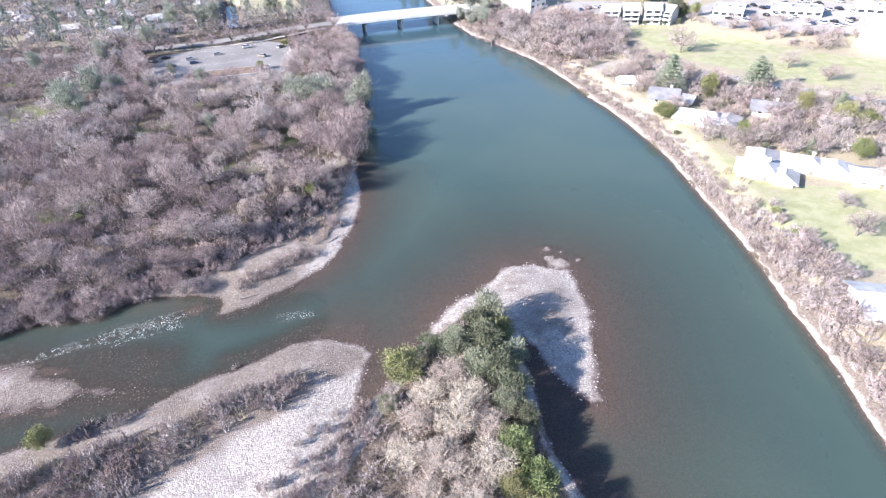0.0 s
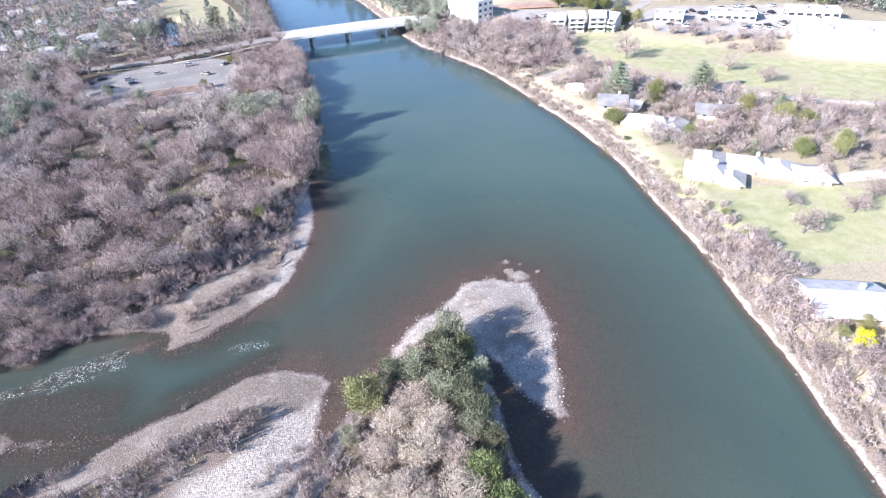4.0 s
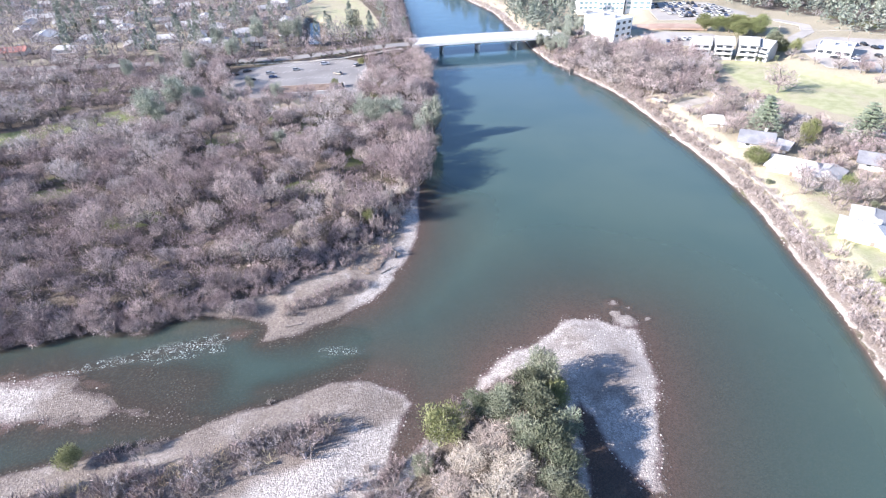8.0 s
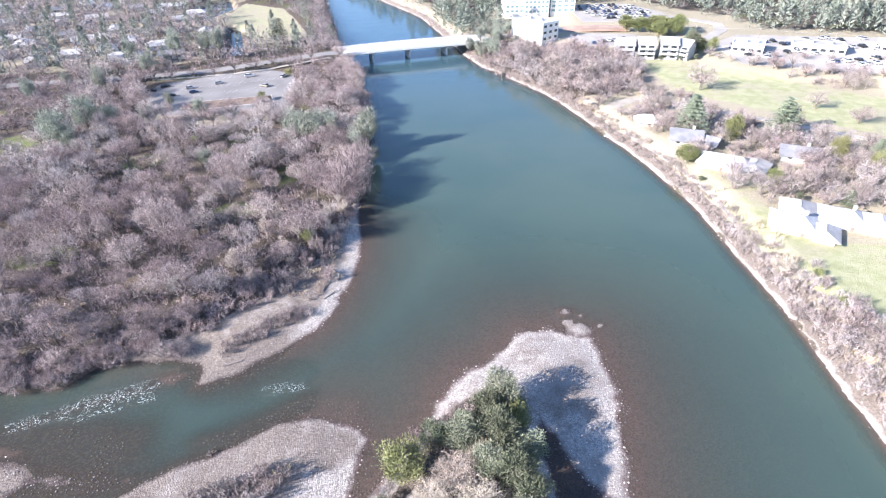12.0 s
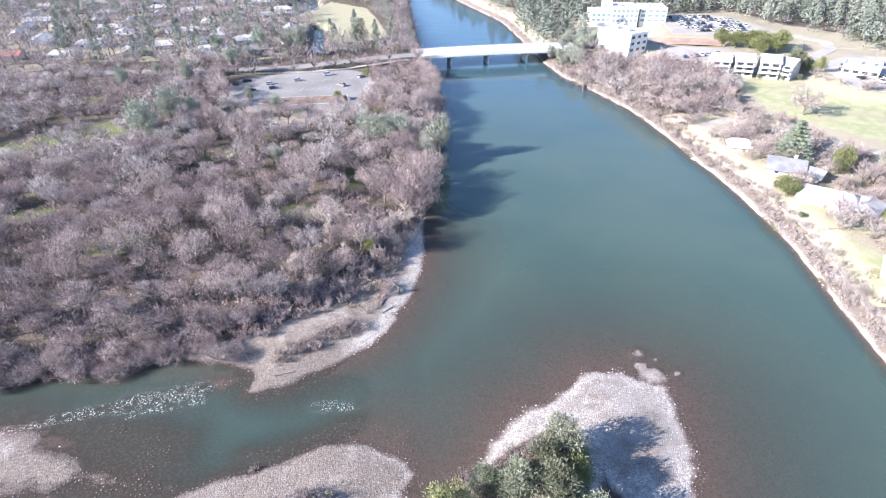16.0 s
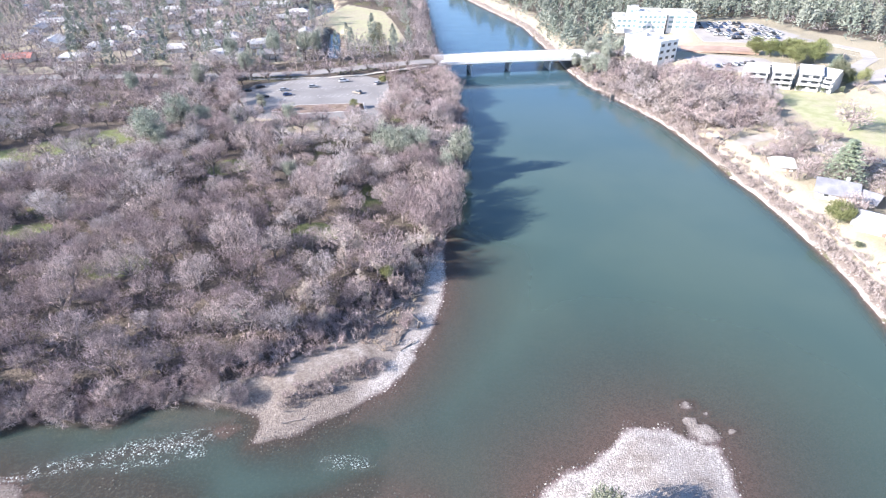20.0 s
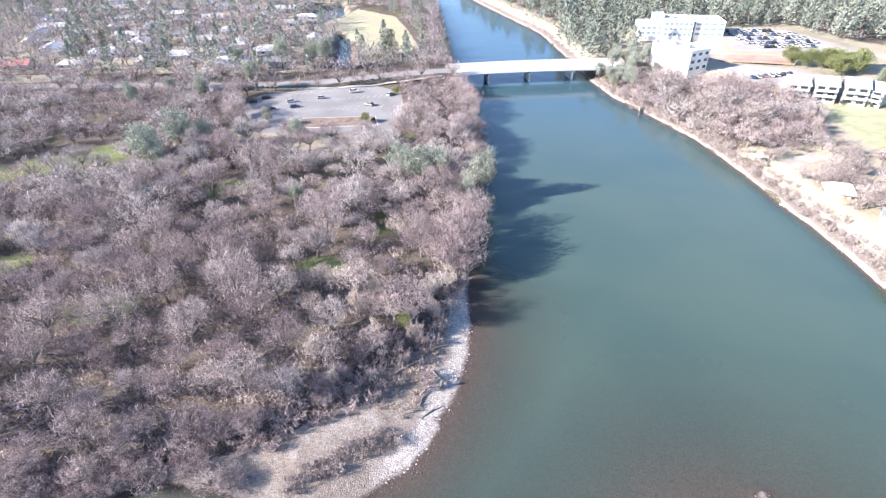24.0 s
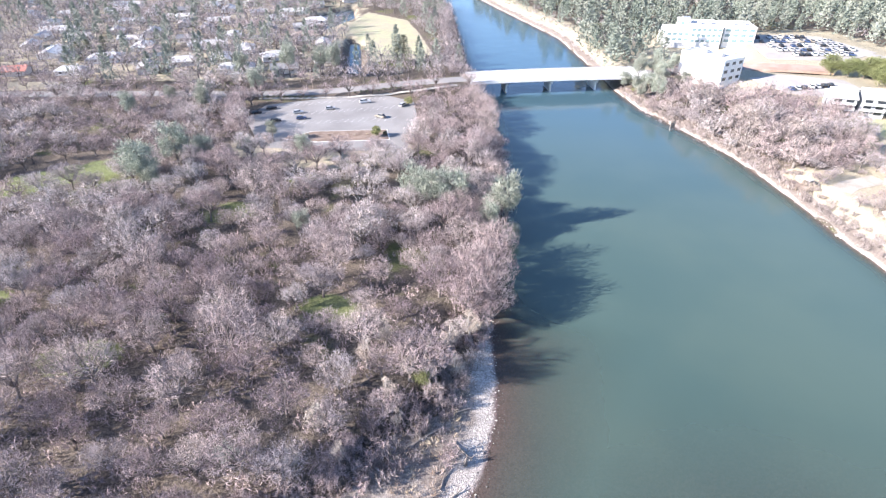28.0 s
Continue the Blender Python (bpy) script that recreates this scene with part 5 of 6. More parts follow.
block("small white store with a flat pale roof", 214, 284, -40, 15, 13, 1, 4, "white_wall", "glass", "roof_white", 8.6, 2, "store_building", lift=4.2)
block("long pale shop building with a flat grey roof", 247, 274, -35, 24, 11, 1, 6, "cream_wall", "glass", "roof_pale", 8.6, 2, "store_building", lift=4.0)
block("long pale shop building with a flat roof", 290, 262, -35, 26, 12, 1, 6, "cream_wall", "glass", "roof_white", 8.6, 2, "store_building", lift=4.0)


def condo(x, y, rz, tall):
    ob = thing("apartment_house", "pale grey three-storey apartment house with balconies and pitched roofs", "apartment house", x, y, 6.6, rz, "apartment houses above the lawn")
    w, d, h = 8.8, 11.0, tall
    part("wall", boxes((-w / 2, w / 2, -d / 2, d / 2, -2.0, h)), "grey_wall", ob)
    bm = bmesh.new()
    for y0, y1, za, zb in ((-d / 2 - 0.6, 0.6, h - 0.4, h + 2.4), (0.0, d / 2 + 0.6, h + 1.6, h - 0.4)):
        vs = [bm.verts.new(p) for p in ((-w / 2 - 0.4, y0, za), (w / 2 + 0.4, y0, za), (w / 2 + 0.4, y1, zb), (-w / 2 - 0.4, y1, zb), (-w / 2 - 0.4, y0, za + 0.25), (w / 2 + 0.4, y0, za + 0.25), (w / 2 + 0.4, y1, zb + 0.25), (-w / 2 - 0.4, y1, zb + 0.25))]
        for f in ((0, 3, 2, 1), (4, 5, 6, 7), (0, 1, 5, 4), (1, 2, 6, 5), (2, 3, 7, 6), (3, 0, 4, 7)):
            bm.faces.new([vs[i] for i in f])
    part("roof", bm, "roof_pale", ob)
    for s in (-1, 1):
        bm = bmesh.new()
        for a, b, c in (((-d / 2, h), (d / 2, h), (0.4, h + 2.2)),):
            vs = [bm.verts.new((s * (w / 2 - e), y, z)) for e in (0.05, 0.25) for y, z in (a, b, c)]
            bm.faces.new(vs[:3])
            bm.faces.new(vs[3:][::-1])
        part("gable", bm, "grey_wall", ob)
    for s in range(3):
        z = s * h / 3
        for u in (-2.1, 2.1):
            win = part("window", boxes((u - 1.5, u + 1.5, -d / 2 - 0.06, -d / 2 + 0.05, z + 0.3, z + 1.75)), "white_wall", ob)
            part("pane", boxes((u - 1.4, u + 1.4, -d / 2 - 0.08, -d / 2 - 0.061, z + 0.4, z + 1.65)), "glass", win)
            if s:
                bal = part("balcony", boxes((u - 1.9, u + 1.9, -d / 2 - 1.6, -d / 2, z - 0.2, z)), "white_wall", ob)
                part("railing", boxes((u - 1.9, u + 1.9, -d / 2 - 1.6, -d / 2 - 1.52, z + 0.001, z + 0.9)), "grey_wall", bal)
    return ob


condo(151.5, 299, -18, 6.4)
condo(162, 296, -20, 6.8)
condo(172.5, 291.5, -24, 7.2)
condo(180, 289, -50, 6.2)

# the town on the far left bank
TOWN_KINDS = []
FIRST_HOMES = ((-214, 447), (-156, 390), (-228, 403), (-184, 415), (-240, 371), (-158, 432))
for i, (w, d, wall, roof, hip, words) in enumerate(((14, 9, "cream_wall", "roof_pale", 0, "pale shingle"), (16, 10, "white_wall", "roof_white", 4, "whitish hipped"), (13, 9, "cream_wall", "roof_grey", 0, "grey shingle"), (15, 10, "white_wall", "roof_brown", 4, "brown hipped"), (14, 10, "cream_wall", "roof_red", 0, "red tiled"), (22, 12, "white_wall", "roof_white", 0, "whitish"))):
    TOWN_KINDS.append(house(f"single-storey town house with a {words} roof among trees", *FIRST_HOMES[i], (12, 18, 100, 105, 14, 16)[i], w, d, 2.7, 1.7, wall, roof, hip, group="houses of the town", plain=True))


def town_test(x, y):
    return (y > road_y(x) + 30) & FAR_POND(x, y) & (sdf(FIELD, x, y) < -12) & (x < -75 - 0.1 * (y - 380)) & (x > -130 - 0.62 * (y - 200))


town = scatter(nrng, -420, -70, 372, 700, 24, town_test, 3000)
for x, y in town:
    if all(math.hypot(x - a, y - b) > 18 for a, b in FIRST_HOMES):
        k = prng.choice((0, 0, 1, 1, 1, 5, 2, 2, 3, 0, 5, 1, 1))
        copy_thing(TOWN_KINDS[k], pose(x, y, height(x, y), 0, 0, prng.choice((12, 18, 102, 108)) + prng.uniform(-6, 6)) @ Matrix.Scale(prng.uniform(0.85, 1.1), 4))

# ---- plants of the island and the bars ----
for kind, x, y, s, h in ((LIVE_OAK[1], 4.5, 74, 1.1, 0.95), (LIVE_OAK[3], 24.2, 84.6, 1.08, 0.98), (LIVE_OAK[0], 20.4, 81, 0.9, 0.95), (LIVE_OAK[3], 15.8, 80.5, 0.6, 0.9), (LIVE_OAK[0], 10.5, 78.5, 0.8, 0.9), (LIVE_OAK[3], 15.5, 77, 0.95, 0.95), (LIVE_OAK[0], 21, 75.5, 1.05, 1.0),
                         (LIVE_OAK[1], 25, 79, 0.85, 0.95), (LIVE_OAK[3], 25.5, 72.5, 0.9, 1.0), (LIVE_OAK[0], 22, 68, 0.95, 1.05), (LIVE_OAK[0], 24, 64.5, 0.85, 0.95), (LIVE_OAK[2], 20.5, 53, 0.9, 0.9), (LIVE_OAK[2], 22, 47, 0.9, 0.85), (LIVE_OAK[1], 18, 46, 0.7, 0.9), (LIVE_OAK[2], 21, 40, 0.9, 0.85),
                         (LIVE_OAK[3], 18.5, 70.5, 0.85, 1.0), (LIVE_OAK[0], 24, 58.5, 0.75, 0.9), (LIVE_OAK[3], 21.5, 61.5, 0.75, 1.0), (LIVE_OAK[1], -61, 73.5, 0.62, 0.95), (LIVE_OAK[1], 27, 84, 0.55, 0.8), (LIVE_OAK[3], 0.5, 68, 0.6, 0.7)):
    set_plant(kind, x, y, s, tallness=h, rng=prng)
for x, y, s in ((12.5, 70.5, 0.85), (8, 66.5, 0.8), (15, 64.5, 0.9), (11.5, 59.5, 0.95), (5, 61, 0.8), (17, 57.5, 0.85), (8, 52.5, 0.95), (15.5, 50, 0.95), (2, 55, 0.8), (11, 45, 0.9), (4, 47, 0.8), (17.5, 74, 0.7), (13.5, 78, 0.55), (23, 61, 0.6), (20, 78, 0.5)):
    set_plant(PALE_TREE, x, y, s, tallness=prng.uniform(0.75, 0.95), rng=prng)
ISLE = [(-20, 40), (-5, 60), (3, 72), (14, 86), (20, 90), (27.5, 84), (27.5, 70), (26.5, 55), (28.5, 30), (30, 0), (-20, 0)]
for x, y in scatter(nrng, -20, 30, 36, 92, 3.3, in_poly(ISLE, 1.0), 1500):
    set_plant(prng.choice(WILLOW + [WILLOW[2]]), x, y, prng.uniform(0.75, 1.35), rng=prng)
for x, y in scatter(nrng, -24, 10, 40, 84, 2.4, in_poly([(-20, 40), (-5, 60), (3, 72), (10, 81), (7, 82), (-1, 75.5), (-5, 69), (-10, 64), (-18, 56), (-28, 46)], 0.2), 700):
    set_plant(prng.choice((WILLOW[0], WILLOW[2], WILLOW[1])), x, y, prng.uniform(0.5, 0.95), rng=prng)
for x, y in scatter(nrng, -24, 0, 48, 72, 2.3, in_poly([(-15, 65), (-9, 69.5), (-3, 69.5), (-4, 56), (-20, 50), (-22, 56)], 0.0), 500):
    set_plant(prng.choice((WILLOW[0], WILLOW[1], WILLOW[1])), x, y, prng.uniform(0.55, 1.05), rng=prng)
for x, y in scatter(nrng, -76, -12, 50, 82, 1.6, in_poly(BAR_BRUSH, 0.3), 2200):
    set_plant(DRY_BUSH if prng.random() < 0.35 else prng.choice((WILLOW[0], WILLOW[0], WILLOW[1], WILLOW[2])), x, y, prng.uniform(0.6, 1.4), rng=prng)
for x, y, s in ((-50.5, 75.5, 1.1), (-47, 77, 0.7), (-54, 75, 1.25), (-56.5, 74.5, 0.9), (-29, 85.5, 0.45), (-8, 63, 0.7), (-11, 58, 0.9), (-15, 52, 0.9), (-4, 64, 0.7), (-9, 53, 1.0)):
    set_plant(WILLOW[0], x, y, s, rng=prng)
for x, y, s in ((13.5, 84, 1.0), (16.5, 86, 0.9), (10.5, 82, 0.9), (18.5, 85, 0.8)):
    set_plant(WILLOW[1], x, y, s, rng=prng)
for x, y in scatter(nrng, -33, -10, 108, 125, 1.5, in_poly(SPIT_BRUSH, 0.0), 900):
    set_plant(prng.choice((WILLOW[0], WILLOW[1], WILLOW[1])), x, y, prng.uniform(0.55, 0.85), rng=prng)
for x, y in scatter(nrng, -22, -2, 126, 162, 2.1, in_poly([(-22, 134), (-17, 128), (-11, 126), (-8, 133), (-5, 146), (-2.5, 160), (-8, 160), (-14, 146)], 0.2), 700):
    set_plant(DRY_BUSH if prng.random() < 0.55 else prng.choice(WILLOW), x, y, prng.uniform(0.7, 1.15), rng=prng)
for x, y, s in ((-5, 151, 1.2), (-9, 146, 1.0), (-2.5, 158, 1.3), (-13, 141, 1.1), (-1.5, 167, 1.5), (-18, 134, 1.2), (-7, 155, 1.5), (-22, 131, 1.2), (-11, 148, 1.3), (0, 174, 1.4)):
    set_plant(prng.choice((WILLOW[2], WILLOW[1])), x, y, s, tallness=1.3, rng=prng)
for x, y, s in ((-97, 300, 0.9), (-93, 287, 1.0), (-87, 275, 1.0), (-75, 262, 0.9), (-62, 258, 0.9), (-46, 257, 0.85), (-33, 255, 0.9), (-100, 314, 0.9), (-17, 275, 0.9), (-15, 300, 0.9)):
    set_plant(prng.choice(OAKS), x, y, s, tallness=1.1, rng=prng)
set_plant(GREY_PINE[1], -75, 274, 0.6, z=2.8, tallness=1.0, rng=prng)
for x, y, s in ((-15.4, 151, 0.75), (-12, 151, 0.8), (-6.2, 153.6, 0.7), (-17, 140.7, 0.5), (-30.6, 138.7, 0.75), (-24, 154, 0.8), (-19, 147, 0.6), (-26, 133, 0.6), (-33, 131, 0.6), (-8, 160, 0.9), (-3, 165, 0.9), (-21, 160, 0.8)):
    set_plant(ALDER, x, y, s, tallness=prng.uniform(1.0, 1.25), rng=prng)
for x, y, s in ((1.5, 170, 0.9), (-3, 171, 1.0), (1.5, 178, 1.15), (-3, 181, 1.1), (2.5, 186, 1.15), (3.5, 194, 1.1)):
    set_plant(prng.choice(OAKS), x, y, s, tallness=1.35, rng=prng)
# undergrowth along the rim of the wood
bush_fine = thicket(61, 2.6, 4.2, 18, 10, 0.068)
rim_bush = scatter(nrng, -130, 10, 104, 175, 2.3, lambda x, y: (np.abs(sdf(WOOD, x, y) - 1.4) < 2.8) & (sdf(LEFT, x, y) > 0.2), 7000)
rim_bush.sort(key=lambda p: abs(p[0] + 20))
merged("rim_brush", "greyish leafless willows along a side channel", "brush", thicket(62, 3.2, 4.4, 30, 19, 0.055)[1], spots_of(rim_bush, prng, 0.7, 1.3), "twig")
merged("underbrush", "greyish leafless brush under the oaks", "brush", bush_fine[1], spots_of(scatter(nrng, -150, 8, 108, 330, 3.4, lambda x, y: (sdf(WOOD, x, y) > 3) & np.all([np.hypot((x - a) * 0.7, y - b) > r - 1 for a, b, r in GLADES], axis=0) & lot_gap(x, y) & (rough_noise(x, y, 12, 30) > -0.9 + 1.2 * smooth(y, 150, 240) - 0.8 * smooth(-sdf(WOOD, x, y), -24, -8)), 11000), prng, 0.7, 1.7), "twig")

# evergreens of the left bank
for kind, x, y, s, h in ((GREY_PINE[0], -13, 219, 1.2, 0.9), (GREY_PINE[1], -7, 217, 1.1, 0.9), (GREY_PINE[1], -18, 222, 1.1, 0.85), (GREY_PINE[0], 8.5, 214, 1.05, 1.38), (GREY_PINE[1], 3, 207, 0.75, 1.1), (GREY_PINE[0], 9, 206, 0.7, 0.8), (GREY_PINE[1], -99, 246, 1.15, 1.05), (GREY_PINE[0], -104, 233, 1.4, 0.95),
                         (GREY_PINE[1], -100, 229, 0.8, 1.0), (LIVE_OAK[1], -36, 278.5, 0.6, 0.9), (LIVE_OAK[1], -26, 317, 0.55, 0.9), (GREY_PINE[0], -80, 258, 0.7, 0.9), (LIVE_OAK[1], -13, 150, 0.5, 1.1), (GREY_PINE[1], -43, 131, 0.45, 0.9), (GREY_PINE[0], -112, 305, 0.8, 1.2), (GREY_PINE[1], -140, 296, 0.8, 1.1), (GREY_PINE[0], -92, 252, 0.9, 1.0), (GREY_PINE[1], -96, 326, 0.9, 1.1), (GREY_PINE[0], -118, 322, 0.8, 1.0), (GREY_PINE[1], -58, 254, 0.75, 1.0), (GREY_PINE[0], -132, 318, 0.7, 1.0), (GREY_PINE[0], -74, 366, 1.1, 1.1), (GREY_PINE[1], -90, 362, 1.1, 1.1), (GREY_PINE[1], -66, 362, 1.0, 1.2), (GREY_PINE[0], -112, 358, 1.0, 1.1), (GREY_PINE[1], -48, 205, 0.6, 0.9), (LIVE_OAK[0], -33, 281, 0.3, 0.6)):
    set_plant(kind, x, y, s, tallness=h, rng=prng)
for x, y, s in ((-219, 397, 1.0), (-215, 401, 1.05), (-209, 407, 1.1), (-37, 391, 1.35), (-33, 390, 1.45), (-30, 386, 0.9)):
    set_plant(CYPRESS, x, y, s, rng=prng)
for x, y in ((-68, 279), (-64, 280), (-60, 279), (-55, 280), (-50, 279.5), (-45, 280), (-40, 281), (-70, 278)):
    set_plant(DRY_BUSH, x, y, prng.uniform(0.4, 0.7), z=3.1, rng=prng)
HEDGE = plant_kind("clipped_shrub", "small dark round shrub beside a road", "shrub", leafy_tree(72, 1.4, 1.7, 6, 40, 0.16, 0.05, 0.1), "bark", "leaf_dark", "shrubs beside the road")
for i in range(12):
    set_plant(HEDGE, -100 + i * 2.6, 327.8, rng=prng)
for i in range(13):
    x = -52 + i * 2.7
    set_plant(HEDGE, x, float(road_y(np.array(x))) - 7.2, prng.uniform(0.7, 1.1), rng=prng)

# ---- plants of the right bank ----
for kind, x, y, s, h in ((CEDAR, 128.7, 195.7, 1.1, 1.0), (CEDAR, 156.8, 182.5, 1.1, 1.0), (LIVE_OAK[2], 138, 184, 0.85, 1.6), (LIVE_OAK[2], 114, 172, 1.05, 0.85), (LIVE_OAK[2], 129, 149, 0.65, 1.35), (CEDAR, 169, 154, 0.6, 1.1), (LIVE_OAK[2], 169, 142, 0.9, 1.1), (LIVE_OAK[2], 140, 149, 0.5, 1.1), (LIVE_OAK[2], 152, 125, 0.8, 1.2),
                         (LIVE_OAK[0], 132, 147, 0.4, 0.9), (LIVE_OAK[1], 99.5, 60, 0.4, 0.8), (LIVE_OAK[0], 97, 71, 0.35, 0.8), (LIVE_OAK[1], 105, 60, 0.55, 0.7), (CEDAR, 141, 133, 0.4, 1.0), (LIVE_OAK[0], 186, 292, 1.2, 1.2), (LIVE_OAK[0], 138, 256, 0.55, 1.0), (LIVE_OAK[0], 142, 261, 0.5, 1.0), (LIVE_OAK[2], 147, 290, 0.6, 1.0), (CEDAR, 190, 300, 0.9, 1.0), (LIVE_OAK[2], 191, 291, 0.8, 1.3), (LIVE_OAK[1], 195, 287, 0.8, 1.2),
                         (LIVE_OAK[1], 109, 106, 0.35, 0.7), (LIVE_OAK[2], 107.5, 95.5, 0.35, 0.7), (CEDAR, 270, 178, 0.9, 1.1), (LIVE_OAK[1], 159, 159, 0.75, 1.5), (LIVE_OAK[1], 164, 147, 0.9, 1.2), (LIVE_OAK[1], 161, 120, 0.85, 1.4), (LIVE_OAK[0], 130, 139, 0.4, 0.9), (LIVE_OAK[0], 112, 160, 0.3, 0.8)):
    set_plant(kind, x, y, s, tallness=h, rng=prng)
for x, y, s in ((177, 348, 1.0), (183, 344, 0.95), (189, 342, 1.0), (194, 337, 1.0), (188, 329, 0.95), (199, 330, 1.1), (204, 338, 1.0), (196, 345, 0.9)):
    set_plant(LIVE_OAK[2], x, y, s * 1.35, tallness=1.0, rng=prng)
YELLOW = plant_kind("flowering_bush", "bush in full bright yellow flower beside a house", "bush", leafy_tree(71, 3.4, 4.6, 12, 120, 0.16, 0.05, 0.3), "bark", "leaf_yellow")
set_plant(YELLOW, 101, 56.5, 1.0, rng=prng)
for kind, x, y, s in ((BANK_TREES[0], 159, 238, 1.35), (BANK_TREES[0], 194, 187, 0.8), (BANK_TREES[1], 147, 156, 0.9), (BANK_TREES[0], 134, 164, 0.6), (BANK_TREES[1], 145, 146, 0.85), (BANK_TREES[2], 156, 141, 0.9), (PALE_TREE, 103.5, 111, 0.6), (BANK_TREES[2], 128, 104, 0.55), (BANK_TREES[1], 101, 79, 0.8), (BANK_TREES[2], 98.5, 84, 0.7), (BANK_TREES[0], 103, 88, 0.7), (BANK_TREES[1], 121, 92, 0.75),
                      (PALE_TREE, 101, 47, 1.0), (PALE_TREE, 106, 42, 1.2), (PALE_TREE, 98, 40, 0.9), (BANK_TREES[0], 94.5, 66, 0.85), (BANK_TREES[2], 95.5, 73, 0.8), (BANK_TREES[1], 92, 57, 0.6), (BANK_TREES[2], 92.5, 46, 0.6), (BANK_TREES[0], 89.5, 50, 0.5), (BANK_TREES[1], 97, 96, 0.5), (BANK_TREES[0], 97, 52, 0.6), (BANK_TREES[0], 140, 95, 0.7), (BANK_TREES[1], 150, 98, 0.7), (PALE_TREE, 146, 112, 0.5), (BANK_TREES[0], 147, 170, 0.7), (BANK_TREES[2], 155, 158, 0.7), (BANK_TREES[0], 162, 150, 0.8), (BANK_TREES[1], 180, 138, 0.8), (BANK_TREES[1], 200, 140, 1.0), (PALE_TREE, 210, 128, 0.9), (BANK_TREES[0], 190, 120, 0.8),
                      (BANK_TREES[1], 127, 205, 0.6), (BANK_TREES[0], 124, 213, 0.6), (BANK_TREES[2], 120, 217, 0.55), (BANK_TREES[0], 146, 190, 0.7), (BANK_TREES[0], 150, 196, 0.7), (BANK_TREES[2], 141, 202, 0.6), (BANK_TREES[1], 190, 205, 0.8), (BANK_TREES[0], 205, 252, 0.8), (BANK_TREES[2], 199, 258, 0.7), (BANK_TREES[0], 213, 240, 0.7), (BANK_TREES[1], 227, 225, 0.8), (BANK_TREES[0], 144, 178, 0.6), (BANK_TREES[0], 152, 182, 0.55)):
    set_plant(kind, x, y, s * 1.2, tallness=prng.uniform(0.85, 1.05), rng=prng)
for x, y in scatter(nrng, 76, 150, 240, 358, 6.0, in_poly(BANK_WOOD, 0.5), 3000):
    far = y > 318 and x < 98
    set_plant(GREY_PINE[int(x) % 2] if (far and prng.random() < 0.4) else prng.choice((BANK_TREES[0], BANK_TREES[0], BANK_TREES[1], BANK_TREES[2])), x, y, prng.uniform(0.5, 0.8) if y > 318 else prng.uniform(0.7, 1.5), rng=prng)
wood_floor = spots_of(scatter(nrng, 76, 150, 240, 358, 3.0, in_poly(BANK_WOOD, -2.0), 5000), prng, 0.4, 1.2)
merged("bank_underbrush", "mauve leafless brush under the bank trees", "brush", bush_fine[1], wood_floor[::2], "twig")
merged("bank_underbrush", "tan leafless brush under the bank trees", "brush", bush_fine[1], wood_floor[1::2], "twig_tan")
for x, y, s in ((101, 352, 0.65), (106, 360, 0.7), (96, 345, 0.6), (92, 339, 0.55), (99, 367, 0.75), (92, 370, 0.7), (103, 338, 0.55)):
    set_plant(GREY_PINE[int(x) % 2], x, y, s, tallness=0.95, rng=prng)
bank_bush = scatter(nrng, 72, 112, 18, 330, 2.5, lambda x, y: (np.abs(sdf(RIGHT, x, y) - 4.2) < 2.9) & (rough_noise(x, y, 9, 22) > -0.8), 14000)
bank_bush.sort(key=lambda p: p[1])
merged("bank_willows", "reddish leafless willows along the river bank", "brush", thicket(63, 2.8, 4.2, 26, 19, 0.056)[1], spots_of(bank_bush, prng, 0.65, 1.1), "twig_red")
for x, y in scatter(nrng, 88, 112, 30, 130, 4.2, lambda x, y: (np.abs(sdf(RIGHT, x, y) - 9) < 4.5), 1500):
    set_plant(prng.choice((WILLOW[2], WILLOW[1], WILLOW[0], DRY_BUSH)), x, y, prng.uniform(0.9, 1.6), rng=prng)
bank_low = scatter(nrng, 84, 118, 25, 136, 2.6, lambda x, y: (np.abs(sdf(RIGHT, x, y) - 9) < 6.5) & (np.hypot(x - 106.5, y - 66.5) > 9) & (sdf(HOUSE_LAWN, x, y) < 1.5) & (rough_noise(x, y, 9, 22) > -0.55), 4000)
merged("bank_thicket", "tan and reddish leafless brush on a steep bank", "brush", thicket(64, 2.8, 4.0, 26, 20, 0.050)[1], spots_of(bank_low, prng, 0.6, 1.2), "twig_tan")
GARDEN = [(124, 138), (112, 150), (111, 178), (111, 218), (132, 226), (150, 208), (172, 182), (196, 152), (225, 132), (225, 112), (180, 116), (150, 127)]
LANE = [(143, 219), (156, 207), (172, 187), (182, 176), (191, 165.5), (205, 156), (232, 143), (292, 114), (292, 115), (232, 144), (205, 157), (191, 166.5), (182, 177), (172, 188), (156, 208)]
HOMES = ((121.5, 189, 8), (127.5, 178, 6), (123.5, 166.5, 9), (131, 160.5, 6), (117, 208, 5), (118.5, 127, 8), (124.5, 132.5, 7), (122.5, 120.5, 5), (133, 126.5, 8), (139, 120.5, 7), (144.5, 114, 7), (106.5, 66.5, 10), (113, 56, 6), (150, 165, 7))


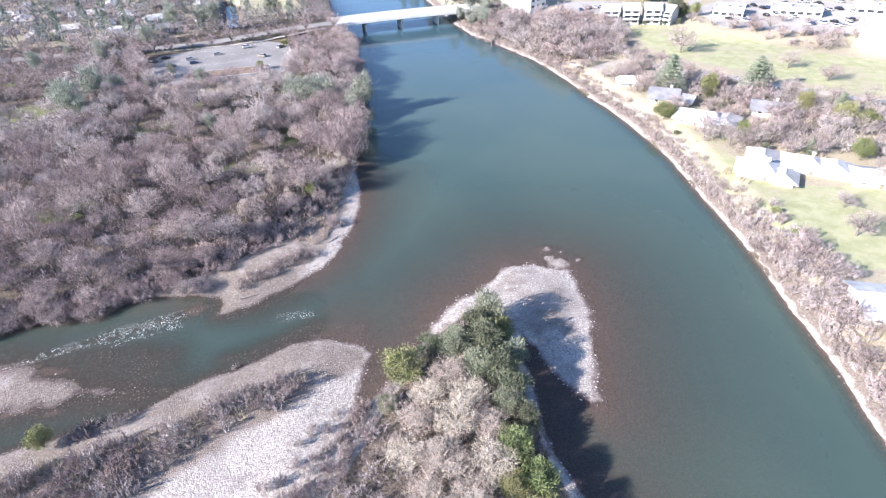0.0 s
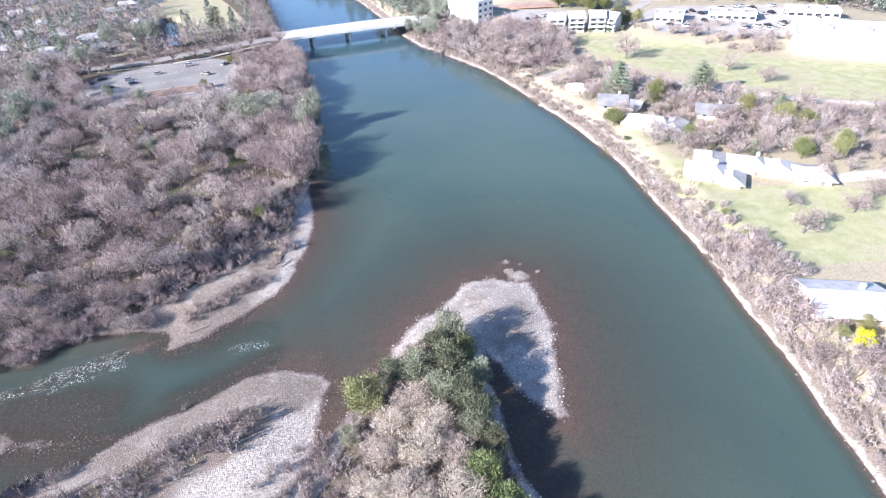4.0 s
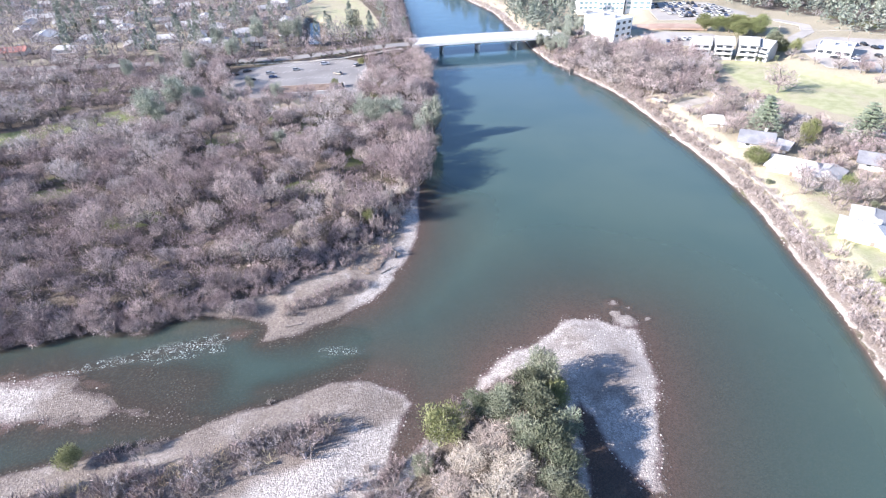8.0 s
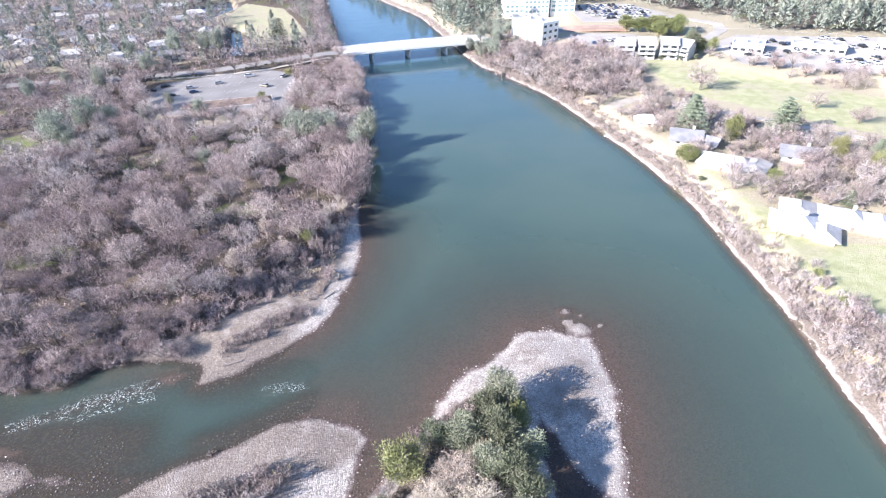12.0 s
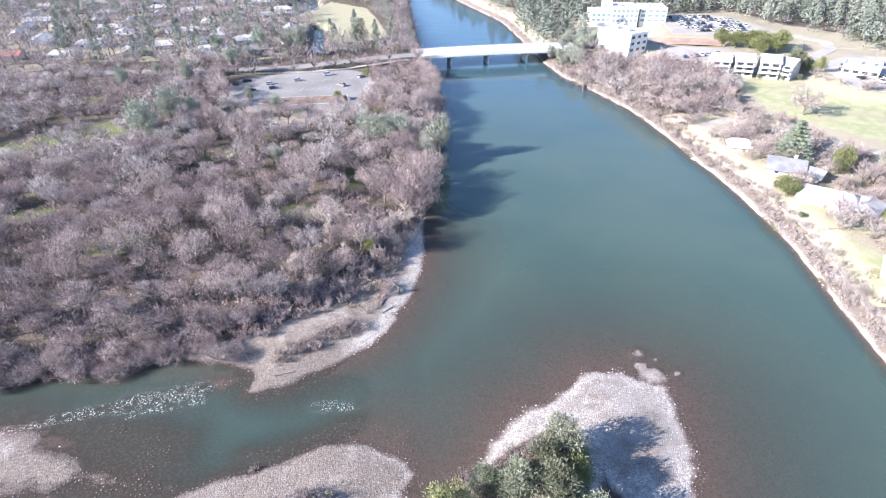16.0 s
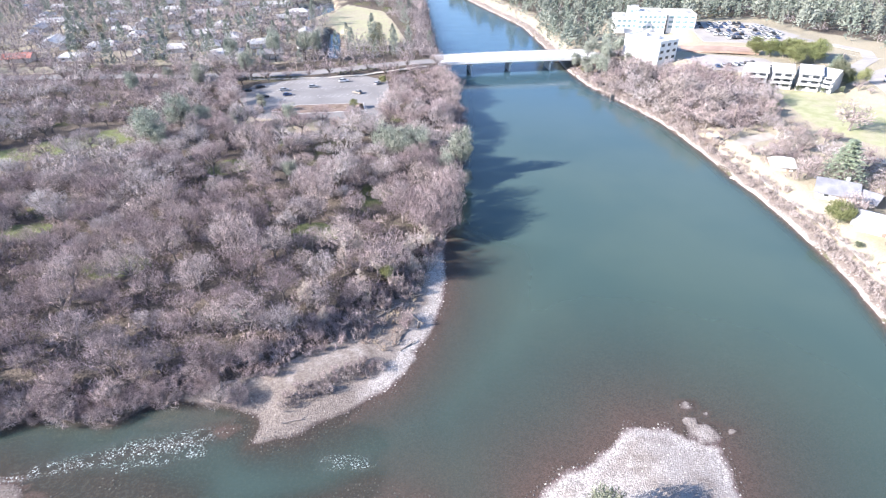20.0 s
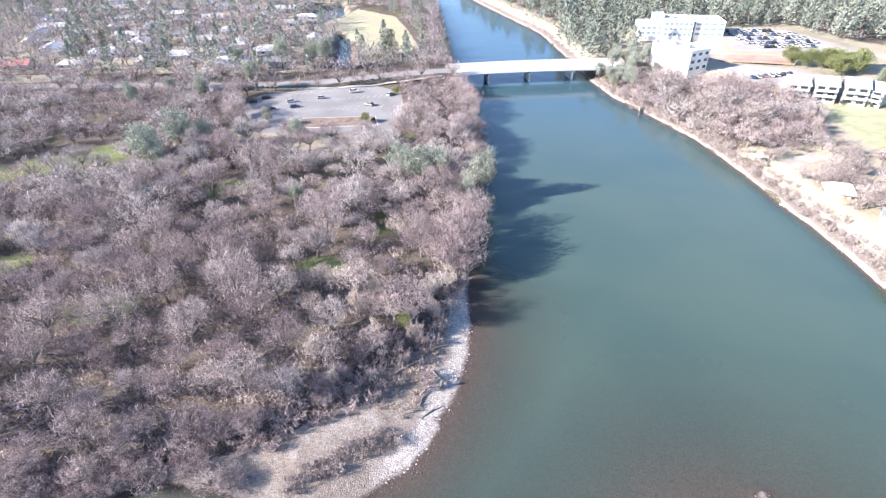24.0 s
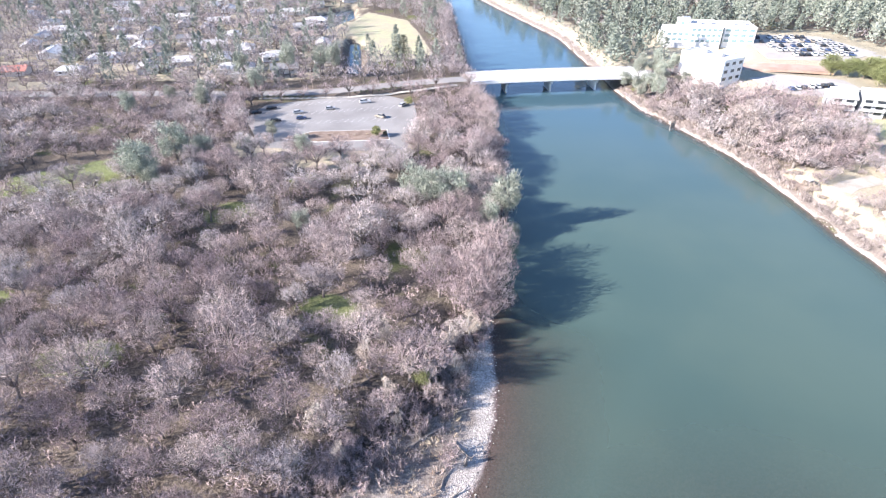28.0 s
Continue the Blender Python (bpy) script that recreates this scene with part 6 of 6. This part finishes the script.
def garden_test(x, y):
    ok = ((sdf(GARDEN, x, y) > 0) | (rough_noise(x, y, 16, 45) > 0.25)) & (sdf(RIGHT, x, y) > 12) & (sdf(BIG_LAWN, x, y) < -1) & (sdf(HOUSE_LAWN, x, y) < -2) & (sdf(LANE, x, y) < -8.5) & (np.hypot(x - 263, y - 214) > 34)
    for cx, cy, r in HOMES:
        ok &= np.hypot(x - cx, y - cy) > r
    return ok & (sdf([(128, 240), (116, 237), (108, 230), (110, 222), (128, 230)], x, y) < 0)


for x, y in scatter(nrng, 105, 192, 84, 240, 7.0, lambda x, y: garden_test(x, y) & (sdf(GARDEN, x, y) > 0), 2500):
    set_plant(prng.choice(BANK_TREES), x, y, prng.uniform(0.45, 1.0), tallness=prng.uniform(0.95, 1.3), rng=prng)
for x, y, s in ((200, 258, 0.6), (207, 251, 0.7), (216, 243, 0.6), (224, 238, 0.8), (234, 231, 0.7), (243, 228, 0.75), (252, 226, 0.6), (262, 246, 0.6), (230, 262, 0.55), (240, 256, 0.6), (218, 268, 0.5), (268, 232, 0.7), (210, 274, 0.5)):
    set_plant(prng.choice(BANK_TREES), x, y, s, tallness=prng.uniform(0.9, 1.1), rng=prng)
for x, y, s in ((147, 293, 0.4), (156.5, 291, 0.35), (167, 287.5, 0.35), (184, 283, 0.4), (176, 284, 0.3)):
    set_plant(LIVE_OAK[0], x, y, s, tallness=0.9, rng=prng)
YARD = [(104, 238), (111, 248), (135, 250), (150, 236), (150, 222), (136, 226), (128, 214), (110, 214)]
for x, y in scatter(nrng, 103, 152, 212, 252, 4.2, lambda x, y: (sdf(YARD, x, y) > 0) & (sdf(RIGHT, x, y) > 7) & (np.hypot(x - 104.5, y - 236) > 5) & (sdf([(131, 240), (116, 237), (107, 230), (110, 222), (130, 232)], x, y) < -1) & (np.hypot(x - 117, y - 208) > 6), 1500):
    set_plant(prng.choice(WILLOW + BANK_TREES), x, y, prng.uniform(0.4, 0.85), rng=prng)
far_tan = spots_of(scatter(nrng, 105, 330, 60, 250, 6.6, garden_test, 5500), prng, 0.35, 0.85)
far_tan += spots_of(scatter(nrng, 186, 320, 212, 306, 6.0, lambda x, y: (sdf([(188, 304), (192, 262), (228, 234), (262, 222), (322, 228), (322, 208), (232, 208), (200, 248)], x, y) > 0) & (sdf(SHOPS_LOT, x, y) < -1) & (np.hypot(x - 263, y - 214) > 31), 1200), prng, 0.3, 0.6)
merged("brush_wood", "tan leafless trees and tall brush around gardens", "brush", far_oak[1], far_tan[::2], "twig_tan")
merged("garden_wood", "mauve leafless trees around gardens", "brush", far_oak[1], far_tan[1::2], "twig_red")
garden_brush = scatter(nrng, 105, 240, 84, 240, 4.4, lambda x, y: garden_test(x, y) & (rough_noise(x, y, 9, 22) > -0.1), 5000)
merged("garden_brush", "tan leafless shrubs between houses and gardens", "brush", bush_fine[1], spots_of(garden_brush, prng, 0.7, 1.5), "twig_red")
merged("brush_trunks", "trunks and limbs of leafless garden trees", "brush", far_oak[0], far_tan, "bark")

# ---- far woods, joined because nobody could count them ----
bare_far = bare_tree(81, 9.5, 10.5, 7, 27, 0.165, 1, -0.5)


def far_evergreen(seed, tall, wide, sprays=190, width=0.36):
    """An uneven evergreen seen from far off: upward sprays round a stem."""
    rng, s = random.Random(seed), Soup()
    for _ in range(sprays):
        h = rng.random() ** 0.8
        r = wide / 2 * (1 - h) ** 0.6 * math.sqrt(rng.uniform(0.25, 1)) * (1 + 0.25 * math.sin(h * 17 + seed))
        t = rng.uniform(0, 6.28)
        c = Vector((math.cos(t) * r, math.sin(t) * r, tall * (0.1 + 0.88 * h)))
        w = Vector((math.cos(t), math.sin(t), 0.5)) * 0.7 + ball(rng) * 0.7
        s.sliver(c - w * 0.6, c + w, width, rng)
    return s.mesh("crown")


leaf_far = far_evergreen(82, 14, 7.4)


def plain_trunk(tall):
    s, rng = Soup(), random.Random(83)
    top = s.tube(Vector((0, 0, -0.4)), Vector((0.2, 0, tall * 0.3)), 0.32, 0.24, 5)
    for i in range(5):
        s.tube(Vector((0.2, 0, tall * 0.3)), Vector((math.cos(i * 1.3) * 2.8, math.sin(i * 1.3) * 2.8, tall * rng.uniform(0.6, 0.8))), 0.14, 0.05, 3, top)
    return s.mesh("trunk")


far_trunk = plain_trunk(9.5)


def built(x, y):
    """Clear of roads, buildings and car parks."""
    ok = (np.abs(y - road_y(x)) > 7) & FAR_POND(x, y) & (sdf(FIELD, x, y) < -2) & (sdf(SHOPS_LOT, x, y) < -2) & (sdf(FAR_LOT, x, y) < -2) & (sdf(OFFICE_LOT, x, y) < -1)
    for cx, cy, r in ((117, 346, 16), (121, 424, 16), (141, 420, 15), (160, 419, 15), (263, 214, 34), (214, 284, 13), (247, 274, 17), (290, 262, 18), (119, 420, 15), (146, 418, 15), (152, 294, 9), (166, 292, 9), (180, 288, 10), (155, 357, 14)):
        ok &= np.hypot(x - cx, y - cy) > r
    for hx, hy in town + list(FIRST_HOMES):
        ok &= np.hypot(x - hx, y - hy) > 7.5
    return ok


left_far = scatter(nrng, -470, -2, 345, 760, 6.1, lambda x, y: (sdf(WOOD, x, y) > 3) & built(x, y) & (x > -130 - 0.66 * (y - 150)) & (rough_noise(x, y, 16, 60) > -0.75), 9000)
lb = [p for p in left_far if prng.random() < 0.82]
lset = set(lb)
sp = spots_of(lb, prng, 0.85, 1.3)
# the town's trees get lighter twigs in place of distance haze
merged("town_wood", "leafless pinkish grey town trees, twigs paled for haze", "wood", bare_far[1], sp, "twig_tan")
merged("town_trunks", "trunks and limbs of leafless town trees", "wood", far_trunk, sp, "bark")
merged("town_evergreens", "grey-green town evergreens, leaves paled for haze", "wood", far_evergreen(84, 13, 7.0, 300, 0.24), spots_of([p for p in left_far if p not in lset], prng, 0.7, 1.2, (0.9, 1.5)), "leaf_haze")
right_far = scatter(nrng, 20, 560, 240, 760, 7.0, lambda x, y: (sdf(HILL, x, y) > 1) & (sdf(RIGHT, x, y) > 6) & built(x, y) & (x < 240 + 0.75 * (y - 120)), 16000)
rb = [p for p in right_far if prng.random() < 0.2]
rset = set(rb)
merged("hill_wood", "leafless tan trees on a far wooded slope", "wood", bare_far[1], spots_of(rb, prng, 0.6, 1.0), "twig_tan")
evergreens = [p for p in right_far if p not in rset]
# both hill greens have haze mixed into their leaf colour
merged("hill_evergreens", "grey-green pines on a far wooded slope, paled for haze", "wood", leaf_far, spots_of(evergreens[::2], prng, 0.7, 1.5, (0.85, 1.3)), "leaf_haze")
merged("hill_pines", "darker green pines on a far wooded slope, paled for haze", "wood", leaf_far, spots_of(evergreens[1::2], prng, 0.7, 1.4, (0.85, 1.3)), "leaf_pine_dark")
bank_far = scatter(nrng, 20, 90, 366, 640, 4.5, lambda x, y: np.abs(sdf(RIGHT, x, y) - 7) < 5, 3000)
merged("bank_brush", "tan brush on the far river bank", "brush", bush_fine[1], spots_of(bank_far, prng, 0.6, 1.3), "twig_tan")
far_left_bank = scatter(nrng, -70, 8, 352, 640, 5.0, lambda x, y: (np.abs(sdf(WOOD, x, y) - 5) < 4.5) & (np.abs(y - road_y(x)) > 9), 2500)
fl = spots_of(far_left_bank, prng, 0.6, 0.95)
merged("bank_wood", "leafless mauve trees on the far river bank", "wood", bare_far[1], fl, "twig")
merged("bank_trunks", "trunks of leafless trees on the far river bank", "wood", far_trunk, fl, "bark")

# ---- small things ----
def log(label, x, y, rz, length, r, name="driftwood_log"):
    ob = thing(name, label, "log", x, y, height(x, y) + r * 0.7, rz)
    part("stem", rods(((-length / 2, 0, 0), (length * 0.1, 0.15, 0.1), r, r * 0.85, 8), ((length * 0.1, 0.15, 0.1), (length / 2, 0, 0.25), r * 0.85, r * 0.4, 8)), "driftwood", ob)
    part("root", rods(((-length / 2, 0, 0), (-length / 2 - 0.5, 0.5, 0.4), r * 0.6, 0.03, 5), ((-length / 2, 0, 0), (-length / 2 - 0.4, -0.5, 0.5), r * 0.6, 0.03, 5), ((-length / 2, 0, 0), (-length / 2 - 0.5, 0, -0.2), r * 0.6, 0.05, 5)), "driftwood", ob)
    part("branch", rods(((length * 0.2, 0, 0.1), (length * 0.35, 0.9, 0.7), r * 0.35, 0.03, 5)), "driftwood", ob)


for x, y, rz, ln, r in ((-7, 128, 40, 4.5, 0.16), (-8.5, 131, 70, 4, 0.15), (-5.5, 137, 130, 4.5, 0.18), (-12, 139, 35, 7, 0.25), (-14, 137, 50, 5, 0.2), (-6, 145, 20, 5, 0.2), (-28, 108, 10, 3.5, 0.18), (-15, 80.2, 8, 4, 0.12), (12, 52, 40, 6, 0.2)):
    log("grey driftwood log stranded on a cobble bar", x, y, rz, ln, r)
stump = thing("dead_snag", "dark broken snag standing on a cobble bar", "snag", -5.0, 134.0)
part("trunk", rods(((0, 0, -0.3), (0.1, 0.1, 1.5), 0.4, 0.25, 8), ((0.1, 0.1, 1.5), (0.3, 0, 2.1), 0.2, 0.05, 6)), "bark", stump)
part("branch", rods(((0.05, 0.05, 1.0), (0.9, 0.5, 1.6), 0.1, 0.03, 5)), "bark", stump)


def pole(x, y, tall, rz, label="wooden utility pole with a crossarm"):
    ob = thing("utility_pole", label, "pole", x, y, None, rz, "utility poles")
    part("post", rods(((0, 0, -0.5), (0, 0, tall), 0.17, 0.11, 8)), "timber", ob)
    part("crossarm", boxes((-1.2, 1.2, 0.1, 0.22, tall - 0.9, tall - 0.75)), "timber", ob)
    for u in (-1.05, 0.0, 1.05):
        part("insulator", rods(((u, 0.16, tall - 0.75), (u, 0.16, tall - 0.5), 0.06, 0.04, 6)), "concrete", ob)
    return Vector((x, y, height(x, y) + tall - 0.5))


ends = [pole(x, y, 10.5, rz) for x, y, rz in ((196, 306, 60), (222, 288, 60), (250, 268, 60), (280, 246, 60), (312, 222, 60))]
for i, (a, b) in enumerate(zip(ends, ends[1:])):
    bm, rings = bmesh.new(), []
    side = (b - a).cross(Vector((0, 0, 1))).normalized() * 0.035
    for k in range(11):
        f = k / 10
        q = a.lerp(b, f) - Vector((0, 0, 2.8 * f * (1 - f)))
        rings.append([bm.verts.new(q + o) for o in (side, -side, Vector((0, 0, 0.05)))])
    for r, s in zip(rings, rings[1:]):
        for k in range(3):
            bm.faces.new((r[k], r[(k + 1) % 3], s[(k + 1) % 3], s[k]))
    part("power_line", bm, "metal", None)
for ob in [o for o in bpy.data.objects if o.name.startswith("power_line")]:
    tagged(ob, "pale power line sagging between wooden poles", "cable", "power lines")
for x, y in ((-74, 341.5), (-38, 357), (-118, 342), (118, 247)):
    pole(x, y, 9.5, 75, "tall pale wooden pole beside a road")

dock = thing("dock", "small white floating dock at a river bank", "dock", 104, 209.6, 0.0, 20)
for i in range(9):
    part("plank", boxes((-2.6 + i * 0.58, -2.6 + i * 0.58 + 0.55, -0.9, 0.9, 0.28, 0.36)), "white_wall", dock)
for y in (-0.7, 0.7):
    part("float", boxes((-2.5, 2.5, y - 0.25, y + 0.25, -0.15, 0.279), bevel=0.05), "concrete", dock)

stage = thing("timber_landing", "weathered timber landing with a pale canopy roof on a river bank", "landing", 104.5, 236, None, -62)
zt = 1.4
for i in range(14):
    part("plank", boxes((-3.5 + i * 0.5, -3.5 + i * 0.5 + 0.46, -1.6, 1.6, zt, zt + 0.07)), "timber", stage)
for x in (-3.3, 0, 3.3):
    for y in (-1.4, 1.4):
        part("post", boxes((x - 0.1, x + 0.1, y - 0.1, y + 0.1, -1.5, zt + (2.3 if y > 0 else 0))), "timber", stage)
part("canopy", boxes((-2.2, 2.6, 0.2, 2.2, zt + 2.3, zt + 2.42)), "roof_pale", stage)
for i in range(7):
    part("stair_tread", boxes((3.6 + i * 0.3, 3.9 + i * 0.3, -0.6, 0.6, zt - 0.2 - i * 0.18, zt - 0.14 - i * 0.18)), "timber", stage)
frame_post = thing("mooring_frame", "pair of pale timber posts with a crossbeam at the water", "mooring", 83.5, 293, 0.2, 20)
for x in (-1.0, 1.0):
    part("post", boxes((x - 0.15, x + 0.15, -0.15, 0.15, -1.5, 3.4)), "driftwood", frame_post)
part("crossbeam", boxes((-1.3, 1.3, -0.12, 0.12, 3.4, 3.65)), "driftwood", frame_post)
part("board", boxes((-1.0, 1.0, 0.16, 0.22, 0.5, 3.0)), "driftwood", frame_post)

boat = thing("small_boat", "small white boat moored below bare trees", "boat", 12.0, 286, 0.0, 80)
bm = bmesh.new()
prof = [(-2.0, 0.62), (-0.6, 0.8), (0.9, 0.66), (2.2, 0.05)]
for s in (1, -1):
    top = [bm.verts.new((x, s * w, 0.55)) for x, w in prof]
    low = [bm.verts.new((x * 0.9, s * w * 0.55, -0.12)) for x, w in prof]
    for i in range(3):
        bm.faces.new((top[i], top[i + 1], low[i + 1], low[i]))
    keel = [bm.verts.new((x * 0.9, 0, -0.2)) for x, w in prof]
    for i in range(3):
        bm.faces.new((low[i], low[i + 1], keel[i + 1], keel[i]))
part("hull", bm, "white_wall", boat)
for x in (-1.0, 0.4):
    part("thwart", boxes((x - 0.15, x + 0.15, -0.6, 0.6, 0.32, 0.38)), "timber", boat)


def fence(pts, label, tall=1.1, gap=2.4):
    ob = thing("garden_fence", label, "fence", 0, 0, 0)
    for (ax, ay), (bx, by) in zip(pts, pts[1:]):
        n = max(1, int(math.hypot(bx - ax, by - ay) / gap))
        spots = [(ax + (bx - ax) * i / n, ay + (by - ay) * i / n) for i in range(n + 1)]
        for x, y in spots[:-1]:
            z = height(x, y)
            part("post", boxes((x - 0.07, x + 0.07, y - 0.07, y + 0.07, z - 0.3, z + tall)), "timber", ob)
        for k in (0.45, 0.95):
            for p, q in zip(spots, spots[1:]):
                part("rail", rods(((p[0], p[1], height(*p) + tall * k), (q[0], q[1], height(*q) + tall * k), 0.05, 0.05, 4)), "timber", ob)


fence([(112, 152), (119, 150), (126, 149)], "low wooden rail fence across a garden lawn")
fence([(230, 238), (214, 250), (200, 262)], "low rail fence beside a shopping car park")

# cobbles strewn over the bars
pebble = bmesh.new()
bmesh.ops.create_icosphere(pebble, subdivisions=1, radius=0.5)
for v in pebble.verts:
    v.co *= 1 + 0.3 * noise.noise(v.co * 3)
    v.co.z *= 0.6
pm = bpy.data.meshes.new("pebble")
pebble.to_mesh(pm)
pebble.free()


def bar_test(x, y):
    z, cov, _ = land(x, y)
    return (cov["gravel"] > 0.5) & (z > -0.02) & (z < 1.1)


cob = scatter(nrng, -90, 52, 45, 172, 0.7, bar_test, 42000)
silted = land([p[0] for p in cob], [p[1] for p in cob])[1]["silt"] + 0.25 * rough_noise(np.array([p[0] for p in cob]), np.array([p[1] for p in cob]), 3, 9) > 0.42
merged("cobbles", "pale grey river cobbles strewn over gravel bars", "cobbles", pm, spots_of([p for p, d in zip(cob, silted) if not d], prng, 0.14, 0.46, (0.6, 1.0), 0.03), "stone")
merged("cobbles", "dull brownish river cobbles in silt on gravel bars", "cobbles", pm, spots_of([p for p, d in zip(cob, silted) if d], prng, 0.12, 0.40, (0.6, 1.0), 0.03), "dull_stone")
edge_stones = scatter(nrng, 72, 112, 18, 420, 0.8, lambda x, y: np.abs(sdf(RIGHT, x, y) - 0.6) < 0.9, 16000)
merged("bank_stones", "pale stones along the river's edge", "cobbles", pm, spots_of(edge_stones, prng, 0.2, 0.65, (0.7, 1.1), 0.05), "stone")
wet = scatter(nrng, -100, 55, 60, 170, 0.55, lambda x, y: ((np.abs(land(x, y)[0] + 0.02) < np.where(x > 10, 0.03, 0.08)) | (np.max([sdf(STONY, x, y), sdf(STONY_BAR, x, y), sdf(STONY_SPIT, x, y)], axis=0) > 0) | ((np.hypot((x + 40.5) / 6, (y - 106.3) / 2.6) < 1) & (land(x, y)[0] > -0.4))) & (sdf(RIGHT, x, y) < -6) & (rough_noise(x, y, 3, 12) > np.where(sdf(STONY, x, y) > 0, 0.12, -0.3)), 80000)
merged("wet_stones", "wet grey stones breaking the surface of a riffle", "cobbles", pm, spots_of(wet, prng, 0.14, 0.48, (0.6, 1.0), 0.0), "wet_stone")
